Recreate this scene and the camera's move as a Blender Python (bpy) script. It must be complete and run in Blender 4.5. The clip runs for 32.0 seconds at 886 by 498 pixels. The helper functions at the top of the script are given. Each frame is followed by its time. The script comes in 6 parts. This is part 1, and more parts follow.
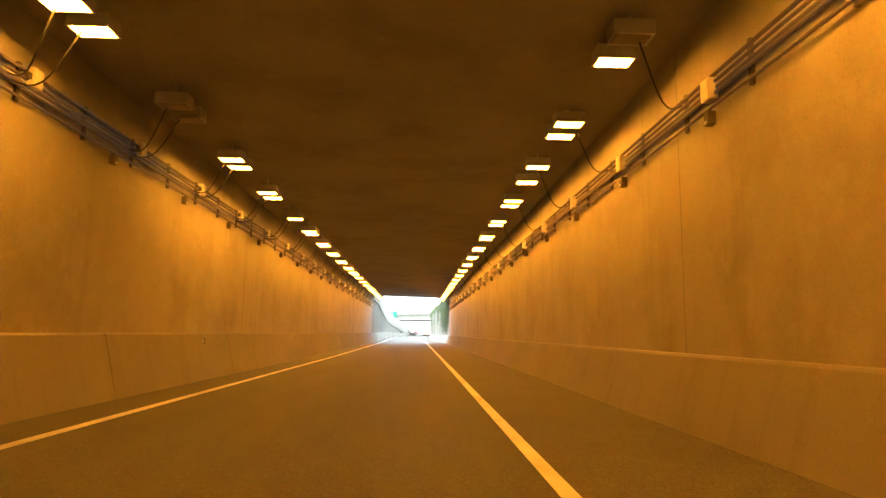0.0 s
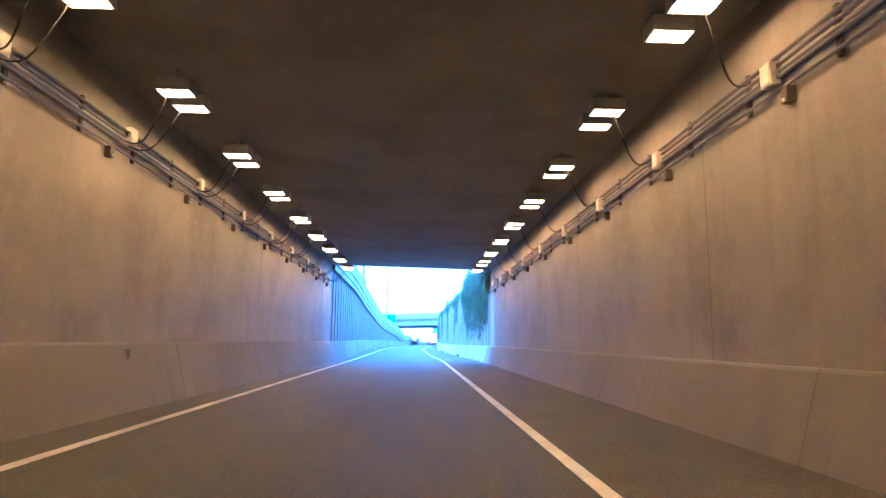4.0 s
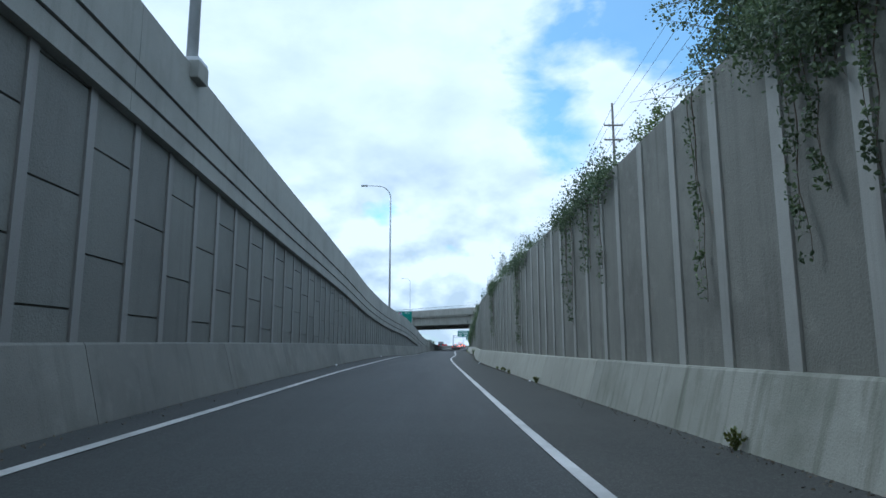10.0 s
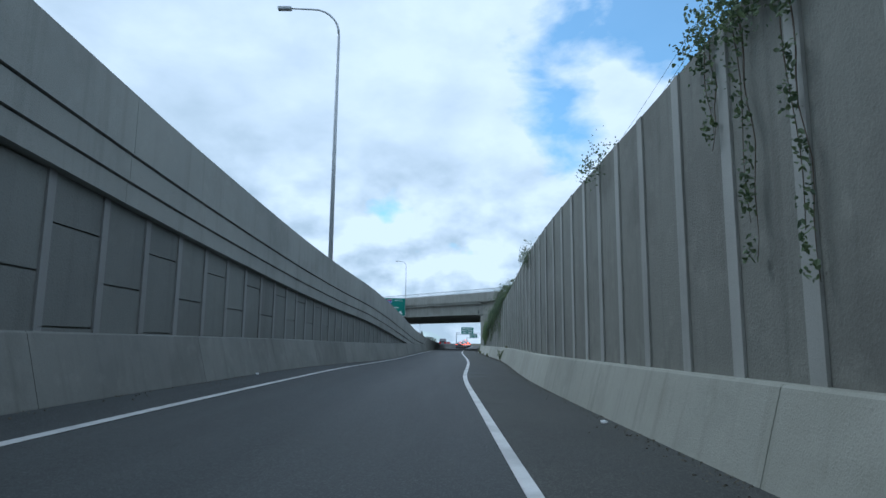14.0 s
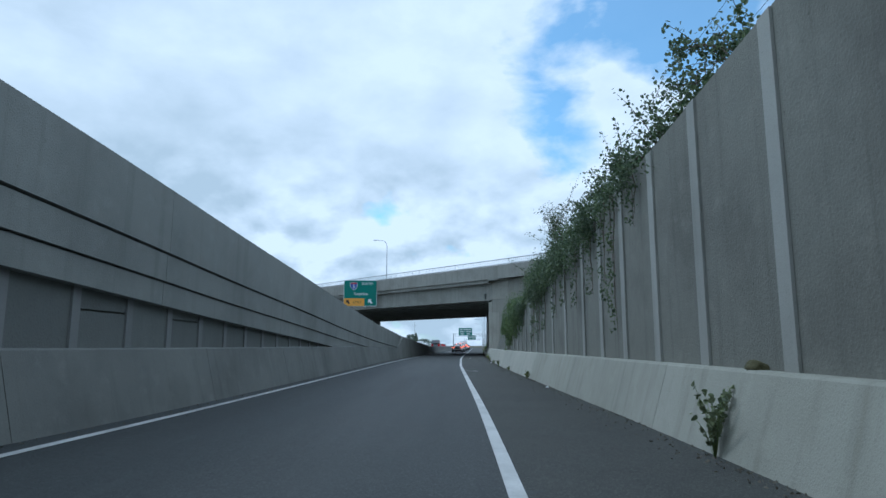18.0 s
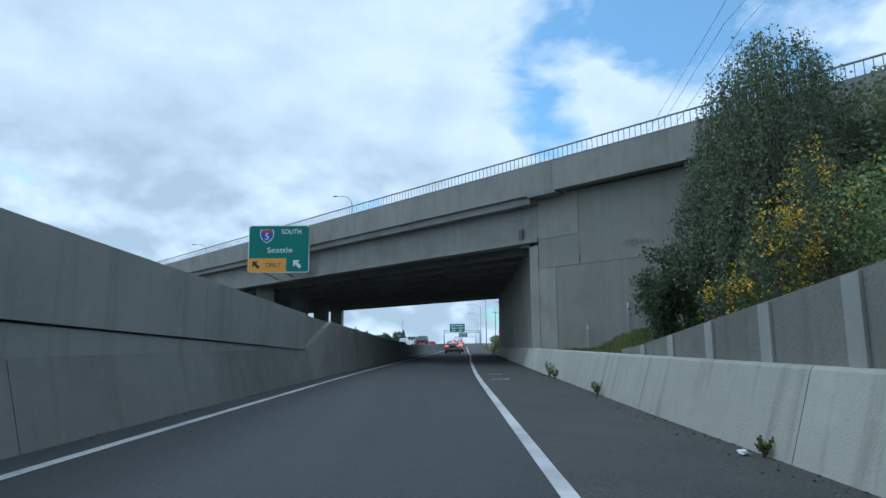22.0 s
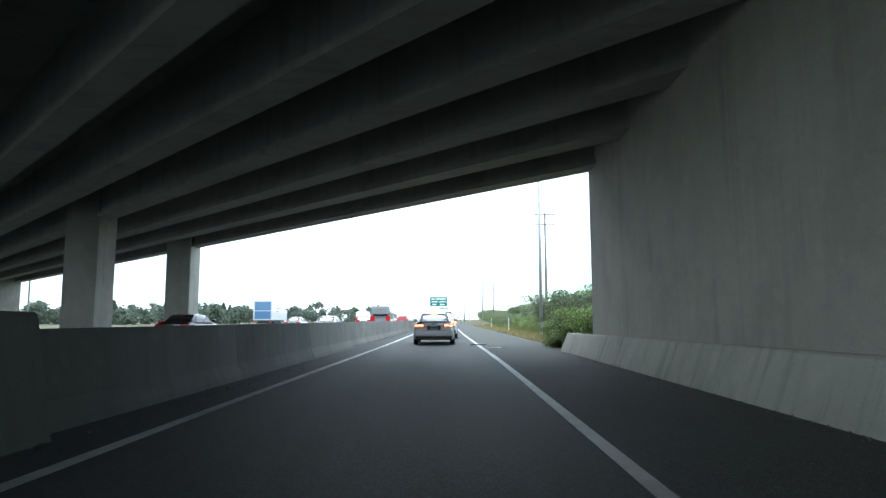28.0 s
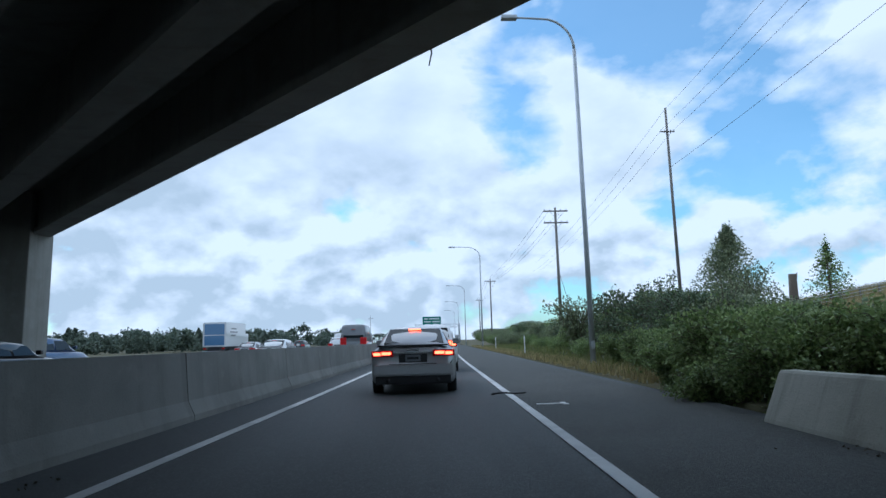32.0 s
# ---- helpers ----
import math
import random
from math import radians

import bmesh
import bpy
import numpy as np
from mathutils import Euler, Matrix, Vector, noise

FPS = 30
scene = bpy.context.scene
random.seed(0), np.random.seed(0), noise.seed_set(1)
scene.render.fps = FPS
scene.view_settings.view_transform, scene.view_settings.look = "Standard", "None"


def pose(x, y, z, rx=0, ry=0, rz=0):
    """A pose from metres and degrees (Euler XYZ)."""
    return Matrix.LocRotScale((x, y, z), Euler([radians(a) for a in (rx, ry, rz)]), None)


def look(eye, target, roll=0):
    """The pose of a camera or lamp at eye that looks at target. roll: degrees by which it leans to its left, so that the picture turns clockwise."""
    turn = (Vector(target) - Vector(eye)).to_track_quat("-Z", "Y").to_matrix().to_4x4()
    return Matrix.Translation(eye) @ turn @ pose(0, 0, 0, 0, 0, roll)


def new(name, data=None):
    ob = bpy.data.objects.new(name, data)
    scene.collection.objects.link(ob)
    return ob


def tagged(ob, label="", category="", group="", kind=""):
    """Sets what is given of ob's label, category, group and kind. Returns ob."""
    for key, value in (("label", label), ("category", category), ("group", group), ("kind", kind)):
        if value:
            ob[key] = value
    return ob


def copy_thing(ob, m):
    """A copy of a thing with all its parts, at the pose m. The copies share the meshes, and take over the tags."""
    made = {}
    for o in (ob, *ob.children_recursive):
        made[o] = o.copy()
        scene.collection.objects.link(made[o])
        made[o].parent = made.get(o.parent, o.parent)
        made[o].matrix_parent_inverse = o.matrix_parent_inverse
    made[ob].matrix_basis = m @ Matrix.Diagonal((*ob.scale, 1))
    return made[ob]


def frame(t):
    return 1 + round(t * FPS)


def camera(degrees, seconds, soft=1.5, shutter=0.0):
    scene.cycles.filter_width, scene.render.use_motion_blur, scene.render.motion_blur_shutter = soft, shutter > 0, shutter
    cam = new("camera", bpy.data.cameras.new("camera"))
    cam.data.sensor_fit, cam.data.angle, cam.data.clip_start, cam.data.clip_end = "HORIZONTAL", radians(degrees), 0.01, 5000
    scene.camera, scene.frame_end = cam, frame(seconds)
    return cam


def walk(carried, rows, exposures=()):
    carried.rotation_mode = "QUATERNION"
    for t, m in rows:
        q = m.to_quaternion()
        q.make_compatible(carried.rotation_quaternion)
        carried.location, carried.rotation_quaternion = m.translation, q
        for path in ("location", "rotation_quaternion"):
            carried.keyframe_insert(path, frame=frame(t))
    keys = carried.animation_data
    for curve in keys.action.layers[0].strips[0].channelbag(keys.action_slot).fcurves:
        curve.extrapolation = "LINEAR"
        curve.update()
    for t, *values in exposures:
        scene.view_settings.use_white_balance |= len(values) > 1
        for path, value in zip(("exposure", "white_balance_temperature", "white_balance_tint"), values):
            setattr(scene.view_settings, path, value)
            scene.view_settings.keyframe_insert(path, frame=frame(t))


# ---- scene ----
# ---- camera: seconds, x, y, yaw, pitch, roll; the eye rides 1.1 m over the road ----
EYE = 1.1
PATH = [
    (0.0, 0.01, -0.30, -2.17, 7.71, 0.73),
    (0.5, -0.02, 5.35, -2.09, 7.85, 1.13),
    (1.0, -0.08, 10.52, -2.30, 7.87, 1.12),
    (1.5, -0.15, 15.46, -2.51, 7.64, 0.55),
    (2.0, -0.23, 19.93, -2.39, 8.03, 0.35),
    (2.5, -0.29, 24.15, -2.33, 8.28, 0.32),
    (3.0, -0.31, 28.33, -2.38, 8.29, 0.53),
    (3.5, -0.32, 32.27, -2.22, 8.40, 0.38),
    (4.0, -0.37, 36.21, -2.06, 8.44, 0.54),
    (4.5, -0.38, 40.04, -2.01, 8.18, 0.44),
    (5.0, -0.34, 43.66, -1.89, 8.11, 0.37),
    (5.5, -0.27, 47.12, -1.72, 8.19, 0.35),
    (6.0, -0.21, 50.51, -1.52, 8.41, 0.37),
    (6.5, -0.20, 53.89, -1.31, 8.77, 0.43),
    (7.0, -0.26, 57.34, -1.13, 9.27, 0.49),
    (7.5, -0.32, 60.93, -1.33, 8.97, 0.44),
    (8.0, -0.35, 64.55, -1.38, 8.78, 0.37),
    (8.5, -0.41, 68.06, -1.54, 8.88, 0.04),
    (9.0, -0.52, 71.71, -1.13, 9.21, -0.15),
    (9.5, -0.63, 75.56, -0.71, 8.50, -0.48),
    (10.0, -0.61, 79.42, -0.08, 8.81, -0.12),
    (10.5, -0.63, 83.56, 0.03, 8.45, -0.28),
    (11.0, -0.73, 87.80, 0.07, 8.60, -0.36),
    (11.5, -0.93, 91.66, 0.37, 8.79, -1.14),
    (12.0, -0.98, 95.74, 0.35, 8.81, -1.81),
    (12.5, -0.98, 100.12, 0.08, 8.62, -1.64),
    (13.0, -0.94, 104.48, 0.08, 8.61, -1.15),
    (13.5, -0.75, 108.96, 0.20, 8.47, -0.45),
    (14.0, -0.54, 113.81, 0.24, 8.61, 0.58),
    (14.5, -0.37, 118.64, 0.59, 8.45, 1.17),
    (15.0, -0.20, 123.33, 0.61, 8.39, 1.16),
    (15.5, -0.04, 127.91, 0.42, 8.40, 0.84),
    (16.0, 0.09, 132.39, 0.16, 8.46, 0.43),
    (16.5, 0.20, 136.82, -0.05, 8.54, 0.14),
    (17.0, 0.27, 141.21, -0.08, 8.61, 0.13),
    (17.5, 0.32, 145.43, -0.08, 8.66, 0.23),
    (18.0, 0.39, 149.28, -0.05, 8.83, 0.11),
    (18.5, 0.42, 153.26, -0.09, 8.75, 0.07),
    (19.0, 0.41, 157.32, 0.25, 8.95, 0.21),
    (19.5, 0.41, 161.40, 0.25, 9.26, -0.08),
    (20.0, 0.42, 165.55, 0.21, 9.75, -0.64),
    (20.5, 0.45, 169.95, -0.21, 9.13, -1.07),
    (21.0, 0.41, 174.86, -0.89, 9.05, -1.03),
    (21.5, 0.48, 179.56, -0.89, 9.01, -0.69),
    (22.0, 0.56, 184.26, -1.06, 8.64, -0.45),
    (22.5, 0.61, 188.96, -0.90, 8.86, -0.26),
    (23.0, 0.65, 193.49, -0.77, 8.96, 0.25),
    (23.5, 0.68, 198.01, -0.82, 8.82, 0.62),
    (24.0, 0.83, 202.77, -2.53, 8.17, -0.58),
    (24.5, 0.99, 206.92, -2.14, 7.73, -0.20),
    (25.0, 1.16, 211.02, -2.14, 6.73, -0.02),
    (25.5, 1.34, 214.83, -2.52, 6.22, -0.12),
    (26.0, 1.50, 218.34, -2.59, 6.10, 0.08),
    (26.5, 1.65, 221.58, -2.50, 6.14, 0.39),
    (27.0, 1.78, 224.57, -2.41, 6.21, 0.61),
    (27.5, 1.89, 227.35, -2.46, 6.30, 0.51),
    (28.0, 1.99, 229.94, -2.81, 6.47, -0.16),
    (28.5, 2.10, 232.11, -3.17, 6.90, -0.99),
    (29.0, 2.19, 233.94, -3.17, 8.00, -0.88),
    (29.5, 2.30, 235.71, -3.23, 8.09, -1.49),
    (30.0, 2.41, 237.44, -3.37, 8.13, -1.70),
    (30.5, 2.53, 239.11, -3.30, 8.59, -1.70),
    (31.0, 2.63, 240.77, -3.57, 8.68, -1.78),
    (31.5, 2.73, 242.48, -3.53, 8.58, -1.67),
    (32.0, 2.80, 244.11, -3.55, 8.34, -1.60),
]
EXPOSURES = [
    (0.0, 3.45, 6300, 10), (0.5, 3.55, 4800, 6), (1.0, 3.55, 3550, 1), (1.7, 3.45, 3100, 9), (3.0, 3.2, 3080, 14), (4.5, 3.05, 3120, 15),
    (6.0, 2.7, 4300, 5), (6.6, 2.4, 4850, 3), (7.3, 1.75, 5050, 4), (8.0, 1.15, 5350, 5), (8.7, 0.55, 5200, 7), (9.5, 0.3, 5080, 8), (11.0, 0.12, 5050, 8),
    (19.0, -0.02, 5000, 7), (22.0, -0.02, 5000, 7), (23.5, 0.4, 5200, 6), (24.5, 1.28, 5400, 6), (25.5, 1.7, 5500, 6), (27.5, 1.65, 5600, 7),
    (29.0, 1.5, 5500, 7), (29.6, 1.15, 5350, 8), (30.2, 0.5, 5150, 9), (31.0, 0.12, 5100, 10), (32.0, 0.02, 5050, 11),
]


def head_pose(x, y, yaw, pitch, roll):
    ahead = Vector((-math.sin(radians(yaw)) * math.cos(radians(pitch)), math.cos(radians(yaw)) * math.cos(radians(pitch)), math.sin(radians(pitch))))
    eye = Vector((x, y, EYE))
    return look(eye, eye + ahead, roll)


cam = camera(70.77, 32.0)
walk(cam, [(t, head_pose(*row)) for t, *row in PATH], EXPOSURES)

# ---- world, sun ----
SUN_EL, SUN_AZ = 48.0, -60.0
world = bpy.data.worlds.new("sky")
scene.world = world
world.use_nodes = True
wt = world.node_tree
wt.nodes.clear()


def wnode(kind, **values):
    n = wt.nodes.new(kind)
    for key, value in values.items():
        n.inputs[key].default_value = value
    return n


sky = wt.nodes.new("ShaderNodeTexSky")
sky.sky_type, sky.sun_disc = "NISHITA", False
sky.sun_elevation, sky.sun_rotation = radians(SUN_EL), radians(SUN_AZ)
sky.ozone_density = 1.2
co = wt.nodes.new("ShaderNodeTexCoord")

def wmath(op, a, c):
    n = wt.nodes.new("ShaderNodeMath")
    n.operation = op
    for k, v in enumerate((a, c)):
        if isinstance(v, (int, float)):
            n.inputs[k].default_value = v
        else:
            wt.links.new(v, n.inputs[k])
    return n.outputs[0]


def lobe(azimuth, height, inner, outer):
    """1 towards a part of the sky (degrees from +y to the right, and up), fading to 0."""
    a, h = radians(azimuth), radians(height)
    dot = wt.nodes.new("ShaderNodeVectorMath")
    dot.operation = "DOT_PRODUCT"
    dot.inputs[1].default_value = (math.sin(a) * math.cos(h), math.cos(a) * math.cos(h), math.sin(h))
    wt.links.new(co.outputs["Generated"], dot.inputs[0])
    r = wt.nodes.new("ShaderNodeMapRange")
    r.interpolation_type = "SMOOTHSTEP"
    r.inputs[1].default_value, r.inputs[2].default_value = math.cos(radians(outer)), math.cos(radians(inner))
    wt.links.new(dot.outputs["Value"], r.inputs[0])
    return r.outputs[0]


def ramp_of(fac, a, b, ca=(0, 0, 0), cb=(1, 1, 1)):
    n = wt.nodes.new("ShaderNodeValToRGB")
    n.color_ramp.elements[0].position, n.color_ramp.elements[0].color = a, (*ca, 1)
    n.color_ramp.elements[1].position, n.color_ramp.elements[1].color = b, (*cb, 1)
    wt.links.new(fac, n.inputs[0])
    return n.outputs[0]


def density(shift):
    """How thick the cloud is, seen along each direction moved by shift."""
    squash = wt.nodes.new("ShaderNodeMapping")
    squash.inputs["Scale"].default_value = (1.0, 1.0, 1.8)
    squash.inputs["Location"].default_value = (3.1 + shift[0], 1.7 + shift[1], 0.35 + shift[2])
    wt.links.new(co.outputs["Generated"], squash.inputs[0])
    total = 0.0
    for scale, detail, rough, weight in ((2.4, 4.0, 0.5, 0.58), (7.0, 8.0, 0.55, 0.42)):
        n = wnode("ShaderNodeTexNoise", Scale=scale, Detail=detail, Roughness=rough, Distortion=0.15)
        wt.links.new(squash.outputs[0], n.inputs["Vector"])
        total = wmath("ADD", total, wmath("MULTIPLY", n.outputs["Fac"], weight))
    return total


thick = density((0, 0, 0))
relief = wmath("SUBTRACT", thick, density((-0.035, 0.0, 0.075)))
amount = wmath("ADD", thick, 0.075)
for az_, el_, inner, outer, weight in ((-16, 28, 8, 30, 0.12), (7, 26, 1, 9, -0.1), (16, 29, 2, 8, -0.05), (21, 30, 2, 9, -0.09), (31, 26, 3, 11, -0.1), (11, 18.5, 1, 6, -0.1), (31, 12.5, 2, 7, -0.09), (22, 8.5, 1, 5, -0.07), (14.5, 24, 1, 5, 0.06),
                                       (24, 21, 1, 6, 0.04), (28, 9, 0.5, 3.5, 0.1), (3, 10, 2, 8, 0.05), (-2, 4, 1, 5, 0.05), (-4, 12.5, 1, 4, -0.06), (-10, 7.5, 0.5, 3.5, 0.06), (-22, 9, 2, 9, 0.05), (-30, 14, 5, 15, 0.07)):
    amount = wmath("ADD", amount, wmath("MULTIPLY", lobe(az_, el_, inner, outer), weight))
# crisper heaps towards the horizon
parts_of = wt.nodes.new("ShaderNodeSeparateXYZ")
wt.links.new(co.outputs["Generated"], parts_of.inputs[0])
near_rim = wt.nodes.new("ShaderNodeMapRange")
near_rim.inputs[1].default_value, near_rim.inputs[2].default_value, near_rim.inputs[3].default_value, near_rim.inputs[4].default_value = 0.1, 0.34, 1.0, 0.0
wt.links.new(parts_of.outputs["Z"], near_rim.inputs[0])
heap = wnode("ShaderNodeTexNoise", Scale=8.5, Detail=8.0, Roughness=0.5, Distortion=0.1)
flat = wt.nodes.new("ShaderNodeMapping")
flat.inputs["Scale"].default_value = (1.0, 1.0, 1.5)
wt.links.new(co.outputs["Generated"], flat.inputs[0])
wt.links.new(flat.outputs[0], heap.inputs["Vector"])
heap_over = wnode("ShaderNodeTexNoise", Scale=8.5, Detail=8.0, Roughness=0.5, Distortion=0.1)
flat_over = wt.nodes.new("ShaderNodeMapping")
flat_over.inputs["Scale"].default_value = (1.0, 1.0, 1.5)
flat_over.inputs["Location"].default_value = (-0.015, 0.0, 0.035)
wt.links.new(co.outputs["Generated"], flat_over.inputs[0])
wt.links.new(flat_over.outputs[0], heap_over.inputs["Vector"])
lump = wmath("MULTIPLY", wmath("SUBTRACT", heap.outputs["Fac"], 0.47), near_rim.outputs[0])
relief = wmath("ADD", relief, wmath("MULTIPLY", wmath("MULTIPLY", wmath("SUBTRACT", heap.outputs["Fac"], heap_over.outputs["Fac"]), near_rim.outputs[0]), 2.2))
amount = wmath("ADD", amount, wmath("MULTIPLY", lump, 0.95))
cover = ramp_of(amount, 0.462, 0.565, (0.14, 0.14, 0.14))
body = wmath("ADD", wmath("MULTIPLY", relief, 1.9), 0.72)
body = wmath("SUBTRACT", body, wmath("MULTIPLY", wmath("SUBTRACT", amount, 0.5), 0.9))
body = wmath("SUBTRACT", body, wmath("MULTIPLY", lobe(-24, 6, 3, 17), 0.25))
body = wmath("SUBTRACT", body, wmath("MULTIPLY", lobe(2, 2, 1, 6), 0.3))
tone = ramp_of(body, 0.12, 0.76, (0.62, 0.69, 0.69), (1.0, 1.03, 1.0))
cloud_bg = wnode("ShaderNodeBackground", Strength=0.88)
wt.links.new(tone, cloud_bg.inputs["Color"])
sky_bg = wnode("ShaderNodeBackground", Strength=0.15)
clear = wt.nodes.new("ShaderNodeMix")
clear.data_type, clear.blend_type = "RGBA", "MULTIPLY"
clear.inputs[0].default_value, clear.inputs[7].default_value = 1.0, (0.76, 1.1, 1.04, 1)
wt.links.new(sky.outputs[0], clear.inputs[6])
wt.links.new(clear.outputs[2], sky_bg.inputs["Color"])
mixed = wt.nodes.new("ShaderNodeMixShader")
wt.links.new(cover, mixed.inputs[0])
wt.links.new(sky_bg.outputs[0], mixed.inputs[1])
wt.links.new(cloud_bg.outputs[0], mixed.inputs[2])
wout = wt.nodes.new("ShaderNodeOutputWorld")
wt.links.new(mixed.outputs[0], wout.inputs[0])

sun_data = bpy.data.lights.new("sun", "SUN")
sun_data.energy, sun_data.angle, sun_data.color = 0.7, radians(12), (1.0, 0.96, 0.9)
sun = new("sun", sun_data)
az = radians(SUN_AZ)
sun_way = Vector((math.sin(az) * math.cos(radians(SUN_EL)), math.cos(az) * math.cos(radians(SUN_EL)), math.sin(radians(SUN_EL))))
sun.matrix_world = look(sun_way * 100, (0, 0, 0))


# ---- materials ----
def surf(name, low, high, scale=3.0, rough=0.8, bump=0.15, grain=40.0, metal=0.0, streak=0.0, stain=(0.1, 0.09, 0.07), vary=0.0, spec=0.5, stretch=(1, 1, 1), ribs=0.0, blotch=0.0, fleck=0.0, pits=0.0):
    """A weathered surface: two tones in a coarse noise, fine grain, relief, and upright run-off streaks."""
    m = bpy.data.materials.new(name)
    m.use_nodes = True
    t = m.node_tree
    b = t.nodes["Principled BSDF"]
    geo = t.nodes.new("ShaderNodeNewGeometry")
    mp = t.nodes.new("ShaderNodeMapping")
    mp.inputs["Scale"].default_value = stretch
    t.links.new(geo.outputs["Position"], mp.inputs[0])

    def noise_tex(s, detail, link=None):
        n = t.nodes.new("ShaderNodeTexNoise")
        n.inputs["Scale"].default_value, n.inputs["Detail"].default_value, n.inputs["Roughness"].default_value = s, detail, 0.6
        t.links.new((link or mp.outputs[0]), n.inputs["Vector"])
        return n.outputs["Fac"]

    def blend(fac, a, c, kind="MIX"):
        n = t.nodes.new("ShaderNodeMix")
        n.data_type, n.blend_type = "RGBA", kind
        for sock, val in ((n.inputs[0], fac), (n.inputs[6], a), (n.inputs[7], c)):
            if isinstance(val, (int, float)):
                sock.default_value = val
            elif isinstance(val, tuple):
                sock.default_value = (*val, 1)
            else:
                t.links.new(val, sock)
        return n.outputs[2]

    def ramp(fac, a, c):
        n = t.nodes.new("ShaderNodeMapRange")
        n.inputs[1].default_value, n.inputs[2].default_value = a, c
        t.links.new(fac, n.inputs[0])
        return n.outputs[0]

    coarse = noise_tex(scale * 0.25, 4)
    mid = noise_tex(scale, 6)
    tiny = noise_tex(grain, 3)
    col = blend(ramp(coarse, 0.3, 0.7), low, high)
    col = blend(ramp(mid, 0.35, 0.75), col, blend(0.5, low, high))
    dark = tuple(v * 0.55 for v in low)
    n = t.nodes.new("ShaderNodeMath")
    n.operation, n.inputs[1].default_value = "MULTIPLY", 0.5
    t.links.new(ramp(tiny, 0.55, 0.8), n.inputs[0])
    col = blend(n.outputs[0], col, dark)
    if streak:
        mp2 = t.nodes.new("ShaderNodeMapping")
        mp2.inputs["Scale"].default_value = (0.5, 1.6, 0.07)
        t.links.new(geo.outputs["Position"], mp2.inputs[0])
        st = noise_tex(2.2, 6, mp2.outputs[0])
        n2 = t.nodes.new("ShaderNodeMath")
        n2.operation, n2.inputs[1].default_value = "MULTIPLY", streak
        t.links.new(ramp(st, 0.52, 0.72), n2.inputs[0])
        col = blend(n2.outputs[0], col, stain)
    if blotch:
        big = noise_tex(0.55, 9)
        n4 = t.nodes.new("ShaderNodeMath")
        n4.operation, n4.inputs[1].default_value = "MULTIPLY", blotch
        t.links.new(ramp(big, 0.47, 0.66), n4.inputs[0])
        col = blend(n4.outputs[0], col, stain)
        wash = noise_tex(2.7, 8)
        n5 = t.nodes.new("ShaderNodeMath")
        n5.operation, n5.inputs[1].default_value = "MULTIPLY", blotch * 0.6
        t.links.new(ramp(wash, 0.55, 0.7), n5.inputs[0])
        col = blend(n5.outputs[0], col, tuple(min(v * 1.25, 0.8) for v in high))
    if fleck:
        stone = t.nodes.new("ShaderNodeTexVoronoi")
        stone.inputs["Scale"].default_value = 75.0
        t.links.new(geo.outputs["Position"], stone.inputs["Vector"])
        n6 = t.nodes.new("ShaderNodeMath")
        n6.operation, n6.inputs[1].default_value = "MULTIPLY", fleck
        t.links.new(ramp(stone.outputs["Color"], 0.6, 1.0), n6.inputs[0])
        col = blend(n6.outputs[0], col, tuple(min(v * 3.2, 0.8) for v in high))
    if pits:
        void = t.nodes.new("ShaderNodeTexVoronoi")
        void.inputs["Scale"].default_value = 5.5
        t.links.new(geo.outputs["Position"], void.inputs["Vector"])
        near = ramp(void.outputs["Distance"], 0.13, 0.05)
        some = ramp(noise_tex(1.7, 3), 0.5, 0.62)
        n7 = t.nodes.new("ShaderNodeMath")
        n7.operation = "MULTIPLY"
        t.links.new(near, n7.inputs[0])
        t.links.new(some, n7.inputs[1])
        n8 = t.nodes.new("ShaderNodeMath")
        n8.operation, n8.inputs[1].default_value = "MULTIPLY", pits
        t.links.new(n7.outputs[0], n8.inputs[0])
        col = blend(n8.outputs[0], col, tuple(v * 0.4 for v in low))
    if vary:
        oi = t.nodes.new("ShaderNodeObjectInfo")
        r = t.nodes.new("ShaderNodeMapRange")
        r.inputs[3].default_value, r.inputs[4].default_value = 1 - vary, 1 + vary
        t.links.new(oi.outputs["Random"], r.inputs[0])
        v = t.nodes.new("ShaderNodeVectorMath")
        v.operation = "SCALE"
        t.links.new(col, v.inputs[0])
        t.links.new(r.outputs[0], v.inputs["Scale"])
        col = v.outputs[0]
    t.links.new(col, b.inputs["Base Color"])
    rr = t.nodes.new("ShaderNodeMapRange")
    rr.inputs[3].default_value, rr.inputs[4].default_value = max(rough - 0.12, 0.02), min(rough + 0.1, 1)
    t.links.new(mid, rr.inputs[0])
    t.links.new(rr.outputs[0], b.inputs["Roughness"])
    b.inputs["Metallic"].default_value = metal
    b.inputs["Specular IOR Level"].default_value = spec
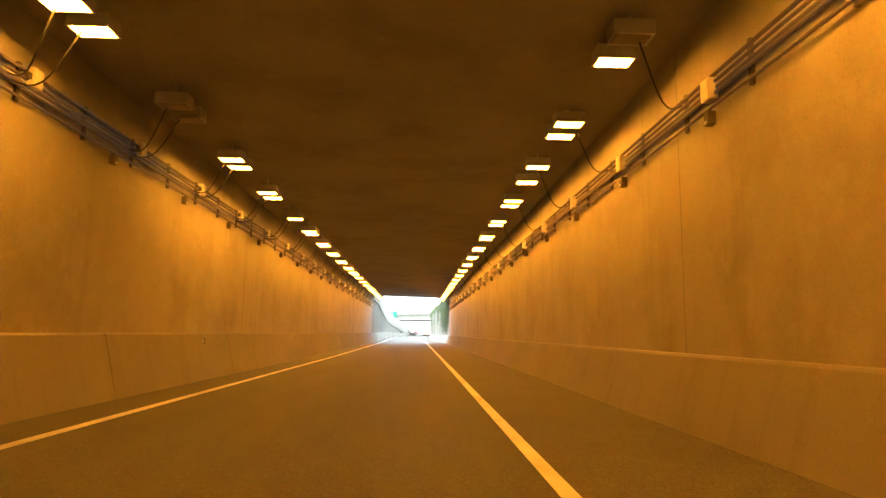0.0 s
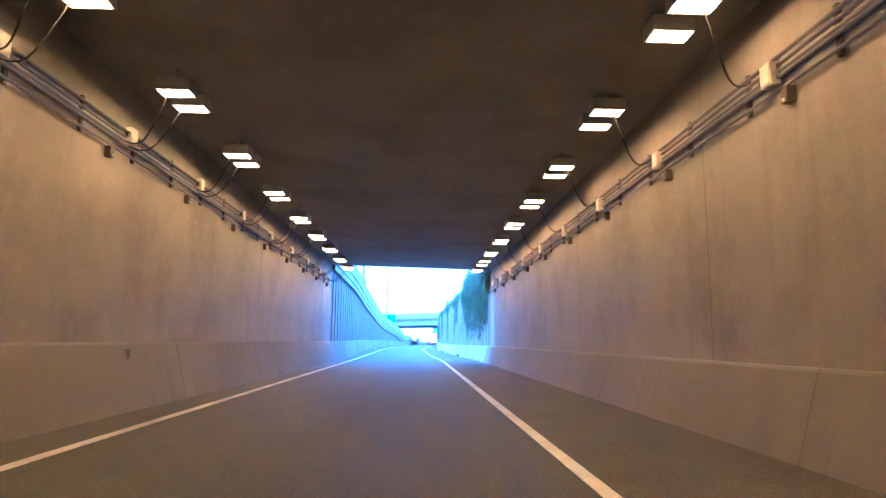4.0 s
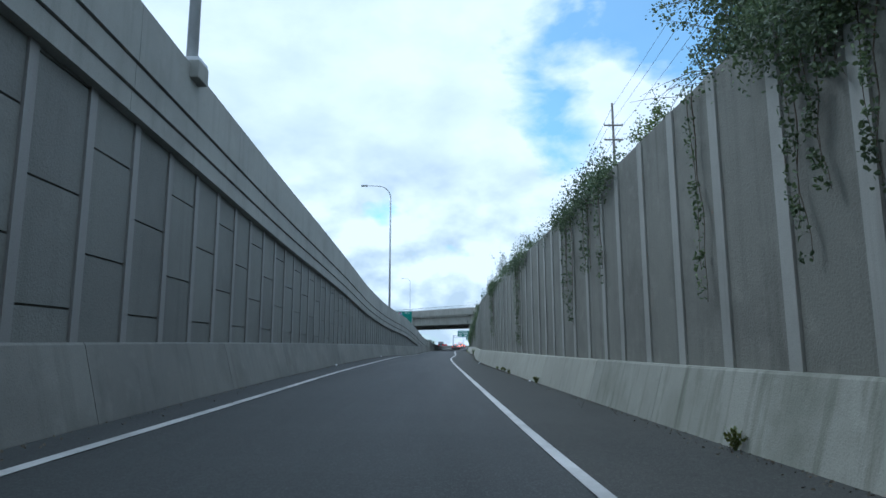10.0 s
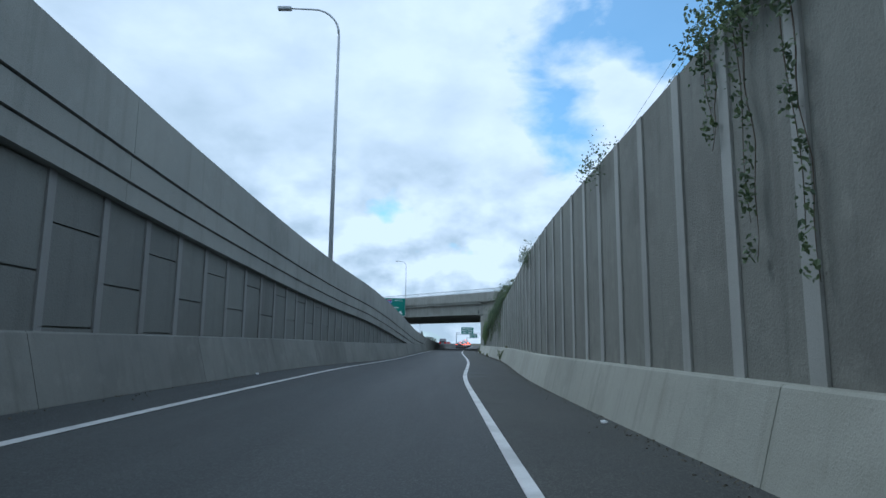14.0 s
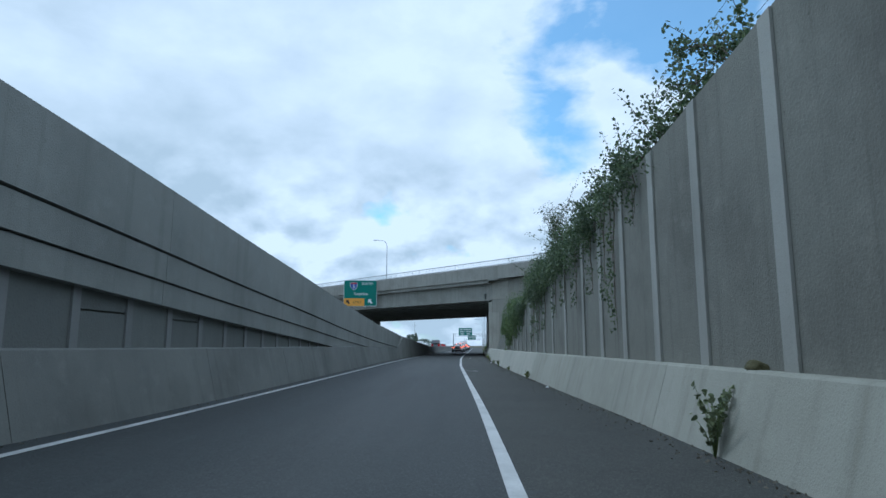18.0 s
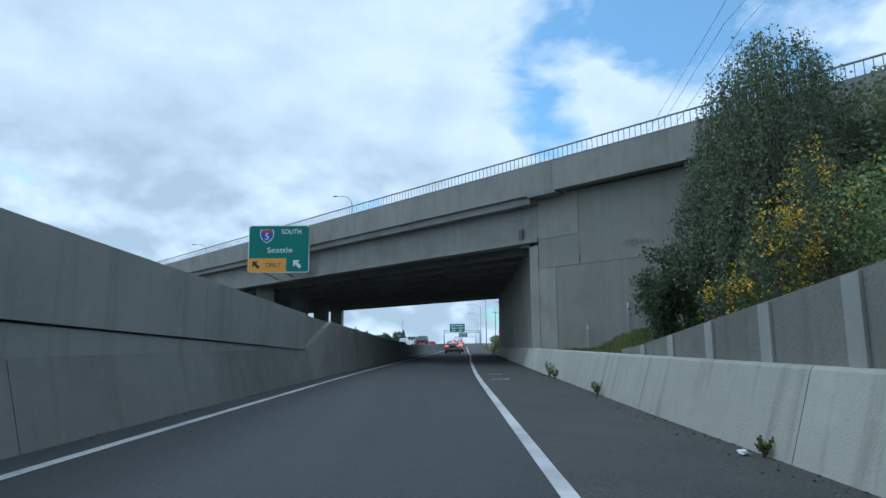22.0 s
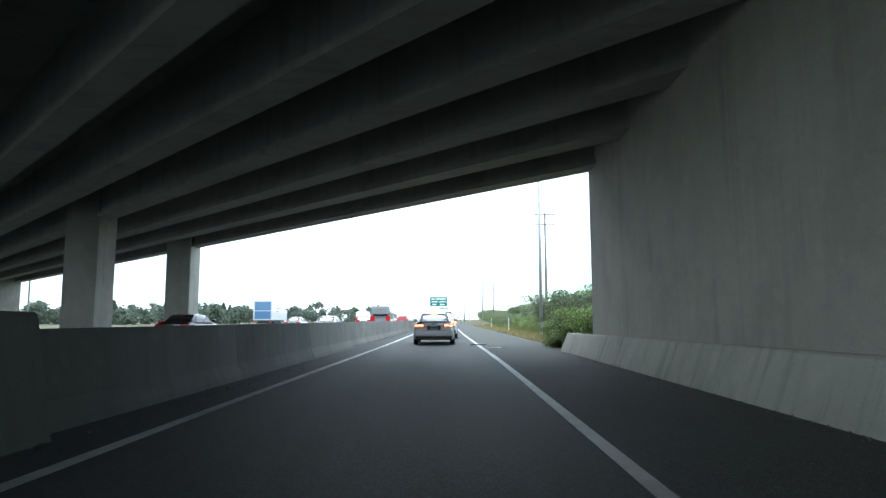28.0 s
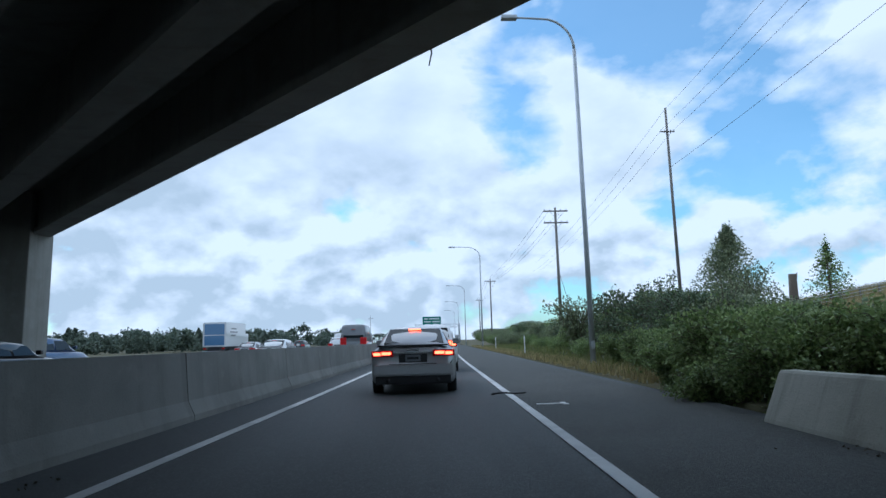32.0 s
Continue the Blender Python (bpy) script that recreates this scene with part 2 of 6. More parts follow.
    if bump:
        bp = t.nodes.new("ShaderNodeBump")
        bp.inputs["Strength"].default_value, bp.inputs["Distance"].default_value = bump, 0.02
        height = tiny
        if ribs:
            along = t.nodes.new("ShaderNodeVectorMath")
            along.operation, along.inputs[1].default_value = "DOT_PRODUCT", (-0.668, 0.744, 0.0)
            t.links.new(geo.outputs["Position"], along.inputs[0])
            for op, k in (("MULTIPLY", 2 * math.pi / ribs), ("SINE", 0.0), ("MULTIPLY", 0.0), ("ADD", tiny)):
                n3 = t.nodes.new("ShaderNodeMath")
                n3.operation = op
                t.links.new(along.outputs["Value"] if op == "MULTIPLY" and k > 1 else height, n3.inputs[0])
                if op == "ADD":
                    t.links.new(tiny, n3.inputs[1])
                elif op == "MULTIPLY" and k == 0.0:
                    t.links.new(ramp(noise_tex(5.0, 4), 0.35, 0.65), n3.inputs[1])
                else:
                    n3.inputs[1].default_value = k
                height = n3.outputs[0]
        t.links.new(height, bp.inputs["Height"])
        t.links.new(bp.outputs[0], b.inputs["Normal"])
    return m


def plain(name, color, rough=0.5, metal=0.0, coat=0.0, glow=0.0, alpha=1.0, trans=0.0):
    m = bpy.data.materials.new(name)
    m.use_nodes = True
    b = m.node_tree.nodes["Principled BSDF"]
    b.inputs["Base Color"].default_value = (*color, 1)
    b.inputs["Roughness"].default_value, b.inputs["Metallic"].default_value = rough, metal
    b.inputs["Coat Weight"].default_value = coat
    b.inputs["Transmission Weight"].default_value = trans
    if glow:
        b.inputs["Emission Color"].default_value = (*color, 1)
        b.inputs["Emission Strength"].default_value = glow
    return m


def leafy(name, a, b_, rough=0.55):
    m = bpy.data.materials.new(name)
    m.use_nodes = True
    t = m.node_tree
    b = t.nodes["Principled BSDF"]
    geo = t.nodes.new("ShaderNodeNewGeometry")
    r = t.nodes.new("ShaderNodeValToRGB")
    r.color_ramp.elements[0].color, r.color_ramp.elements[1].color = (*a, 1), (*b_, 1)
    t.links.new(geo.outputs["Random Per Island"], r.inputs[0])
    n = t.nodes.new("ShaderNodeTexNoise")
    n.inputs["Scale"].default_value = 1.2
    t.links.new(geo.outputs["Position"], n.inputs["Vector"])
    mx = t.nodes.new("ShaderNodeMix")
    mx.data_type, mx.blend_type = "RGBA", "MULTIPLY"
    mx.inputs[0].default_value = 0.8
    t.links.new(r.outputs[0], mx.inputs[6])
    rr = t.nodes.new("ShaderNodeValToRGB")
    rr.color_ramp.elements[0].position, rr.color_ramp.elements[0].color = 0.3, (0.6, 0.6, 0.6, 1)
    rr.color_ramp.elements[1].position, rr.color_ramp.elements[1].color = 0.7, (1.3, 1.25, 1.1, 1)
    t.links.new(n.outputs["Fac"], rr.inputs[0])
    t.links.new(rr.outputs[0], mx.inputs[7])
    t.links.new(mx.outputs[2], b.inputs["Base Color"])
    b.inputs["Roughness"].default_value = rough
    tr = t.nodes.new("ShaderNodeBsdfTranslucent")
    t.links.new(mx.outputs[2], tr.inputs["Color"])
    ms = t.nodes.new("ShaderNodeMixShader")
    ms.inputs[0].default_value = 0.3
    t.links.new(b.outputs[0], ms.inputs[1])
    t.links.new(tr.outputs[0], ms.inputs[2])
    t.links.new(ms.outputs[0], t.nodes["Material Output"].inputs[0])
    return m


M_PANEL = surf("panel_concrete", (0.138, 0.144, 0.132), (0.182, 0.187, 0.17), 1.2, 0.85, 0.5, 30, streak=0.3, vary=0.09, stain=(0.085, 0.085, 0.075), blotch=0.3)
M_UPRIGHT = surf("upright_concrete", (0.19, 0.192, 0.183), (0.235, 0.235, 0.224), 2.0, 0.8, 0.15, 60, streak=0.3, vary=0.06)
M_BAR = surf("smooth_concrete", (0.27, 0.272, 0.243), (0.35, 0.35, 0.313), 2.0, 0.8, 0.15, 60, streak=0.35, vary=0.08, blotch=0.2)
M_WALL = surf("fluted_concrete", (0.16, 0.162, 0.137), (0.222, 0.221, 0.186), 1.1, 0.9, 0.5, 30, streak=0.5, stain=(0.088, 0.086, 0.073), blotch=0.5, pits=0.6)
M_COPE = surf("coping_concrete", (0.21, 0.215, 0.198), (0.295, 0.298, 0.27), 0.9, 0.85, 0.35, 45, streak=0.38, stain=(0.12, 0.122, 0.11), blotch=0.3, pits=0.3)
M_BARRIER = surf("barrier_concrete", (0.26, 0.262, 0.215), (0.42, 0.415, 0.35), 1.1, 0.85, 0.35, 45, streak=0.36, stain=(0.14, 0.14, 0.1), vary=0.1, blotch=0.26, pits=0.3)
M_BARRIER3 = surf("pale_barrier_concrete", (0.34, 0.338, 0.285), (0.5, 0.492, 0.42), 1.1, 0.85, 0.35, 45, streak=0.5, stain=(0.15, 0.148, 0.112), vary=0.08, blotch=0.3, pits=0.35)
# dull dark concrete; on the median barrier this tone also carries the bridge's shade
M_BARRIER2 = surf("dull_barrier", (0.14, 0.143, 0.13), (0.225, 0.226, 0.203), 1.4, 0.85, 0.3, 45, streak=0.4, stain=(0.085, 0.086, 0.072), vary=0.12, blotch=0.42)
M_BRIDGE = surf("bridge_concrete", (0.25, 0.245, 0.215), (0.345, 0.338, 0.298), 0.9, 0.85, 0.35, 40, streak=0.45, stain=(0.14, 0.135, 0.115), blotch=0.34, pits=0.3)
M_ABUT = surf("abutment_concrete", (0.29, 0.28, 0.238), (0.4, 0.386, 0.332), 0.9, 0.85, 0.4, 36, streak=0.32, stain=(0.16, 0.152, 0.125), blotch=0.32, pits=0.3)
M_WING = surf("ribbed_concrete", (0.23, 0.224, 0.19), (0.315, 0.306, 0.262), 1.2, 0.9, 0.42, 26, streak=0.28, ribs=0.085, stain=(0.15, 0.145, 0.122), blotch=0.28, pits=0.3)
M_WING2 = surf("smooth_wing_concrete", (0.235, 0.229, 0.195), (0.32, 0.311, 0.268), 0.8, 0.9, 0.3, 34, streak=0.3, stain=(0.15, 0.145, 0.122), blotch=0.28, pits=0.2)
M_TUNNEL = surf("tunnel_concrete", (0.22, 0.212, 0.19), (0.31, 0.297, 0.265), 0.7, 0.7, 0.2, 35, streak=0.22, stain=(0.125, 0.114, 0.092), blotch=0.42)
M_CEIL = surf("sooty_ceiling", (0.25, 0.24, 0.22), (0.35, 0.336, 0.31), 1.0, 0.9, 0.25, 30, stain=(0.15, 0.142, 0.128), blotch=0.4)
M_ASPHALT = surf("asphalt", (0.034, 0.038, 0.038), (0.052, 0.056, 0.054), 0.8, 0.75, 0.6, 90, stretch=(1.4, 0.1, 1), stain=(0.026, 0.028, 0.028), blotch=0.5, fleck=0.5)
M_SHOULDER = surf("shoulder_asphalt", (0.042, 0.045, 0.041), (0.068, 0.068, 0.06), 0.9, 0.85, 0.7, 70, stain=(0.032, 0.033, 0.03), blotch=0.45, fleck=0.5)
M_PAINT = surf("road_paint", (0.5, 0.5, 0.48), (0.72, 0.72, 0.7), 6.0, 0.6, 0.3, 60, stain=(0.2, 0.2, 0.19), blotch=0.55)
M_GROUND = surf("weedy_ground", (0.05, 0.055, 0.022), (0.13, 0.11, 0.05), 0.7, 0.95, 0.8, 18)
M_STEEL = surf("galvanised_steel", (0.4, 0.42, 0.43), (0.52, 0.54, 0.55), 8.0, 0.5, 0.05, 90, metal=0.3)
M_TRAY = surf("painted_conduit", (0.065, 0.058, 0.048), (0.12, 0.108, 0.09), 5.0, 0.65, 0.05, 60, metal=0.1)
M_BOX = surf("pale_enamel", (0.5, 0.49, 0.46), (0.62, 0.61, 0.57), 7.0, 0.5, 0.05, 60, stain=(0.3, 0.27, 0.22), blotch=0.4)
M_WOOD = surf("pole_wood", (0.15, 0.135, 0.12), (0.24, 0.22, 0.195), 6.0, 0.9, 0.4, 50, stretch=(1, 1, 0.1))
M_BARK = surf("bark", (0.09, 0.07, 0.05), (0.15, 0.12, 0.09), 8.0, 0.9, 0.6, 40)
M_LEAF = leafy("ivy_leaf", (0.055, 0.092, 0.048), (0.17, 0.225, 0.115), 0.42)
M_LEAF2 = leafy("shrub_leaf", (0.1, 0.16, 0.052), (0.29, 0.375, 0.14))
M_LEAF4 = leafy("grey_leaf", (0.12, 0.16, 0.09), (0.28, 0.32, 0.18))
M_LEAF5 = leafy("bramble_leaf", (0.075, 0.125, 0.05), (0.21, 0.285, 0.12), 0.45)
# grey-green for the tall bush, lightened in colour to stand in for haze
M_LEAF6 = leafy("hazy_grey_bush_leaf", (0.085, 0.13, 0.075), (0.23, 0.295, 0.165), 0.45)
# distance haze is mixed into this leaf colour: lighter, greyer and bluer
M_LEAF3 = leafy("hazy_far_leaf", (0.1, 0.135, 0.11), (0.16, 0.2, 0.15))
M_FLOWER = leafy("broom_flower", (0.6, 0.38, 0.02), (0.8, 0.6, 0.05))
M_GRASS = leafy("grass_blade", (0.09, 0.13, 0.03), (0.24, 0.25, 0.09))
M_LAMP = plain("sodium_glass", (1.0, 0.335, 0.016), 0.3, glow=20.0)
M_LAMP_OFF = plain("dead_lamp_glass", (0.22, 0.2, 0.17), 0.35)
M_SCRAWL = surf("grey_scrawl", (0.16, 0.158, 0.14), (0.22, 0.217, 0.195), 9.0, 0.8, 0.1, 60)
M_RAIL = surf("weathered_rail", (0.2, 0.21, 0.21), (0.3, 0.31, 0.31), 6.0, 0.6, 0.05, 60)
M_RECESS = surf("recess_concrete", (0.2, 0.2, 0.185), (0.29, 0.288, 0.262), 1.3, 0.85, 0.3, 45, streak=0.3, stain=(0.12, 0.12, 0.105), blotch=0.3)
M_LIME = surf("lime_run", (0.23, 0.233, 0.22), (0.34, 0.343, 0.33), 9.0, 0.9, 0.2, 60, stain=(0.2, 0.2, 0.185), blotch=0.5)
M_CABLE = plain("black_cable", (0.02, 0.02, 0.02), 0.6)


# ---- building helpers ----
def thing(name, label="", category="", group="", kind="", at=(0, 0, 0), turn=0.0):
    ob = new(name)
    ob.empty_display_size = 0.2
    ob.location = at
    ob.rotation_euler = (0, 0, turn)
    return tagged(ob, label, category, group, kind)


def mesh(name, verts, faces, material, smooth=False):
    me = bpy.data.meshes.new(name)
    me.from_pydata([tuple(v) for v in verts], [], faces)
    me.materials.append(material)
    if smooth:
        me.polygons.foreach_set("use_smooth", [True] * len(me.polygons))
    me.update()
    return me


def put(name, me, parent=None, label="", m=None):
    ob = new(name, me)
    if parent is not None:
        ob.parent = parent
    if m is not None:
        ob.matrix_local = m
    if label:
        ob["label"] = label
    return ob


def part(name, bm, material, parent, label="", smooth=False, m=None):
    bmesh.ops.recalc_face_normals(bm, faces=bm.faces)
    me = bpy.data.meshes.new(name)
    bm.to_mesh(me)
    bm.free()
    me.materials.append(material)
    if smooth:
        me.polygons.foreach_set("use_smooth", [True] * len(me.polygons))
    return put(name, me, parent, label, m)


def box(x0, x1, y0, y1, z0, z1, bevel=0.0, bm=None):
    bm = bm or bmesh.new()
    made = bmesh.ops.create_cube(bm, size=1.0)["verts"]
    for v in made:
        v.co = Vector(((x0 + x1) / 2 + v.co.x * (x1 - x0), (y0 + y1) / 2 + v.co.y * (y1 - y0), (z0 + z1) / 2 + v.co.z * (z1 - z0)))
    if bevel:
        edges = list({e for v in made for e in v.link_edges})
        bmesh.ops.bevel(bm, geom=edges, offset=bevel, segments=2, profile=0.7, affect="EDGES")
    return bm


def tube(points, radius, sides=8, radius2=None):
    """A round rod along points, tapering from radius to radius2."""
    pts = [Vector(p) for p in points]
    n = len(pts)
    verts, faces = [], []
    for i, p in enumerate(pts):
        d = (pts[min(i + 1, n - 1)] - pts[max(i - 1, 0)]).normalized()
        a = d.cross(Vector((0, 0, 1)) if abs(d.z) < 0.9 else Vector((0, 1, 0))).normalized()
        b = d.cross(a)
        r = radius + ((radius2 if radius2 is not None else radius) - radius) * i / max(n - 1, 1)
        for k in range(sides):
            w = 2 * math.pi * k / sides
            verts.append(p + a * (r * math.cos(w)) + b * (r * math.sin(w)))
    for i in range(n - 1):
        for k in range(sides):
            k2 = (k + 1) % sides
            faces.append((i * sides + k, i * sides + k2, (i + 1) * sides + k2, (i + 1) * sides + k))
    faces.append(tuple(reversed(range(sides))))
    faces.append(tuple((n - 1) * sides + k for k in range(sides)))
    return verts, faces


def rod(name, points, radius, material, parent, sides=8, radius2=None, label=""):
    v, f = tube(points, radius, sides, radius2)
    return put(name, mesh(name, v, f, material, True), parent, label)


def sweep(profile, y0, y1, step):
    """A closed cross-section, profile(y) -> (x, z) pairs, carried from y0 to y1."""
    n = max(1, int(math.ceil((y1 - y0) / step)))
    verts, faces = [], []
    for i in range(n + 1):
        y = y0 + (y1 - y0) * i / n
        ring = profile(y)
        k = len(ring)
        verts += [(x, y, z) for x, z in ring]
    for i in range(n):
        for j in range(k):
            j2 = (j + 1) % k
            faces.append((i * k + j, i * k + j2, (i + 1) * k + j2, (i + 1) * k + j))
    faces.append(tuple(range(k)))
    faces.append(tuple(reversed([n * k + j for j in range(k)])))
    return verts, faces


def swept(name, profile, y0, y1, step, material, parent=None, label=""):
    v, f = sweep(profile, y0, y1, step)
    me = mesh(name, v, f, material)
    bm = bmesh.new()
    bm.from_mesh(me)
    bmesh.ops.recalc_face_normals(bm, faces=bm.faces)
    bm.to_mesh(me)
    bm.free()
    return put(name, me, parent, label)


def line(pairs, soften=7.0):
    """A smooth function of y through about the given (y, value) pairs."""
    a = np.array(pairs, float)
    ys = np.arange(a[0, 0] - 60, a[-1, 0] + 60, 1.0)
    ends = np.polyfit(a[-2:, 0], a[-2:, 1], 1), np.polyfit(a[:2, 0], a[:2, 1], 1)
    v = np.interp(ys, a[:, 0], a[:, 1])
    v = np.where(ys > a[-1, 0], np.polyval(ends[0], ys), np.where(ys < a[0, 0], np.polyval(ends[1], ys), v))
    k = np.hanning(int(soften) * 2 + 1)
    k /= k.sum()
    v[len(k):-len(k)] = np.convolve(v, k, "same")[len(k):-len(k)]
    return lambda y: float(np.interp(y, ys, v))


# ---- the plan: wall faces, tops and lane lines along the road ----
PORTAL_L, PORTAL_R = 70.28, 70.62
XR = line([(-30, 3.55), (68, 3.55), (72, 3.56), (75, 3.53), (80, 3.36), (90, 3.2), (98, 3.1), (107, 2.9), (117, 2.72), (127, 2.68), (137, 2.85), (146, 3.25), (153, 3.6), (160, 3.72),
           (170, 3.8), (184, 4.0), (195, 4.4), (201, 4.75), (208, 5.05), (213, 5.35), (249, 7.45), (300, 10.4), (520, 23.0)])
XL = line([(-30, -5.2), (70, -5.2), (80, -5.2), (88, -5.4), (96, -5.7), (110, -6.05), (125, -6.25), (137, -6.15), (145, -5.8), (152, -5.2), (158, -4.75), (170, -4.5),
           (190, -4.2), (205, -3.7), (222, -2.7), (240, -1.5), (258, -0.35), (300, 2.1), (520, 14.0)])
TOP_L = line([(40, 6.75), (70, 6.6), (80, 6.44), (86, 6.32), (90, 6.25), (97, 6.15), (105, 6.05), (112, 5.88), (115, 5.76), (120, 5.53), (126, 5.28), (131, 5.12), (141, 4.82), (149, 4.54),
              (152, 4.38), (156, 4.1), (163, 3.71), (171, 3.36), (178, 3.02), (185, 2.74), (191, 2.52), (198, 2.3), (205, 2.06), (213, 1.8), (219, 1.62), (230, 1.3), (241, 1.08), (252, 1.08), (264, 1.0), (520, 1.0)], 3)
TOP_R = line([(40, 4.95), (70, 4.95), (90, 4.95), (105, 4.98), (112, 4.93), (119, 4.9), (123, 4.85), (133, 5.0), (142, 4.95), (148, 4.72), (153, 4.55), (156, 4.36), (162, 3.97), (166, 3.6), (176, 2.9), (187, 1.95), (197, 0.95), (230, 0.9)], 2)
BANK = line([(-30, 0), (74, 0.0), (90, 0.035), (100, 0.045), (135, 0.045), (148, 0.012), (158, 0.0), (520, 0.0)], 5)
LINE_R = line([(-30, 1.1), (28, 1.05), (72, 0.97), (86, 0.56), (104, 0.34), (119, 0.15), (135, 0.1), (150, 0.85), (160, 1.1), (185, 1.42), (205, 2.05), (222, 2.85),
               (246, 4.3), (275, 5.7), (300, 7.1), (520, 18.7)])
LINE_L = line([(-30, -3.9), (30, -3.75), (75, -4.2), (90, -4.15), (105, -4.45), (125, -4.55), (141, -4.45), (152, -4.1), (160, -3.8), (190, -3.1), (206, -2.5), (222, -1.5),
               (240, -0.35), (258, 0.9), (280, 2.2), (300, 3.4), (520, 15.0)])


def roadz(x, y):
    """The height of the banked carriageway."""
    return -BANK(y) * (x - LINE_R(y) + 1.2)


BRIDGE_N = Vector((0.744, 0.668, 0.0))
BRIDGE_U = Vector((-0.668, 0.744, 0.0))
BRIDGE_P = Vector((5.24, 212.5, 0.0))


# ---- setting: ground, road, lines ----
def land(x, y):
    """The height of the ground."""
    right = x - XR(min(y, 500))
    left = XL(min(y, 500)) - x
    if right > 0.2:
        if y < 200:
            return TOP_R(y) - 0.12 + min(right, 30) * 0.05
        if y < 252:
            return 0.7 + min(max(right - 2.1, 0) * 0.5, 0.6) + min(max(right - 3.3, 0), 22) * 0.14
        return min(max(right - 2.2, 0) * 0.075, 1.2) + max(0.0, min(right - 15, 30)) * 0.17 * min(max((y - 262) / 22, 0), 1) * min(max((335 - y) / 25, 0), 1) + 0.02
    if left > 0.35:
        return max(TOP_L(y) - 1.05, -0.04) if y < 245 else -0.04
    return -0.35


rows_y = [-400, -60, -30] + list(np.arange(-15, 330, 2.5)) + [340, 360, 400, 450, 520, 700, 1200, 3500]
verts, faces = [], []
for y in rows_y:
    yy = min(max(y, -30), 520)
    l, r = XL(yy), XR(yy)
    xs = [-3000, -400, -120, -60, -30, l - 12, l - 4, l - 0.45, l - 0.3, r + 0.1, r + 0.25, r + 1.5, r + 2.2, r + 3.3, r + 5, r + 8, r + 13, r + 15, r + 20, r + 26, r + 34, 80, 200, 600, 3000]
    verts += [(x, y, land(x, yy)) for x in xs]
k = len(xs)
faces = [(i * k + j, i * k + j + 1, (i + 1) * k + j + 1, (i + 1) * k + j) for i in range(len(rows_y) - 1) for j in range(k - 1)]
tagged(put("ground", mesh("ground", verts, faces, M_GROUND)), "weedy earth and grass ground beside the sunken road", "ground", kind="structure")



def strip(name, a, c, y0, y1, step, z0, z1, mat):
    """A thin layer on the carriageway between the lines a(y) and c(y)."""
    return swept(name, lambda y: [(a(y), roadz(a(y), y) + z0), (a(y), roadz(a(y), y) + z1), (c(y), roadz(c(y), y) + z1), (c(y), roadz(c(y), y) + z0)], y0, y1, step, mat)


def freez(y):
    """The height of the freeway, which the ramp climbs up to."""
    return max(TOP_L(y) - 1.01, 0.0) if y < 246 else 0.0


road = tagged(strip("road", lambda y: XL(y) + 0.02, lambda y: XR(y) - 0.02, -20, 520, 2.5, -0.05, 0.0, M_ASPHALT), "worn dark grey asphalt ramp road", "road", kind="structure")
free = tagged(swept("freeway_road", lambda y: [(XL(y) - 42, freez(y) - 0.1), (XL(y) - 42, freez(y)), (XL(y) - 0.62, freez(y)), (XL(y) - 0.62, freez(y) - 0.1)], 60, 520, 5.0, M_ASPHALT),
              "wide grey asphalt freeway beyond the barrier", "road", kind="structure")
tagged(strip("shoulder", lambda y: LINE_R(y) + 0.08, lambda y: XR(y) - 0.3, -20, 520, 2.5, 0.001, 0.005, M_SHOULDER),
       "dusty asphalt shoulder beside the white edge line", "shoulder", kind="structure")
for fn, lab in ((LINE_R, "painted white edge line on the asphalt"), (LINE_L, "yellowish white painted edge line along the barrier")):
    tagged(strip("edge_line", lambda y, fn=fn: fn(y) - 0.07, lambda y, fn=fn: fn(y) + 0.07, -20, 400, 2.0, 0.006, 0.011, M_PAINT), lab, "road line", kind="structure")

# ---- tunnel ----
tunnel = thing("tunnel", "sodium-lit concrete road tunnel with sooty ceiling", "tunnel", kind="structure")
CEIL_L, CEIL_R = 5.22, 5.06
TY0 = -22.0


def ceil_at(x):
    """The underside of the tunnel roof, which falls a little to the right."""
    return CEIL_L + (CEIL_R - CEIL_L) * (x + 5.2) / 8.75


def portal_at(x):
    """Where the tunnel ends; its mouth is cut slightly on the skew."""
    return PORTAL_L + (PORTAL_R - PORTAL_L) * (x + 5.2) / 8.75


def roof_slab(y_of, back, low, high):
    """A slab across the tunnel between two stations, following the fall of the roof."""
    v = [(x, y, ceil_at(x) + dz) for dz in (low, high) for x, y in ((-5.8, y_of(-5.8)), (4.15, y_of(4.15)), (4.15, back(4.15)), (-5.8, back(-5.8)))]
    return v, [(3, 2, 1, 0), (4, 5, 6, 7), (0, 1, 5, 4), (1, 2, 6, 5), (2, 3, 7, 6), (3, 0, 4, 7)]


put("wall_left", mesh("wall_left", *sweep(lambda y: [(-5.8, -0.1), (-5.2, -0.1), (-5.2, CEIL_L), (-5.8, ceil_at(-5.8))], TY0, PORTAL_L, 4), M_TUNNEL), tunnel)
put("wall_right", mesh("wall_right", *sweep(lambda y: [(3.55, -0.1), (4.15, -0.1), (4.15, ceil_at(4.15)), (3.55, CEIL_R)], TY0, PORTAL_R, 4), M_TUNNEL), tunnel)
# added wall across the road behind the camera, never seen; it closes the tunnel
put("wall_end", mesh("wall_end", *sweep(lambda y: [(-5.8, -0.1), (4.15, -0.1), (4.15, ceil_at(4.15)), (-5.8, ceil_at(-5.8))], TY0 - 0.5, TY0, 4), M_TUNNEL), tunnel)
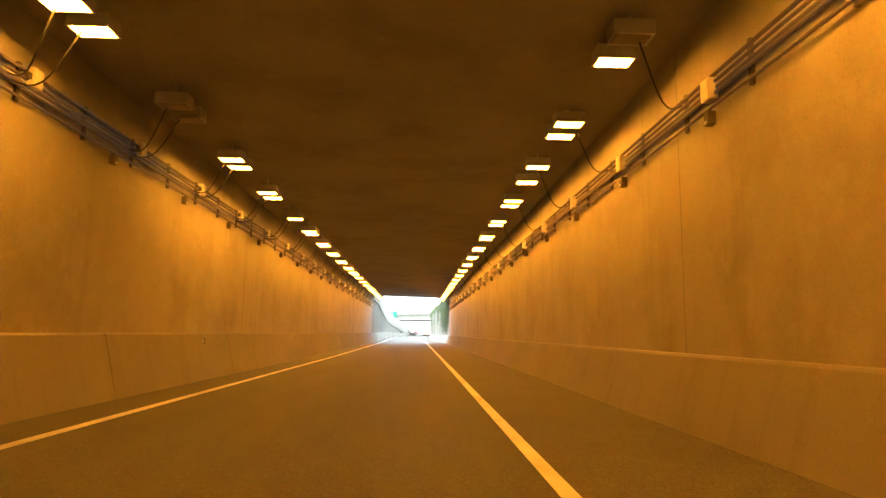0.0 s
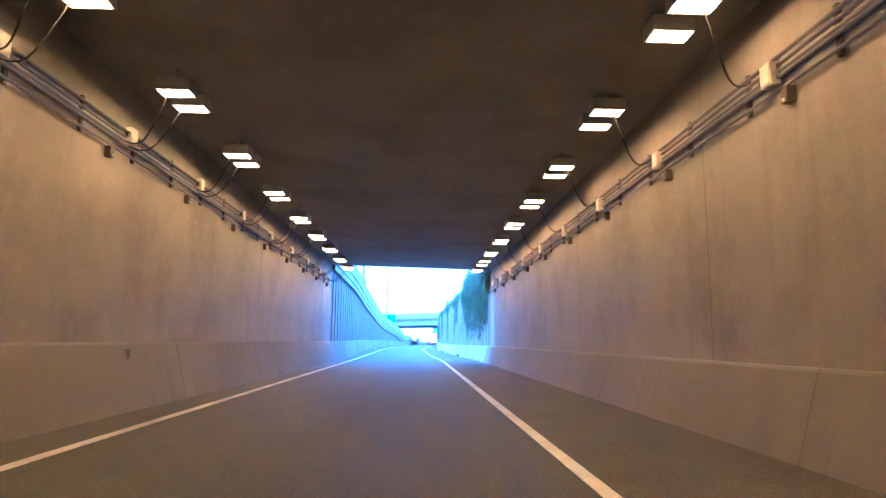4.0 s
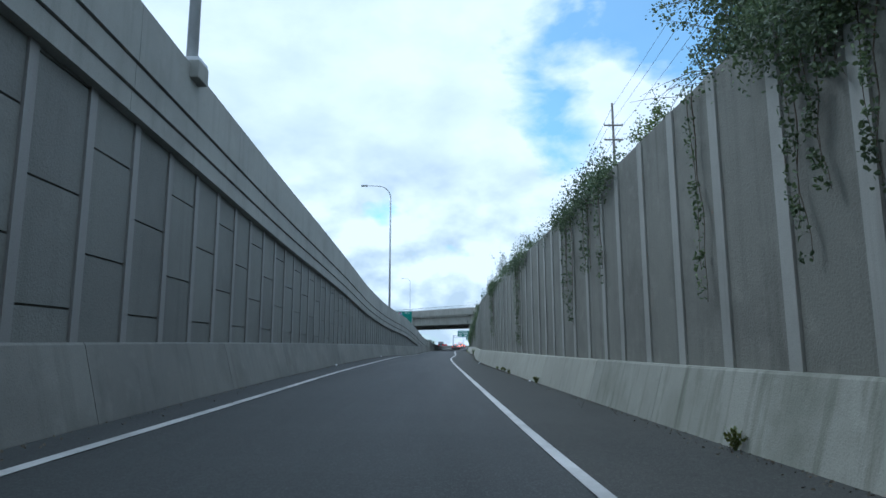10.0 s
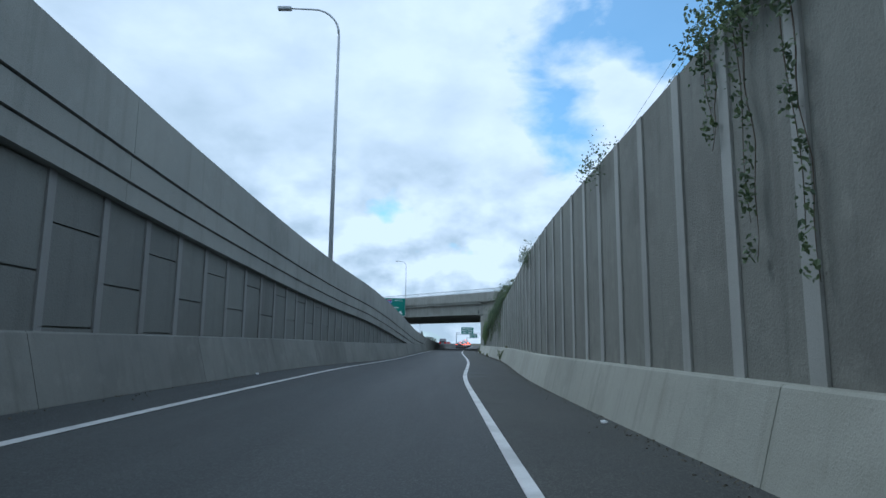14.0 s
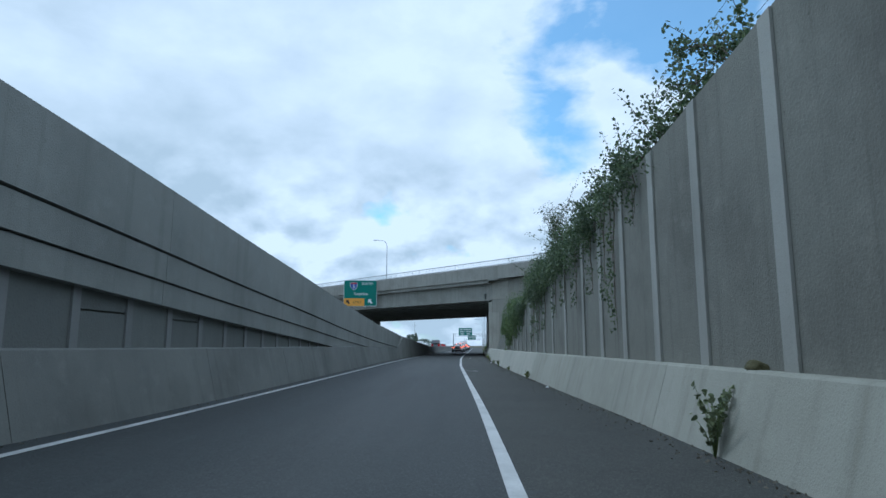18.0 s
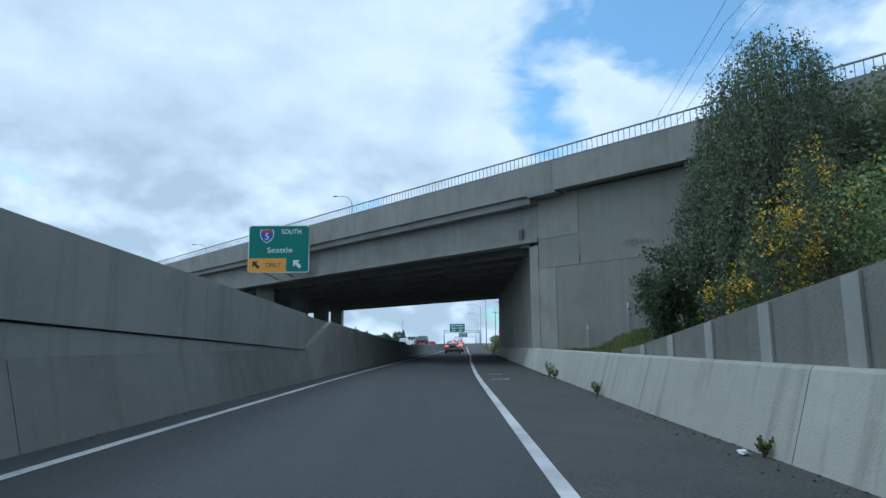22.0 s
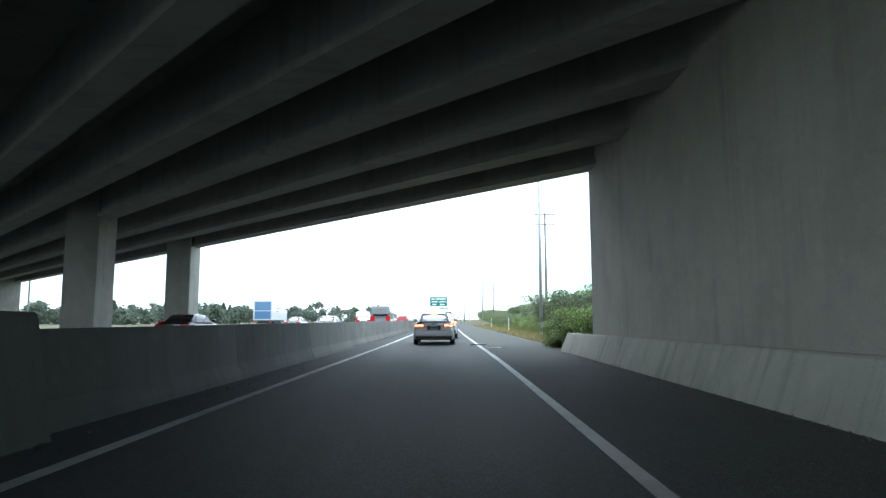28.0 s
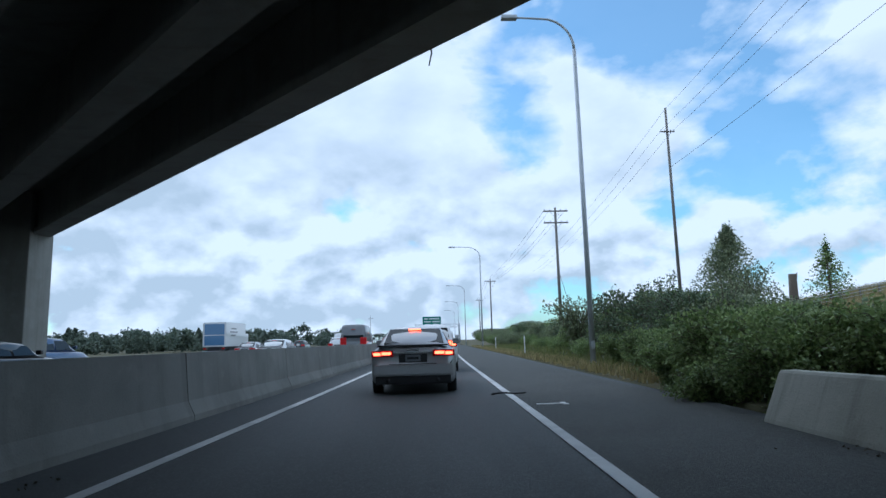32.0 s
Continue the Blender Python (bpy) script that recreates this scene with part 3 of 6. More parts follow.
tagged(put("ceiling", mesh("ceiling", *roof_slab(lambda x: TY0 - 0.5, portal_at, 0.0, 1.3), M_CEIL)),
       "sooty dark concrete tunnel ceiling", "ceiling", kind="structure")
for sd, x, y1 in ((1, -5.2, 67.3), (-1, 3.55, 68.9)):
    yy = y1
    while yy > TY0 + 2:
        xa, xb = sorted((x - sd * 0.01, x + sd * 0.003))
        part("wall_joint", box(xa, xb, yy - 0.006, yy + 0.006, 0.9, 5.04), M_PANEL, tunnel)
        yy -= 12.2
put("portal_beam", mesh("portal_beam", *roof_slab(lambda x: portal_at(x) + 0.003, lambda x: portal_at(x) + 0.35, 0.003, 2.4), M_COPE), tunnel)


def barrier_ring(face, side, high):
    """The safety-shape section of a barrier against a wall face; side +1 faces +x."""
    def ring(y):
        f, g = face(y), roadz(face(y), y)
        h = (high(y) if callable(high) else high) + 0.65 * g
        return [(f - side * 0.01, g - 0.08), (f + side * 0.46, g - 0.08), (f + side * 0.455, g + 0.0), (f + side * 0.44, g + 0.05), (f + side * 0.20, h - 0.03), (f + side * 0.17, h), (f - side * 0.01, h)]
    return ring


def barrier(face, side, high, y0, y1, length, mat, label):
    whole = thing("barrier", label, "barrier", kind="structure")
    y = y0
    while y < y1 - 0.5:
        end = min(y + length, y1)
        swept("barrier_segment", barrier_ring(face, side, high), y + 0.008, end - 0.008, 2.0, mat, whole)
        y = end
    return whole


M_SOOT = surf("sooty_barrier", (0.15, 0.146, 0.132), (0.225, 0.218, 0.198), 1.0, 0.8, 0.3, 45, streak=0.3, stain=(0.1, 0.094, 0.08), vary=0.03)
barrier(XL, 1, 1.04, TY0, PORTAL_L, 6.4, M_SOOT, "sooty concrete safety barrier inside the tunnel")
barrier(XR, -1, 0.88, TY0, PORTAL_R, 6.4, M_SOOT, "sooty concrete safety barrier inside the tunnel")
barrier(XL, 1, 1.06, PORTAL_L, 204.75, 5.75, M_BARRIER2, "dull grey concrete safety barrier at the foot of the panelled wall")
M_MOSSY = surf("mossy_barrier", (0.2, 0.206, 0.165), (0.38, 0.378, 0.325), 1.2, 0.9, 0.4, 40, streak=0.75, stain=(0.085, 0.095, 0.062), vary=0.1, blotch=0.4)
barrier(XR, -1, 0.88, PORTAL_R, 94.0, 6.4, M_MOSSY, "moss-stained concrete safety barrier below the ivy")
RAMP_H = line([(80, 0.88), (211, 0.87), (232, 0.76), (246, 0.67), (252, 0.62)], 4)
barrier(XR, -1, RAMP_H, 94.0, 170.8, 6.4, M_BARRIER, "stained pale concrete safety barrier along the shoulder")
barrier(XR, -1, RAMP_H, 170.8, 251.75, 6.4, M_BARRIER3, "pale lime-washed concrete safety barrier with dark runs")

# lamps in pairs under the tunnel ceiling
fixture = thing("tunnel_lamp", "glowing sodium tunnel lamp on a bracket under the ceiling", "lamp", "tunnel lamps")
bm = box(-0.26, 0.26, -0.17, 0.17, 0.05, 0.17, 0.02)
part("housing", bm, M_STEEL, fixture)
for x0, x1, y0, y1 in ((-0.26, -0.235, -0.17, 0.17), (0.235, 0.26, -0.17, 0.17), (-0.235, 0.235, -0.17, -0.145), (-0.235, 0.235, 0.145, 0.17)):
    part("skirt", box(x0, x1, y0, y1, -0.028, 0.06), M_STEEL, fixture)
part("lens", box(-0.22, 0.22, -0.13, 0.13, -0.035, 0.048, 0.012), M_LAMP, fixture)
part("bracket", box(-0.02, 0.02, -0.02, 0.02, 0.15, 0.36), M_STEEL, fixture)
fixture.location = (-4.1, 67.95, 4.8)
dead = copy_thing(fixture, pose(-4.1, 67.95 - 3.23 * 18, 4.8))
dead["label"] = "dead unlit tunnel lamp on a bracket under the ceiling"
for o in dead.children:
    if o.name.startswith("lens"):
        o.data = o.data.copy()
        o.data.materials[0] = M_LAMP_OFF
# pairs along both sides; some hang farther apart, and a few are out
for k in range(28):
    for x, y0, gap, wide, out in ((-4.1, 67.95, 0.64, (9,), ((18, 0), (18, 1), (15, 0))), (2.6, 68.35, 0.68, (1, 17), ((19, 0),))):
        for n, dy in enumerate((-0.35, 1.05) if k in wide else (0.0, gap)):
            if (x < 0 and (k, n) in ((0, 0), (18, 0))):
                continue
            copy_thing(dead if (k, n) in out else fixture, pose(x, y0 - 3.23 * k + dy, 4.8))

# ---- cable trays and boxes along the tunnel walls: a lone low conduit under a close bundle ----
for side, x, z0, y1 in ((1, -5.2, 4.03, PORTAL_L), (-1, 3.55, 3.83, PORTAL_R)):
    tray = thing("cable_tray", "rack of parallel conduits bolted along the tunnel wall", "cable tray")
    for k, (dz, r, short) in enumerate(((0.0, 0.02, 0.05), (0.13, 0.026, 1.7), (0.2, 0.03, 1.7), (0.27, 0.022, 1.75), (0.38, 0.026, 2.3))):
        xx = x + side * (0.06 + 0.025 * (k % 2))
        rod("conduit", [(xx, TY0 + 0.2, z0 + dz), (xx, y1 - short, z0 + dz)], r, M_TRAY, tray, 6)
    y = TY0 + 2
    while y < y1 - 1.9:
        part("bracket", box(x + side * 0.002, x + side * 0.045, y - 0.03, y + 0.03, z0 - 0.06, z0 + 0.46), M_TRAY, tray)
        y += 1.62
jbox = thing("junction_box", "small pale junction box on the conduit rack", "junction box", "junction boxes", at=(-5.05, 68.53, 4.19))
part("body", box(-0.1, 0.02, -0.1, 0.1, -0.13, 0.13, 0.012), M_BOX, jbox)
part("cover", box(0.02, 0.032, -0.085, 0.085, -0.115, 0.115, 0.005), M_BOX, jbox)
part("gland", box(-0.06, 0.0, -0.18, -0.1, -0.04, 0.04, 0.01), M_TRAY, jbox)
copy_thing(jbox, pose(3.4, 68.7, 4.14, 0, 0, 180))
for k in range(1, 27):
    copy_thing(jbox, pose(-5.05, 68.53 - 3.2 * k, 4.34))
    copy_thing(jbox, pose(3.4, 68.65 - 3.26 * k, 4.02, 0, 0, 180))
loose = thing("lamp_cable", "loose black feed cables hanging from tray to lamp", "cable")
for x0, x1, z0, ya, yb in ((-5.1, -4.15, 4.22, 68.6, 68.0), (-5.1, -4.15, 4.16, 68.66, 68.62), (3.42, 2.65, 4.1, 68.8, 68.4)):
    pts = [(x0 + (x1 - x0) * u, (yb - ya) * u + 0.05 * math.sin(6 * u), z0 + (4.98 - z0) * u ** 2 - 0.16 * math.sin(math.pi * u)) for u in np.linspace(0, 1, 11)]
    me = mesh("cable", *tube(pts, 0.012, 5), M_CABLE, True)
    for k in range(27):
        put("cable", me, loose, m=Matrix.Translation((0, ya - 3.23 * k, 0)))
# dark clamps that hang below the boxes
for sd, x in ((1, -5.2), (-1, 3.55)):
    hang = thing("tray_clamp", "dark steel clamp hanging below the conduit rack", "clamp", "tray clamps", at=(x + sd * 0.06, 68.2, 3.9 if sd > 0 else 3.7))
    part("plate", box(-0.05, 0.05, -0.06, 0.06, -0.07, 0.1, 0.01), M_TRAY, hang)
    part("bolt", box(-0.065, 0.065, -0.02, 0.02, -0.06, -0.02, 0.005), M_STEEL, hang)
    yy = 68.2 - 3.23
    while yy > TY0 + 2:
        copy_thing(hang, pose(x + sd * 0.06, yy, hang.location.z))
        yy -= 3.23

# small dark reflectors on the face of the tunnel barrier
for k in range(7):
    y = 67.53 - 10.6 * k
    eye = thing("barrier_reflector", "small dark reflector bracket on the tunnel barrier", "reflector", "barrier reflectors", at=(XL(y) + 0.235, y, 0.86))
    part("bracket", box(-0.03, 0.03, -0.05, 0.05, -0.07, 0.07, 0.008), M_TRAY, eye)
    part("lens", box(-0.026, 0.026, -0.062, -0.05, -0.055, 0.055, 0.004), M_STEEL, eye)

# ---- left retaining wall: panels between pale bars, under a banded coping ----
L0, L1 = PORTAL_L + 0.01, 236.0
wall_l = thing("wall_left_trench", "grey concrete panel retaining wall with pale uprights", "retaining wall", kind="structure")
swept("backing", lambda y: [(XL(y) - 0.6, -0.1), (XL(y) - 0.06, -0.1), (XL(y) - 0.06, TOP_L(y) - 0.3), (XL(y) - 0.6, TOP_L(y) - 0.3)], L0, L1, 2.0, M_PANEL, wall_l)


def slab(face, y0, y1, z0, z1a, z1b, d0, d1, gap=0.0):
    """A piece of wall between two stations, with a sloping top."""
    ya, yb = y0 + gap, y1 - gap
    v = [(face(ya) + d0, ya, z0), (face(yb) + d0, yb, z0), (face(yb) + d0, yb, z1b), (face(ya) + d0, ya, z1a),
         (face(ya) + d1, ya, z0), (face(yb) + d1, yb, z0), (face(yb) + d1, yb, z1b), (face(ya) + d1, ya, z1a)]
    f = [(3, 2, 1, 0), (4, 5, 6, 7), (0, 1, 5, 4), (1, 2, 6, 5), (2, 3, 7, 6), (3, 0, 4, 7)]
    return v, f


# the stations of the uprights
marks = np.array([(-8, 70.2), (-7, 70.93), (-6, 72.15), (0, 79.65), (3, 83.55), (7, 88.9), (9, 91.6), (12, 95.6), (15, 99.75), (19, 105.4), (23, 110.95), (24, 112.4), (27, 116.9), (31, 122.5), (33, 125.5), (36, 129.9), (40, 135.75), (47, 145.4), (52, 152.45), (76, 186.4)])
stations = np.interp(np.arange(-8, 76), marks[:, 0], marks[:, 1]) - 0.1
# the bands under the parapet grow slightly along the wall
BAND = line([(60, 0.83), (88, 0.85), (102, 0.94), (122, 0.95), (145, 1.03), (200, 1.03)], 5)
roof = lambda q: TOP_L(q) - 1.93 * BAND(q)
for n, y in zip(range(-8, 75), stations):
    COL = float(np.interp(n + 1, np.arange(-8, 76), stations)) - y
    if roof(y) > 1.1 and n > -8:
        v, f = slab(XL, y, y + 0.18, 1.0, roof(y), roof(y + 0.18), -0.08, 0.035)
        put("upright", mesh("upright", v, f, M_UPRIGHT), wall_l)
    ya, yb = y + 0.185, y + COL - 0.005
    z = 1.0
    fall = max(0.0, y - 98) * 0.012
    seams = [1.56, 3.05, 4.54, 6.0] if n % 2 else [2.31, 3.79, 5.27, 6.7]
    for z1 in (q - fall for q in seams):
        ta, tb = min(z1, roof(ya)), min(z1, roof(yb))
        if tb > z + 0.06:
            v, f = slab(XL, ya, yb, z, ta, tb, -0.08, 0.0)
            put("panel", mesh("panel", v, f, M_PANEL), wall_l)
        z = z1 + 0.03


def coping(y0, y1, a, b, out, name, mat):
    def ring(y):
        t = TOP_L(y)
        k = BAND(y)
        lo, hi = max(t - b * k, 0.9), max(t - a * k, 0.92)
        return [(XL(y) - 0.55, lo), (XL(y) + out, lo), (XL(y) + out, hi), (XL(y) - 0.55, hi)]
    swept(name, ring, y0 + 0.006, y1 - 0.006, 2.0, mat, wall_l)


# the parapet stops short of the bridge, where the barrier climbs to the wall top
y, P_END = L0, 204.45
while y < P_END - 1:
    end = min(y + 18.0, P_END)
    coping(y, end, 0.0, 1.10, 0.25, "parapet", M_COPE)
    if TOP_L(y) - 1.18 > 0.95:
        coping(y, end, 1.132, 1.59, 0.21, "coping_band", M_COPE)
    if TOP_L(y) - 1.66 > 0.95:
        coping(y, end, 1.62, 2.0, 0.17, "coping_band", M_COPE)
    if TOP_L(y) - 1.15 > 0.95:
        coping(y, end, 1.09, min(1.95, TOP_L(y) - 0.95), 0.1, "backing_strip", M_PANEL)
    y = end
coping(P_END, 209.5, 0.0, 1.1, 0.09, "parapet_end", M_RECESS)
CLIMB = lambda q: min(TOP_L(q), 1.05 + max(q - 204.8, 0) * 0.275)
for a, b in ((204.77, 212.9), (212.9, 219.4), (219.4, 225.0), (225.0, 230.5), (230.5, L1)):
    def ring(q):
        h = CLIMB(q)
        top_out = 0.17 + 0.06 * min(max(q - 204.8, 0) / 3, 1)
        return [(XL(q) - 0.55, -0.1), (XL(q) + 0.46, -0.1), (XL(q) + 0.455, 0.0), (XL(q) + 0.44, 0.05), (XL(q) + top_out + 0.03, h - 0.05), (XL(q) + top_out, h), (XL(q) - 0.55, h)]
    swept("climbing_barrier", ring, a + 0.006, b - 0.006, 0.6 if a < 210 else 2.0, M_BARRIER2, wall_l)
# pale lime runs below the top
for q0, wide, long in ((211.97, 0.035, 1.1), (214.47, 0.05, 0.9), (215.02, 0.04, 1.0), (206.9, 0.03, 0.3)):
    vv, ff = [], []
    for k in range(7):
        u = k / 6
        yy = q0 + 0.35 * u + 0.05 * math.sin(5 * u + q0)
        h = CLIMB(yy)
        zz = h - 0.06 - long * u
        x = XL(yy) + 0.44 + (0.26 - 0.44) * (zz - 0.05) / (h - 0.1) + 0.006
        half = wide * (1 - 0.75 * u) * (1.0 + 0.3 * math.sin(9 * u))
        vv += [(x, yy - half, zz), (x, yy + half, zz)]
    ff = [(2 * k, 2 * k + 1, 2 * k + 3, 2 * k + 2) for k in range(6)]
    put("lime_run", mesh("lime_run", vv, ff, M_LIME), wall_l, "pale lime run-off")
# past the ramp's end the wall sinks into a free-standing barrier
# shade of the bridge is put into its colour through the dark M_BARRIER2
low = thing("median_barrier", "grey concrete barrier between ramp and freeway", "barrier", kind="structure")
y = L1
while y < 400:
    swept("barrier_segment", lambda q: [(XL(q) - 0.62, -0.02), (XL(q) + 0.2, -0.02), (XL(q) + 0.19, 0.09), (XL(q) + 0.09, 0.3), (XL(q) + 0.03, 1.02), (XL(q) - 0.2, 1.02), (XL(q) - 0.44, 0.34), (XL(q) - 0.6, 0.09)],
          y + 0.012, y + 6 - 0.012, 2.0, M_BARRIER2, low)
    y += 6.0

# ---- right retaining wall: fluted infill between pale piers ----
R0, R1 = PORTAL_R + 0.01, 197.5
wall_r = thing("wall_right_trench", "rough brown-grey concrete wall with pale vertical strips", "retaining wall", kind="structure")
swept("infill", lambda y: [(XR(y), -0.4), (XR(y) + 0.35, -0.4), (XR(y) + 0.35, max(TOP_R(y), 0.9)), (XR(y), max(TOP_R(y), 0.9))], R0, R1, 1.0, M_WALL, wall_r)
marks = np.array([(-4, 72.0), (0, 78.39), (4, 84.9), (5, 86.3), (9, 92.5), (10, 93.8), (11, 95.35), (13, 98.5), (15, 101.3), (16, 102.6), (19, 107.1), (21, 110.65), (22, 112.25), (24, 115.25), (26, 118.0),
                  (27, 119.3), (29, 122.2), (30, 123.8), (33, 128.1), (36, 132.7), (39, 137.6), (42, 142.7), (44, 146.4), (46, 149.65), (47, 151.4), (49, 155.1), (50, 157.1), (52, 160.65), (54, 164.1), (55, 166.4), (56, 168.5), (58, 172.1), (61, 177.05), (74, 197.4)])
for y in np.interp(np.arange(-4, 74), marks[:, 0], marks[:, 1]) - 0.13:
    v, f = slab(XR, y, y + 0.25, 0.6, TOP_R(y) - 0.02, TOP_R(y + 0.25) - 0.02, -0.035, 0.02)
    put("pier_strip", mesh("pier_strip", v, f, M_BAR), wall_r)

# ---- bridge over the ramp, on the skew ----
bridge = thing("bridge", "grey concrete girder overpass crossing on the skew", "bridge", kind="structure")
WIDE = 25.75


def at_bridge(u, n, z):
    return BRIDGE_P + BRIDGE_U * u + BRIDGE_N * n + Vector((0, 0, z))


def skew_box(name, u0, u1, n0, n1, z0, z1, mat, parent=bridge, label=""):
    v = [at_bridge(u, n, z) for z in (z0, z1) for u, n in ((u0, n0), (u1, n0), (u1, n1), (u0, n1))]
    f = [(3, 2, 1, 0), (4, 5, 6, 7), (0, 1, 5, 4), (1, 2, 6, 5), (2, 3, 7, 6), (3, 0, 4, 7)]
    me = mesh(name, v, f, mat)
    bm = bmesh.new()
    bm.from_mesh(me)
    bmesh.ops.recalc_face_normals(bm, faces=bm.faces)
    bm.to_mesh(me)
    bm.free()
    return put(name, me, parent, label)


U0, U1 = -0.3, 104.0
SOFF = 5.68
skew_box("deck_slab", U0, U1, -0.55, WIDE + 0.5, 7.35, 7.85, M_BRIDGE)
for k in range(11):
    n = 0.0 + k * (WIDE - 0.5) / 10
    skew_box("girder", U0, U1, n, n + 0.5, SOFF, 7.36, M_BRIDGE)
    skew_box("girder_flange", U0, U1, n - 0.12, n + 0.62, SOFF - 0.02, SOFF + 0.16, M_BRIDGE)
for n in (-0.75, WIDE + 0.45):
    for a, b in ((-36.0, -1.735), (-1.72, 14.0), (14.03, 30.0), (30.03, 46.0), (46.03, 62.0), (62.03, 78.0), (78.03, U1)):
        skew_box("bridge_parapet", a, b, n, n + 0.32, 7.7, 9.02, M_BRIDGE)
# hand rail of thin uprights
skew_box("deck_edge", -1.85, -0.31, -0.74, -0.03, 7.6, 7.785, M_BRIDGE)
skew_box("cornice", -36.0, -1.735, -0.74, 0.58, 7.76, 7.79, M_BRIDGE)
for n in (-0.6, WIDE + 0.6):
    rail = thing("bridge_railing", "thin pale metal railing of close uprights on the parapet", "railing")
    for z in (9.1, 9.6):
        rod("rail", [at_bridge(-36, n, z), at_bridge(U1, n, z)], 0.035, M_RAIL, rail, 6)
    me_bal = mesh("baluster", *tube([(0, 0, 9.0), (0, 0, 9.6)], 0.015, 5), M_RAIL)
    far_v, far_f = [], []
    u = -34.0
    while u < U1:
        p = at_bridge(u, n, 0)
        if n < 0 and -34 <= u < 28:
            put("baluster", me_bal, rail, m=Matrix.Translation(p))
        else:
            tv, tf = tube([p + Vector((0, 0, 9.0)), p + Vector((0, 0, 9.6))], 0.015, 4)
            b0 = len(far_v)
            far_v += tv
            far_f += [tuple(b0 + i for i in q) for q in tf]
        u += 0.25
    ob = put("baluster", mesh("balusters", far_v, far_f, M_RAIL), rail)
    ob["kind"] = "stuff"

# abutment and wing wall
abut = thing("bridge_abutment", "tall weathered concrete abutment beside the shoulder", "abutment", kind="structure")
swept("abutment_wall", lambda y: [(XR(y) + 0.02, -0.05), (XR(y) + 1.2, -0.05), (XR(y) + 1.2, 7.36), (XR(y) + 0.02, 7.36)], 212.9, 248.75, 2.0, M_ABUT, abut)
skew_box("wing_wall_base", -36, -1.22, 0.0, 0.6, -0.1, 4.425, M_WING, abut)
for a, b in ((-36, -24.01), (-24, -12.01), (-12, -2.515)):
    skew_box("wing_wall", a, b, -0.006, 0.6, 4.435, 7.7, M_WING2, abut)
skew_box("wing_block", -1.21, -0.28, -0.012, 0.6, -0.1, 4.425, M_ABUT, abut)
skew_box("wing_block", -2.505, -0.3, -0.014, 0.6, 4.435, 5.752, M_WING2, abut)
skew_box("wing_block", -2.505, -0.32, -0.018, 0.6, 5.766, 7.7, M_ABUT, abut)
skew_box("joint_gap", -2.52, -2.49, -0.022, -0.008, 4.5, 4.86, M_CABLE, abut)
skew_box("corner_pier", -0.27, 0.0, -0.03, 0.6, -0.1, 5.5, M_ABUT, abut)
skew_box("corner_pier", 0.01, 0.28, 0.05, 0.6, -0.1, 5.5, M_ABUT, abut)
skew_box("wing_wall", -36, -1.4, WIDE - 0.6, WIDE + 0.02, -0.1, 7.8, M_WING, abut)
skew_box("bearing_pad", 0.3, 0.9, 0.12, 0.45, 5.5, 5.69, M_PANEL, abut)
for k, (tall, drop) in enumerate(((0.26, 0.0), (0.2, 0.03), (0.22, 0.05), (0.36, -0.02), (0.24, 0.08), (0.3, 0.02))):
    u = -5.9 + 0.23 * k
    for du, z0, z1 in ((0.0, 0.0, tall), (0.14, 0.02, tall - 0.02)):
        skew_box("scrawl_bar", u + du, u + du + 0.028, -0.026, -0.018, 4.9 + drop + z0, 4.9 + drop + z1, M_SCRAWL, abut, "faint grey spray paint scrawl")
skew_box("drain_pipe", 0.55, 0.75, -0.14, 0.0, 5.85, 6.35, M_PANEL, abut)
skew_box("approach_slab", -36, -0.35, 0.6, WIDE - 0.6, 7.4, 7.84, M_ASPHALT, abut)
# columns between ramp and freeway, and the far abutment
col = thing("bridge_column", "square concrete bridge column", "column", "bridge columns", "structure", at=(-13.1, 236.3, 0))
part("shaft", box(-0.75, 0.75, -0.75, 0.75, -0.05, 7.3, 0.06), M_BRIDGE, col)
part("footing", box(-1.0, 1.0, -1.0, 1.0, -0.05, 0.25, 0.04), M_BRIDGE, col)
for yy in (247.6, 258.7, 269.4):
    copy_thing(col, pose(-13.1 + 0.025 * (yy - 236.3), yy, 0, 0, 0, -3))
far_ab = thing("bridge_abutment", "far concrete abutment beyond the freeway lanes", "abutment", kind="structure")
skew_box("abutment_wall", U1 - 1, U1, 0, WIDE, -0.1, 7.3, M_BRIDGE, far_ab)

# ---- foliage ----
rng = np.random.default_rng(7)


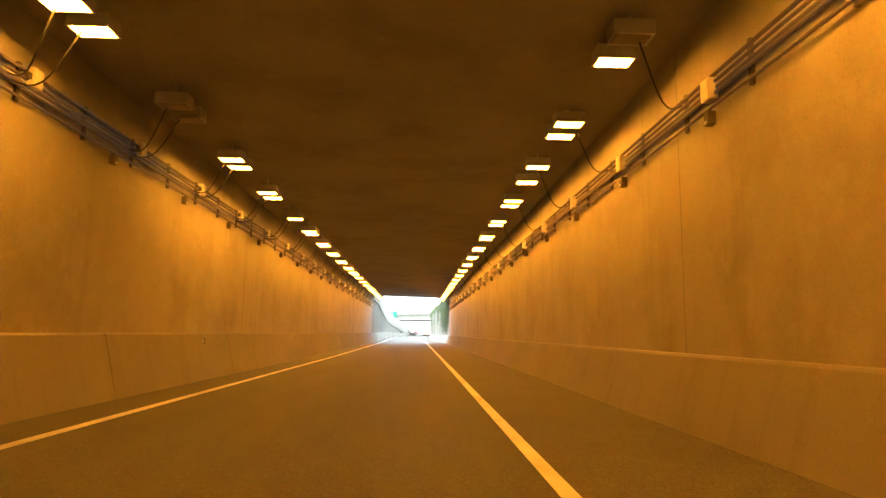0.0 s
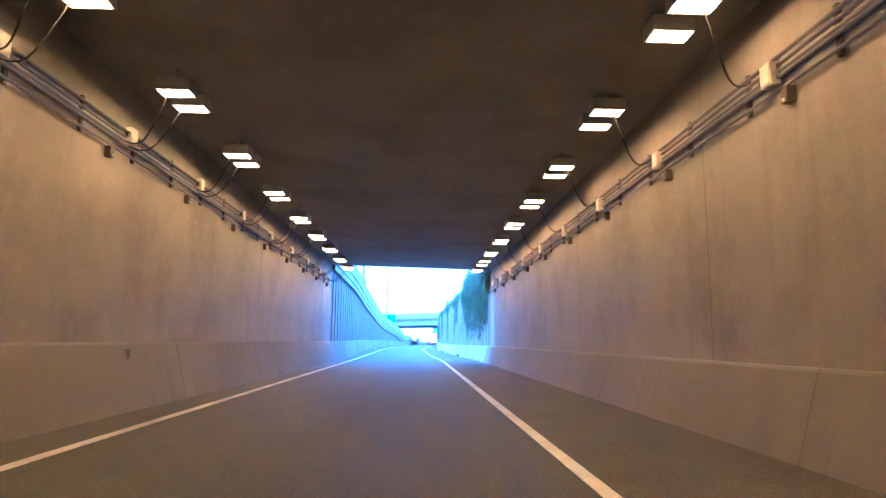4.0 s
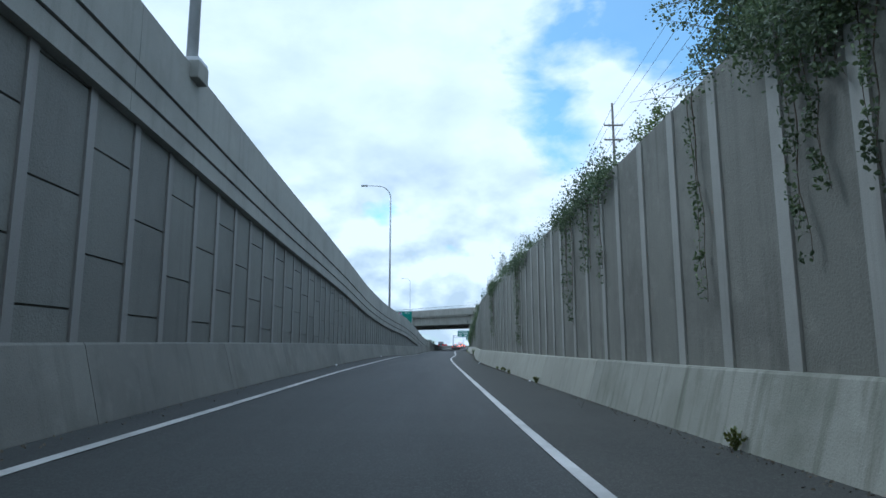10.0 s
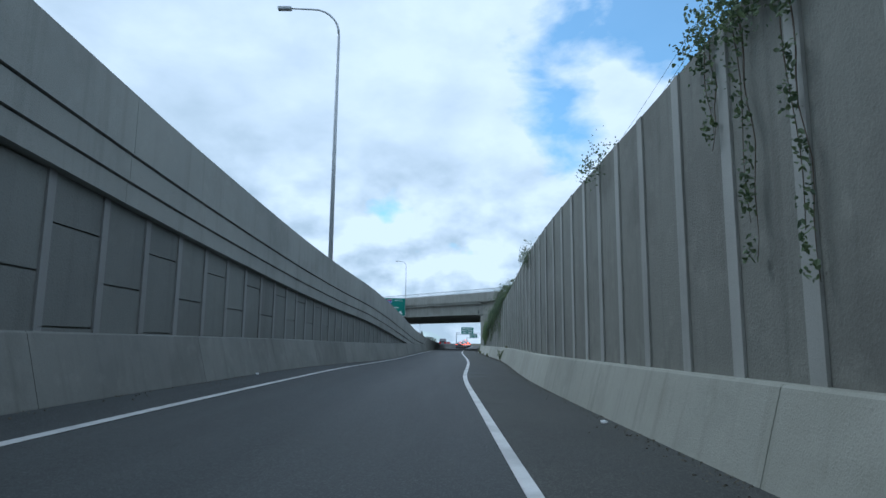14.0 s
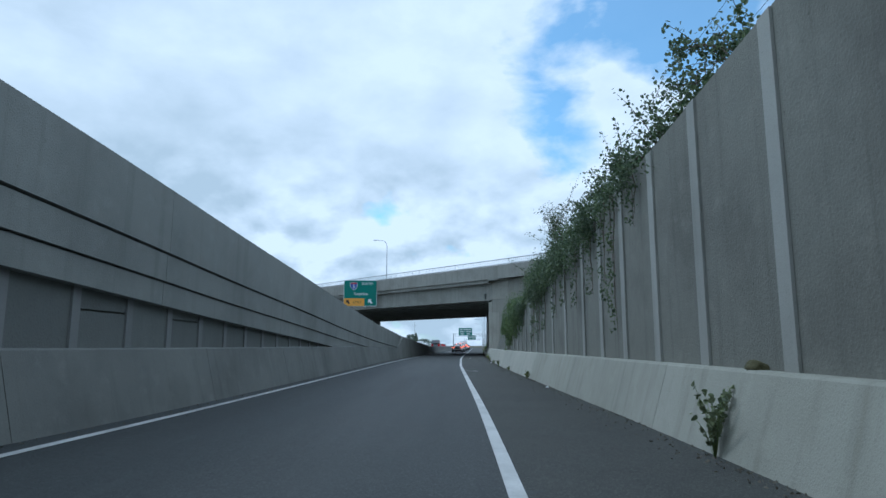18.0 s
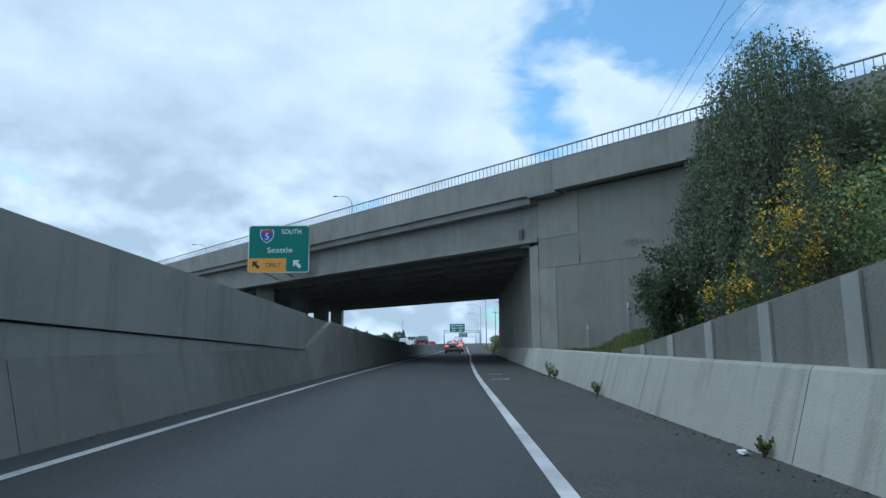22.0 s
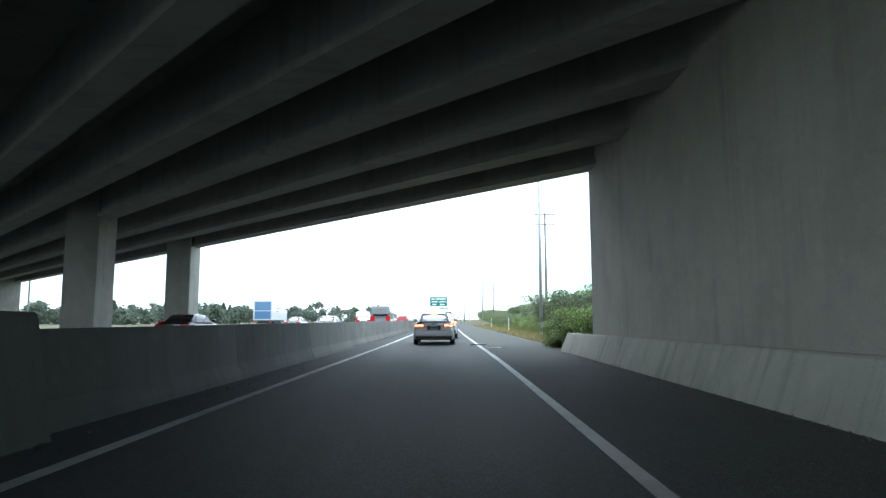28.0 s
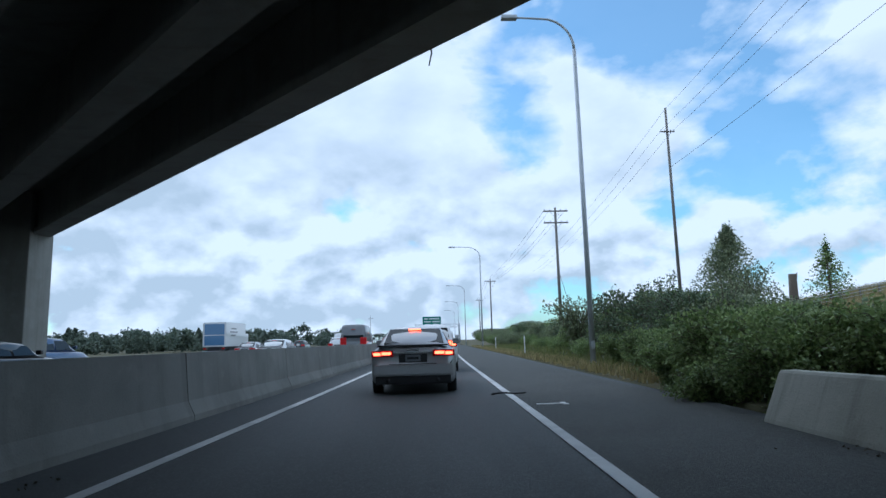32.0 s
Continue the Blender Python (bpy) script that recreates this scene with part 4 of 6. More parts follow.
def leaf_mesh(name, pts, size, material, spread=0.35, droop=0.0):
    """Small folded leaves at the given points; each is an island of its own."""
    pts = np.asarray(pts, float)
    n = len(pts)
    s = size * (1 + spread * rng.uniform(-1, 1, n))[:, None]
    a = rng.normal(size=(n, 3))
    a /= np.linalg.norm(a, axis=1)[:, None]
    a[:, 2] -= droop
    b = np.cross(a, rng.normal(size=(n, 3)))
    b /= np.linalg.norm(b, axis=1)[:, None] + 1e-9
    c = np.cross(a, b)
    c /= np.linalg.norm(c, axis=1)[:, None] + 1e-9
    w = rng.uniform(0.26, 0.44, n)[:, None] * s
    lift = c * s * 0.13
    v = np.stack([pts - a * s * 0.5, pts - a * s * 0.22 + b * w + lift, pts + a * s * 0.2 + b * w * 0.8 + lift, pts + a * s * 0.55,
                  pts + a * s * 0.2 - b * w * 0.8 + lift, pts - a * s * 0.22 - b * w + lift], 1).reshape(-1, 3)
    i = np.arange(n) * 6
    f = np.concatenate([np.stack([i, i + 1, i + 2, i + 3], 1), np.stack([i, i + 3, i + 4, i + 5], 1)])
    me = bpy.data.meshes.new(name)
    me.from_pydata(v.tolist(), [], f.tolist())
    me.materials.append(material)
    me.update()
    return me


def clump_points(n, centre, radii, clumps, tight=0.3, shell=0.55):
    """Points gathered in clumps within an ellipsoid, thinner towards its heart, with an uneven outline."""
    d = rng.normal(size=(clumps, 3))
    d /= np.linalg.norm(d, axis=1)[:, None]
    r = rng.uniform(shell, 1.05, clumps)[:, None]
    cs = d * r
    pick = rng.integers(0, clumps, n)
    p = cs[pick] + rng.normal(scale=tight, size=(n, 3)) * rng.uniform(0.4, 1.2, clumps)[pick][:, None]
    far = np.linalg.norm(p, axis=1)[:, None]
    p = np.where(far > 1.12, p * rng.uniform(0.75, 1.12, n)[:, None] / far, p)
    return np.asarray(centre) + p * np.asarray(radii)


def branches(parent, base, tips, r0, mat=M_BARK, name="branch"):
    for tip in tips:
        b, t = Vector(base), Vector(tip)
        mid = b.lerp(t, 0.5) + Vector((rng.uniform(-0.15, 0.15), rng.uniform(-0.15, 0.15), 0.1)) * (t - b).length * 0.6
        rod(name, [b, b.lerp(mid, 0.6), mid, t], r0, mat, parent, 5, r0 * 0.25)


# ---- ivy on the right wall ----
def ivy(y0, y1, n, up, dense, strands, size=0.052, label="dark green ivy spilling over the concrete wall top", leaf=M_LEAF):
    """Ivy between two stations: a hedge over the coping, a curtain below it and single hanging strands (y, lowest z)."""
    plant = thing("ivy", label, "ivy", at=(0, 0, 0))
    pts = []
    n = int(n * 2.6)
    m = max(6, int((y1 - y0) * 7))
    cy = rng.uniform(y0, y1, m)
    edge = np.minimum(np.minimum(cy - y0, y1 - cy) / max(0.25 * (y1 - y0), 0.3), 1.0) * 0.7 + 0.3
    cz = np.where(rng.uniform(size=m) < 0.55, rng.uniform(-0.1, up, m) * edge, -dense * rng.uniform(0, 1, m) ** 1.5 * edge)
    pick = rng.integers(0, m, n)
    yy = cy[pick] + rng.normal(scale=0.22, size=n)
    zz = cz[pick] + rng.normal(scale=0.2, size=n)
    top = np.array([TOP_R(q) for q in yy])
    face = np.array([XR(q) for q in yy])
    out = np.where(zz > 0, rng.uniform(-0.35, 0.7, n), -rng.uniform(0.03, 0.38, n) * np.clip(1.2 + zz / 4, 0.35, 1))
    pts.append(np.stack([face + out, yy, top + zz], 1))
    short = int((y1 - y0) * 1.3) if dense >= 0.6 else 0
    trailers = [(q, TOP_R(q) - rng.uniform(0.6, 1.0) * (dense + 0.7)) for q in rng.uniform(y0 + 0.4, y1 - 0.4, short)]
    for sy, low in strands + trailers:
        t0 = TOP_R(sy)
        k = int((190 if dense >= 0.6 else 120) * (t0 - low))
        u = rng.uniform(0, 1, k)
        u = u[np.sin(u * 23 + 5 * sy) + np.sin(u * 41 + sy) * 0.7 + rng.uniform(-0.4, 1.6, k) > 0]
        k = len(u)
        wob = 0.07 * np.sin(u * 6 + sy) + 0.04 * np.sin(u * 17 + 2 * sy)
        pts.append(np.stack([np.full(k, XR(sy) - 0.08) - rng.uniform(0, 0.14, k), sy + wob + rng.normal(scale=0.055, size=k) * (1.3 - u), t0 - u * (t0 - low)], 1))
        stem = [(XR(sy) - 0.07, sy + 0.07 * math.sin(q * 6 + sy) + 0.04 * math.sin(q * 17 + 2 * sy), t0 - q * (t0 - low)) for q in np.linspace(0, 1, 13)]
        rod("stem", stem, 0.012, M_BARK, plant, 4, 0.004)
        bare = [(XR(sy) - 0.04, sy + 0.3 + 0.05 * math.sin(q * 7 + 3 * sy) - 0.15 * q, t0 - q * (t0 - low) * 0.85) for q in np.linspace(0, 1, 12)]
        rod("bare_vine", bare, 0.009, M_BARK, plant, 4, 0.004)
    put("leaves", leaf_mesh("leaves", np.concatenate(pts), size, leaf, droop=0.3), plant)
    return plant


ivy(70.9, 78.5, 15000, 1.2, 2.3, [(71.6, 2.4), (72.1, 1.8), (72.9, 2.2), (73.6, 1.7), (74.5, 1.5), (75.1, 1.3), (75.4, 1.2), (75.7, 1.9), (76.6, 2.0), (77.0, 1.5), (77.6, 1.8), (78.4, 1.45)])
ivy(77.5, 84.5, 8500, 1.2, 1.3, [(79.6, 1.5), (80.0, 1.25), (81.1, 2.0), (81.7, 1.8), (82.4, 1.5), (82.8, 2.1), (83.4, 1.2), (83.9, 2.3)])
ivy(83.5, 86.6, 2600, 0.85, 0.75, [(84.6, 2.4), (85.4, 2.6), (85.8, 1.95)])
ivy(87.2, 88.6, 60, 0.1, 0.15, [(88.3, 1.7)], label="single thin ivy trail hanging down the wall")
ivy(92.5, 99.0, 2000, 0.45, 0.35, [(93.7, 2.5), (94.8, 2.9), (95.3, 2.9), (96.8, 1.6), (97.5, 2.25)])
ivy(100.3, 101.6, 150, 0.3, 0.15, [])
ivy(104.6, 108.4, 1100, 0.55, 0.4, [(107.0, 1.1), (107.6, 1.3), (108.2, 2.6)])
ivy(109.4, 110.8, 170, 0.35, 0.15, [])
ivy(113.5, 114.6, 120, 0.3, 0.12, [])
ivy(116.5, 121.2, 1300, 0.7, 0.3, [(120.1, 1.95), (119.15, 1.65), (120.9, 3.4)], label="straggling green shrub growth and ivy over the wall")
ivy(125.8, 127.2, 130, 0.3, 0.1, [])
ivy(138.6, 141.0, 260, 0.35, 0.25, [(139.6, 4.2)])
ivy(158.8, 163.5, 900, 0.3, 0.4, [(161.0, 1.35), (161.7, 2.0), (159.6, 3.1), (162.9, 2.2)])
ivy(162.5, 170.0, 2600, 0.5, 0.5, [(164.6, 2.0), (166.1, 2.1), (167.5, 1.9), (169.6, 1.6)])
ivy(169.4, 173.3, 4300, 0.95, 0.3, [(171.0, 1.2), (171.75, 1.55), (172.5, 1.03), (170.35, 2.2)])
ivy(174.9, 176.9, 330, 0.15, 0.7, [(175.6, 1.9), (176.2, 1.75)])
ivy(177.4, 184.5, 6500, 0.75, 0.8, [(177.6, 1.5), (178.9, 1.5), (180.2, 1.4), (181.6, 0.95), (183.6, 0.5)], leaf=M_LEAF5)

# ---- shrubs and trees ----
def shrub(label, at, radii, n, size, mat=M_LEAF2, flowers=0, clumps=60):
    plant = thing("shrub", label, "shrub", at=at)
    rx, ry, rz = radii
    tips = [(rng.uniform(-0.6, 0.6) * rx, rng.uniform(-0.6, 0.6) * ry, rz * rng.uniform(0.8, 1.6)) for _ in range(7)]
    branches(plant, (0, 0, -0.15), tips, 0.045 * rz ** 0.5, name="stem")
    put("leaves", leaf_mesh("leaves", clump_points(n, (0, 0, rz), radii, clumps), size, mat), plant)
    if flowers:
        put("blossom", leaf_mesh("blossom", clump_points(flowers, (0, 0, rz), [1.15 * r for r in radii], 34, 0.15, 0.8), size * 0.95, M_FLOWER), plant, "bright yellow blossom")
    return plant


def arching_shrub(label, at, high, wide, stems, mat, size=0.09, per=26):
    """Many thin stems that rise and arch outwards, with leaves along them and twigs standing out at the top."""
    plant = thing("shrub", label, "shrub", at=at)
    sv, sf, pts = [], [], []
    for _ in range(stems):
        a, reach, h = rng.uniform(0, 6.28), wide * rng.uniform(0.15, 1.0) ** 0.7, high * rng.uniform(0.55, 1.05)
        sag = rng.uniform(0.0, 0.35) * reach
        line_pts = [(math.cos(a) * reach * q ** 1.5, math.sin(a) * reach * q ** 1.5, -0.1 + (h + 0.1) * (1 - (1 - q) ** 1.6) - sag * q ** 4) for q in np.linspace(0, 1, 6)]
        tv, tf = tube(line_pts, 0.016, 3, 0.004)
        b0 = len(sv)
        sv += tv
        sf += [tuple(b0 + i for i in f) for f in tf]
        u = rng.uniform(0.12, 1.0, per)
        lp = np.stack([np.interp(u, np.linspace(0, 1, 6), [p[k] for p in line_pts]) for k in range(3)], 1)
        pts.append(lp + rng.normal(scale=0.1, size=(per, 3)) * (1.6 - u)[:, None])
    put("stem", mesh("stem", sv, sf, M_BARK), plant)
    put("leaves", leaf_mesh("leaves", np.concatenate(pts), size, mat), plant)
    return plant


def upright_bush(label, at, high, wide, stems, mat, size, per):
    """A tall bush of many rising stems that bow outwards and turn up at their tips, highest in the middle."""
    plant = thing("shrub", label, "shrub", at=at)
    sv, sf, pts = [], [], []
    for _ in range(stems):
        a, r = rng.uniform(0, 6.28), rng.uniform(0.0, 1.0) ** 0.6
        h = high * (1.0 - 0.62 * r ** 3.0) * rng.uniform(0.86, 1.04)
        foot = rng.uniform(0.0, 0.5) * h * r
        q = np.linspace(0, 1, 7)
        bow = wide * r * np.sin(np.minimum(q * 1.25, 1.0) * math.pi / 2) * (1 - 0.12 * q ** 3)
        z = -0.1 + foot * 0.5 + (h - foot * 0.5) * q ** 1.15
        line_pts = np.stack([np.cos(a) * bow, np.sin(a) * bow, z], 1)
        tv, tf = tube([tuple(p) for p in line_pts], 0.02, 3, 0.004)
        b0 = len(sv)
        sv += tv
        sf += [tuple(b0 + i for i in f) for f in tf]
        u = rng.uniform(0.1, 1.02, per)
        lp = np.stack([np.interp(u, q, line_pts[:, k]) for k in range(3)], 1)
        pts.append(lp + rng.normal(scale=0.24, size=(per, 3)) * (1.35 - u)[:, None])
    put("stem", mesh("stem", sv, sf, M_BARK), plant)
    put("leaves", leaf_mesh("leaves", np.concatenate(pts), size, mat), plant)
    return plant


upright_bush("tall dense grey-green bush beside the wing wall", (10.1, 200.7, 1.1), 8.4, 3.05, 600, M_LEAF6, 0.075, 150)
arching_shrub("dark green bush on the bank below the bridge", (8.5, 202.8, 0.8), 3.4, 1.6, 260, M_LEAF, 0.09, 44)
arching_shrub("dark green bush on the bank below the bridge", (9.2, 201.6, 0.9), 4.6, 1.5, 220, M_LEAF, 0.09, 44)
arching_shrub("low dark green bush on the bank below the bridge", (7.6, 203.3, 0.75), 2.5, 1.0, 240, M_LEAF, 0.075, 44)
shrub("spreading dark green bush against the wing wall", (12.6, 199.2, 1.2), (2.2, 1.9, 3.3), 17000, 0.1, M_LEAF4, clumps=150)
shrub("low flowering broom bush with yellow blossom", (6.5, 196.6, 0.8), (0.55, 0.6, 0.75), 2600, 0.06, M_LEAF, 800)
shrub("flowering broom bush with yellow blossom", (7.5, 196.6, 0.9), (0.75, 0.7, 1.35), 4200, 0.06, M_LEAF, 1200)
shrub("tall flowering broom bush with yellow blossom", (8.7, 196.9, 1.0), (0.7, 0.7, 1.95), 4600, 0.06, M_LEAF, 1500)
shrub("green shrub behind the sloping wall end", (9.6, 194.2, 2.1), (2.0, 2.0, 1.2), 9500, 0.07, M_LEAF2, 120)
shrub("green shrub behind the sloping wall end", (7.0, 187.5, 2.2), (1.2, 2.2, 1.15), 9500, 0.065, M_LEAF)

# thicket past the bridge
kinds = [shrub("dense green roadside shrub", (10.9, 257.6, 0.0), (1.9, 2.1, 0.8), 13000, 0.08, M_LEAF2, clumps=190),
         shrub("dense dark green roadside shrub", (12.5, 261.5, 0.1), (2.2, 2.4, 1.0), 15000, 0.085, M_LEAF4, clumps=190),
         shrub("tall loose green shrub in the thicket", (13.2, 268.5, 0.2), (1.7, 1.8, 1.3), 6500, 0.12, M_LEAF2, clumps=80)]
spots = [(9.9, 254.4, 0, 0.75), (12.8, 255.4, 1, 0.5), (15.2, 258.5, 0, 0.5), (11.6, 264.8, 0, 0.7), (15.6, 264.0, 0, 0.7), (14.2, 272.5, 2, 0.95),
         (17.0, 273.0, 1, 1.0), (12.9, 276.5, 0, 0.7), (15.4, 281.5, 2, 0.95), (20.0, 281.0, 1, 1.0), (14.2, 288.0, 0, 0.75), (17.4, 293.0, 1, 1.0), (23.0, 290.0, 2, 1.0),
         (15.2, 298.0, 0, 0.75), (18.0, 304.0, 1, 1.0), (16.8, 312.0, 0, 0.85), (20.5, 316.0, 2, 1.05), (17.8, 326.0, 1, 0.95), (21.5, 334.0, 0, 1.1), (19.5, 345.0, 1, 1.1), (23.0, 356.0, 2, 1.1),
         (22.0, 370.0, 0, 1.3), (24.5, 386.0, 1, 1.4), (26.0, 404.0, 2, 1.4), (28.0, 425.0, 1, 1.6), (29.5, 450.0, 0, 1.8), 
         (19.0, 352.0, 0, 1.2), (18.6, 338.0, 1, 1.0), (21.0, 362.0, 1, 1.3), (23.0, 378.0, 0, 1.4), (25.5, 395.0, 1, 1.5), (27.0, 412.0, 0, 1.7), (29.0, 436.0, 1, 1.8), (31.5, 465.0, 0, 2.0), (34.0, 490.0, 1, 2.2), (36.0, 510.0, 0, 2.2), (26.0, 350.0, 1, 1.5), (30.0, 372.0, 0, 1.8), (34.0, 400.0, 1, 2.0), (38.0, 440.0, 0, 2.4),
         ]
for x, y, k, s in spots:
    copy_thing(kinds[k], pose(x, y, land(x, y) - 0.1, 0, 0, rng.uniform(0, 360)) @ Matrix.Diagonal((s, s, s * rng.uniform(0.8, 1.1), 1)))


loose = [arching_shrub("loose arching green shrub with long stems", (10.3, 256.0, 0.0), 1.5, 1.2, 200, M_LEAF2, 0.075, 60),
         arching_shrub("loose dark green shrub with twiggy top", (11.4, 262.5, 0.1), 2.3, 1.7, 220, M_LEAF, 0.09, 28),
         arching_shrub("thin grey-green twiggy shrub", (15.8, 269.0, 0.4), 2.5, 1.5, 130, M_LEAF4, 0.1, 22)]
for x, y, k, s in ((11.9, 265.6, 1, 1.3), (12.6, 270.8, 1, 1.35), (12.4, 279.0, 2, 1.3), (8.25, 252.9, 0, 0.85), (9.0, 253.3, 0, 1.0), (7.95, 254.5, 0, 0.75), (8.7, 255.4, 0, 0.95), (8.35, 256.9, 0, 0.75), (9.7, 252.3, 0, 1.05), (10.8, 252.0, 0, 1.1), (8.9, 254.2, 0, 0.9), (8.9, 256.0, 0, 0.85), (9.9, 253.4, 0, 0.75), (10.0, 255.2, 0, 0.9), (9.2, 258.3, 0, 0.8), (9.0, 257.6, 0, 0.7), (9.6, 259.8, 0, 0.85), (9.9, 262.3, 0, 0.8), (10.9, 258.6, 1, 0.75), (13.2, 257.0, 1, 0.45), (12.6, 260.2, 2, 0.5),
                   (14.6, 262.0, 1, 0.55), (13.0, 265.8, 1, 0.95), (11.3, 268.9, 0, 0.8), (12.3, 273.0, 1, 0.8), (15.2, 276.0, 2, 1.0),
                   (18.5, 277.5, 1, 1.1), (13.4, 283.0, 0, 1.0), (16.8, 287.0, 1, 1.05), (21.0, 286.0, 2, 1.2), (15.6, 294.0, 1, 0.9), (19.5, 298.0, 2, 1.2),
                   (25.0, 293.0, 2, 1.3), (17.2, 308.0, 1, 1.0), (19.0, 321.0, 2, 1.1), (20.5, 339.0, 1, 1.3), ):
    copy_thing(loose[k], pose(x, y, land(x, y) - 0.05, 0, 0, rng.uniform(0, 360)) @ Matrix.Diagonal((s, s, s * rng.uniform(0.85, 1.15), 1)))


sprig = arching_shrub("slender upright sapling in the thicket", (13.8, 263.4, 0.3), 3.0, 0.8, 26, M_LEAF4, 0.085, 34)
for x, y, s in ((11.4, 260.6, 0.85), (15.0, 266.5, 1.1), (13.4, 268.6, 1.05), (14.8, 274.5, 1.2), (17.6, 281.0, 1.3)):
    copy_thing(sprig, pose(x, y, land(x, y) - 0.05, 0, 0, rng.uniform(0, 360)) @ Matrix.Diagonal((s, s, s * rng.uniform(0.85, 1.15), 1)))


def conical_tree(label, at, high, wide, n, mat, size=0.16):
    tree = thing("tree", label, "tree", at=at)
    rod("trunk", [(0, 0, -0.2), (0.05, 0, high * 0.5), (0, 0.05, high)], 0.13, M_BARK, tree, 7, 0.02)
    u = rng.uniform(0, 1, n) ** 0.8
    lim = 46
    az = rng.uniform(0, 6.28, lim)
    hz = np.linspace(0.08, 0.97, lim)
    for a, h in zip(az, hz):
        r = wide * (1.05 - h) * 0.9
        rod("limb", [(0, 0, h * high), (math.cos(a) * r * 0.5, math.sin(a) * r * 0.5, h * high + r * 0.2), (math.cos(a) * r, math.sin(a) * r, h * high + r * 0.42)], 0.035, M_BARK, tree, 4, 0.008)
    pick = rng.integers(0, lim, n)
    r = wide * (1.05 - hz[pick]) * rng.uniform(0.15, 1.1, n)
    a2 = az[pick] + rng.normal(scale=0.8, size=n)
    p = np.stack([np.cos(a2) * r, np.sin(a2) * r, hz[pick] * high + r * 0.4 + rng.normal(scale=0.28, size=n)], 1)
    put("crown", leaf_mesh("crown", p, size, mat), tree)
    return tree


conical_tree("slender conical young green tree above the thicket", (31.0, 296.5, 1.8), 8.3, 3.9, 15000, M_LEAF4, 0.15)
conical_tree("small loose green tree on the bank", (37.5, 293.2, 2.2), 5.9, 2.4, 2200, M_LEAF2, 0.16)

# saplings above the sloping wall
for y, dx, h, n in ((178.1, 0.9, 1.1, 40), (179.0, 1.3, 1.4, 70), (180.5, 0.8, 1.0, 50), (182.4, 0.9, 1.15, 50), (184.5, 1.2, 1.6, 60), (172.0, 0.9, 1.2, 46), (170.4, 0.7, 1.1, 40), (95.2, 0.5, 0.9, 26), (96.4, 0.6, 1.1, 30), (119.0, 0.8, 1.3, 30), (118.0, 1.2, 1.5, 26)):
    arching_shrub("young sapling growth standing above the wall top", (XR(y) + dx, y, land(XR(y) + dx, y)), h, 0.8, n, M_LEAF, 0.052, 46)


def spray(label, at, tips, per, size, mat, twigs=3, loose=0.045):
    """Single woody stems that arch from one foot to the given tips, each with side twigs and leaves along them."""
    plant = thing("shrub", label, "shrub", at=at)
    sv, sf, pts = [], [], []

    def shoot(p0, p1, p2, r, n):
        q = np.linspace(0, 1, 7)[:, None]
        run = (1 - q) ** 2 * p0 + 2 * q * (1 - q) * p1 + q ** 2 * p2
        tv, tf = tube([tuple(p) for p in run], r, 4, 0.003)
        b0 = len(sv)
        sv.extend(tv)
        sf.extend(tuple(b0 + i for i in f) for f in tf)
        u = rng.uniform(0.2, 1.0, n)
        lp = np.stack([np.interp(u, q[:, 0], run[:, k]) for k in range(3)], 1)
        pts.append(lp + rng.normal(scale=loose, size=(n, 3)))
        return run

    for tip in tips:
        tip = np.array(tip) * (1 + rng.uniform(-0.08, 0.08, 3))
        foot = np.array([rng.uniform(-0.15, 0.15), rng.uniform(-0.2, 0.2), -0.15])
        knee = foot + (tip - foot) * np.array([0.35, 0.35, 0.5]) + np.array([0, 0, 0.35 * np.linalg.norm(tip)])
        run = shoot(foot, knee, tip, 0.013, per)
        for _ in range(twigs):
            k = rng.integers(2, 6)
            d = (tip - foot) * rng.uniform(0.15, 0.35) + rng.normal(scale=0.16 * np.linalg.norm(tip), size=3)
            shoot(run[k], run[k] + d * 0.5 + np.array([0, 0, 0.05]), run[k] + d, 0.006, max(per // 2, 3))
    put("stem", mesh("stem", sv, sf, M_BARK), plant)
    put("leaves", leaf_mesh("leaves", np.concatenate(pts), size, mat), plant)
    return plant


def over_wall(label, y, dx, tips, per, size=0.06, mat=M_LEAF, twigs=3, loose=0.045):
    spray(label, (XR(y) + dx, y, TOP_R(y) - 0.05), tips, per, size, mat, twigs, loose)


def fan(n, x0, x1, y0, y1, z0, z1):
    return [(rng.uniform(x0, x1), rng.uniform(y0, y1), rng.uniform(z0, z1)) for _ in range(n)]


# a dark branch leans out ahead of the ivy; brambles arch over the bare stretches
over_wall("dark fine-leaved branch leaning out over the wall top", 86.6, 0.5, fan(20, -0.45, 0.4, 0.6, 2.6, 0.3, 1.5), 120, 0.05, M_LEAF, 6, 0.085)
over_wall("bare twigs reaching out over the wall top", 88.0, 0.4, fan(7, -0.4, 0.1, 0.8, 2.6, 0.15, 0.7), 4, 0.045, M_LEAF, 2)
over_wall("small yellowish shrub on the wall top", 91.2, 0.35, fan(9, -0.3, 0.3, -0.7, 1.4, 0.2, 0.75), 46, 0.05, M_LEAF2, 3, 0.06)
over_wall("small green shrub on the wall top", 105.6, 0.35, fan(8, -0.4, 0.2, -0.6, 1.2, 0.2, 0.7), 40, 0.05, M_LEAF, 3, 0.06)
over_wall("straggling young tree leaning over the wall top", 118.2, 0.6, fan(10, -0.5, 0.3, -0.8, 1.6, 0.7, 2.0), 46, 0.055, M_LEAF, 4, 0.05)
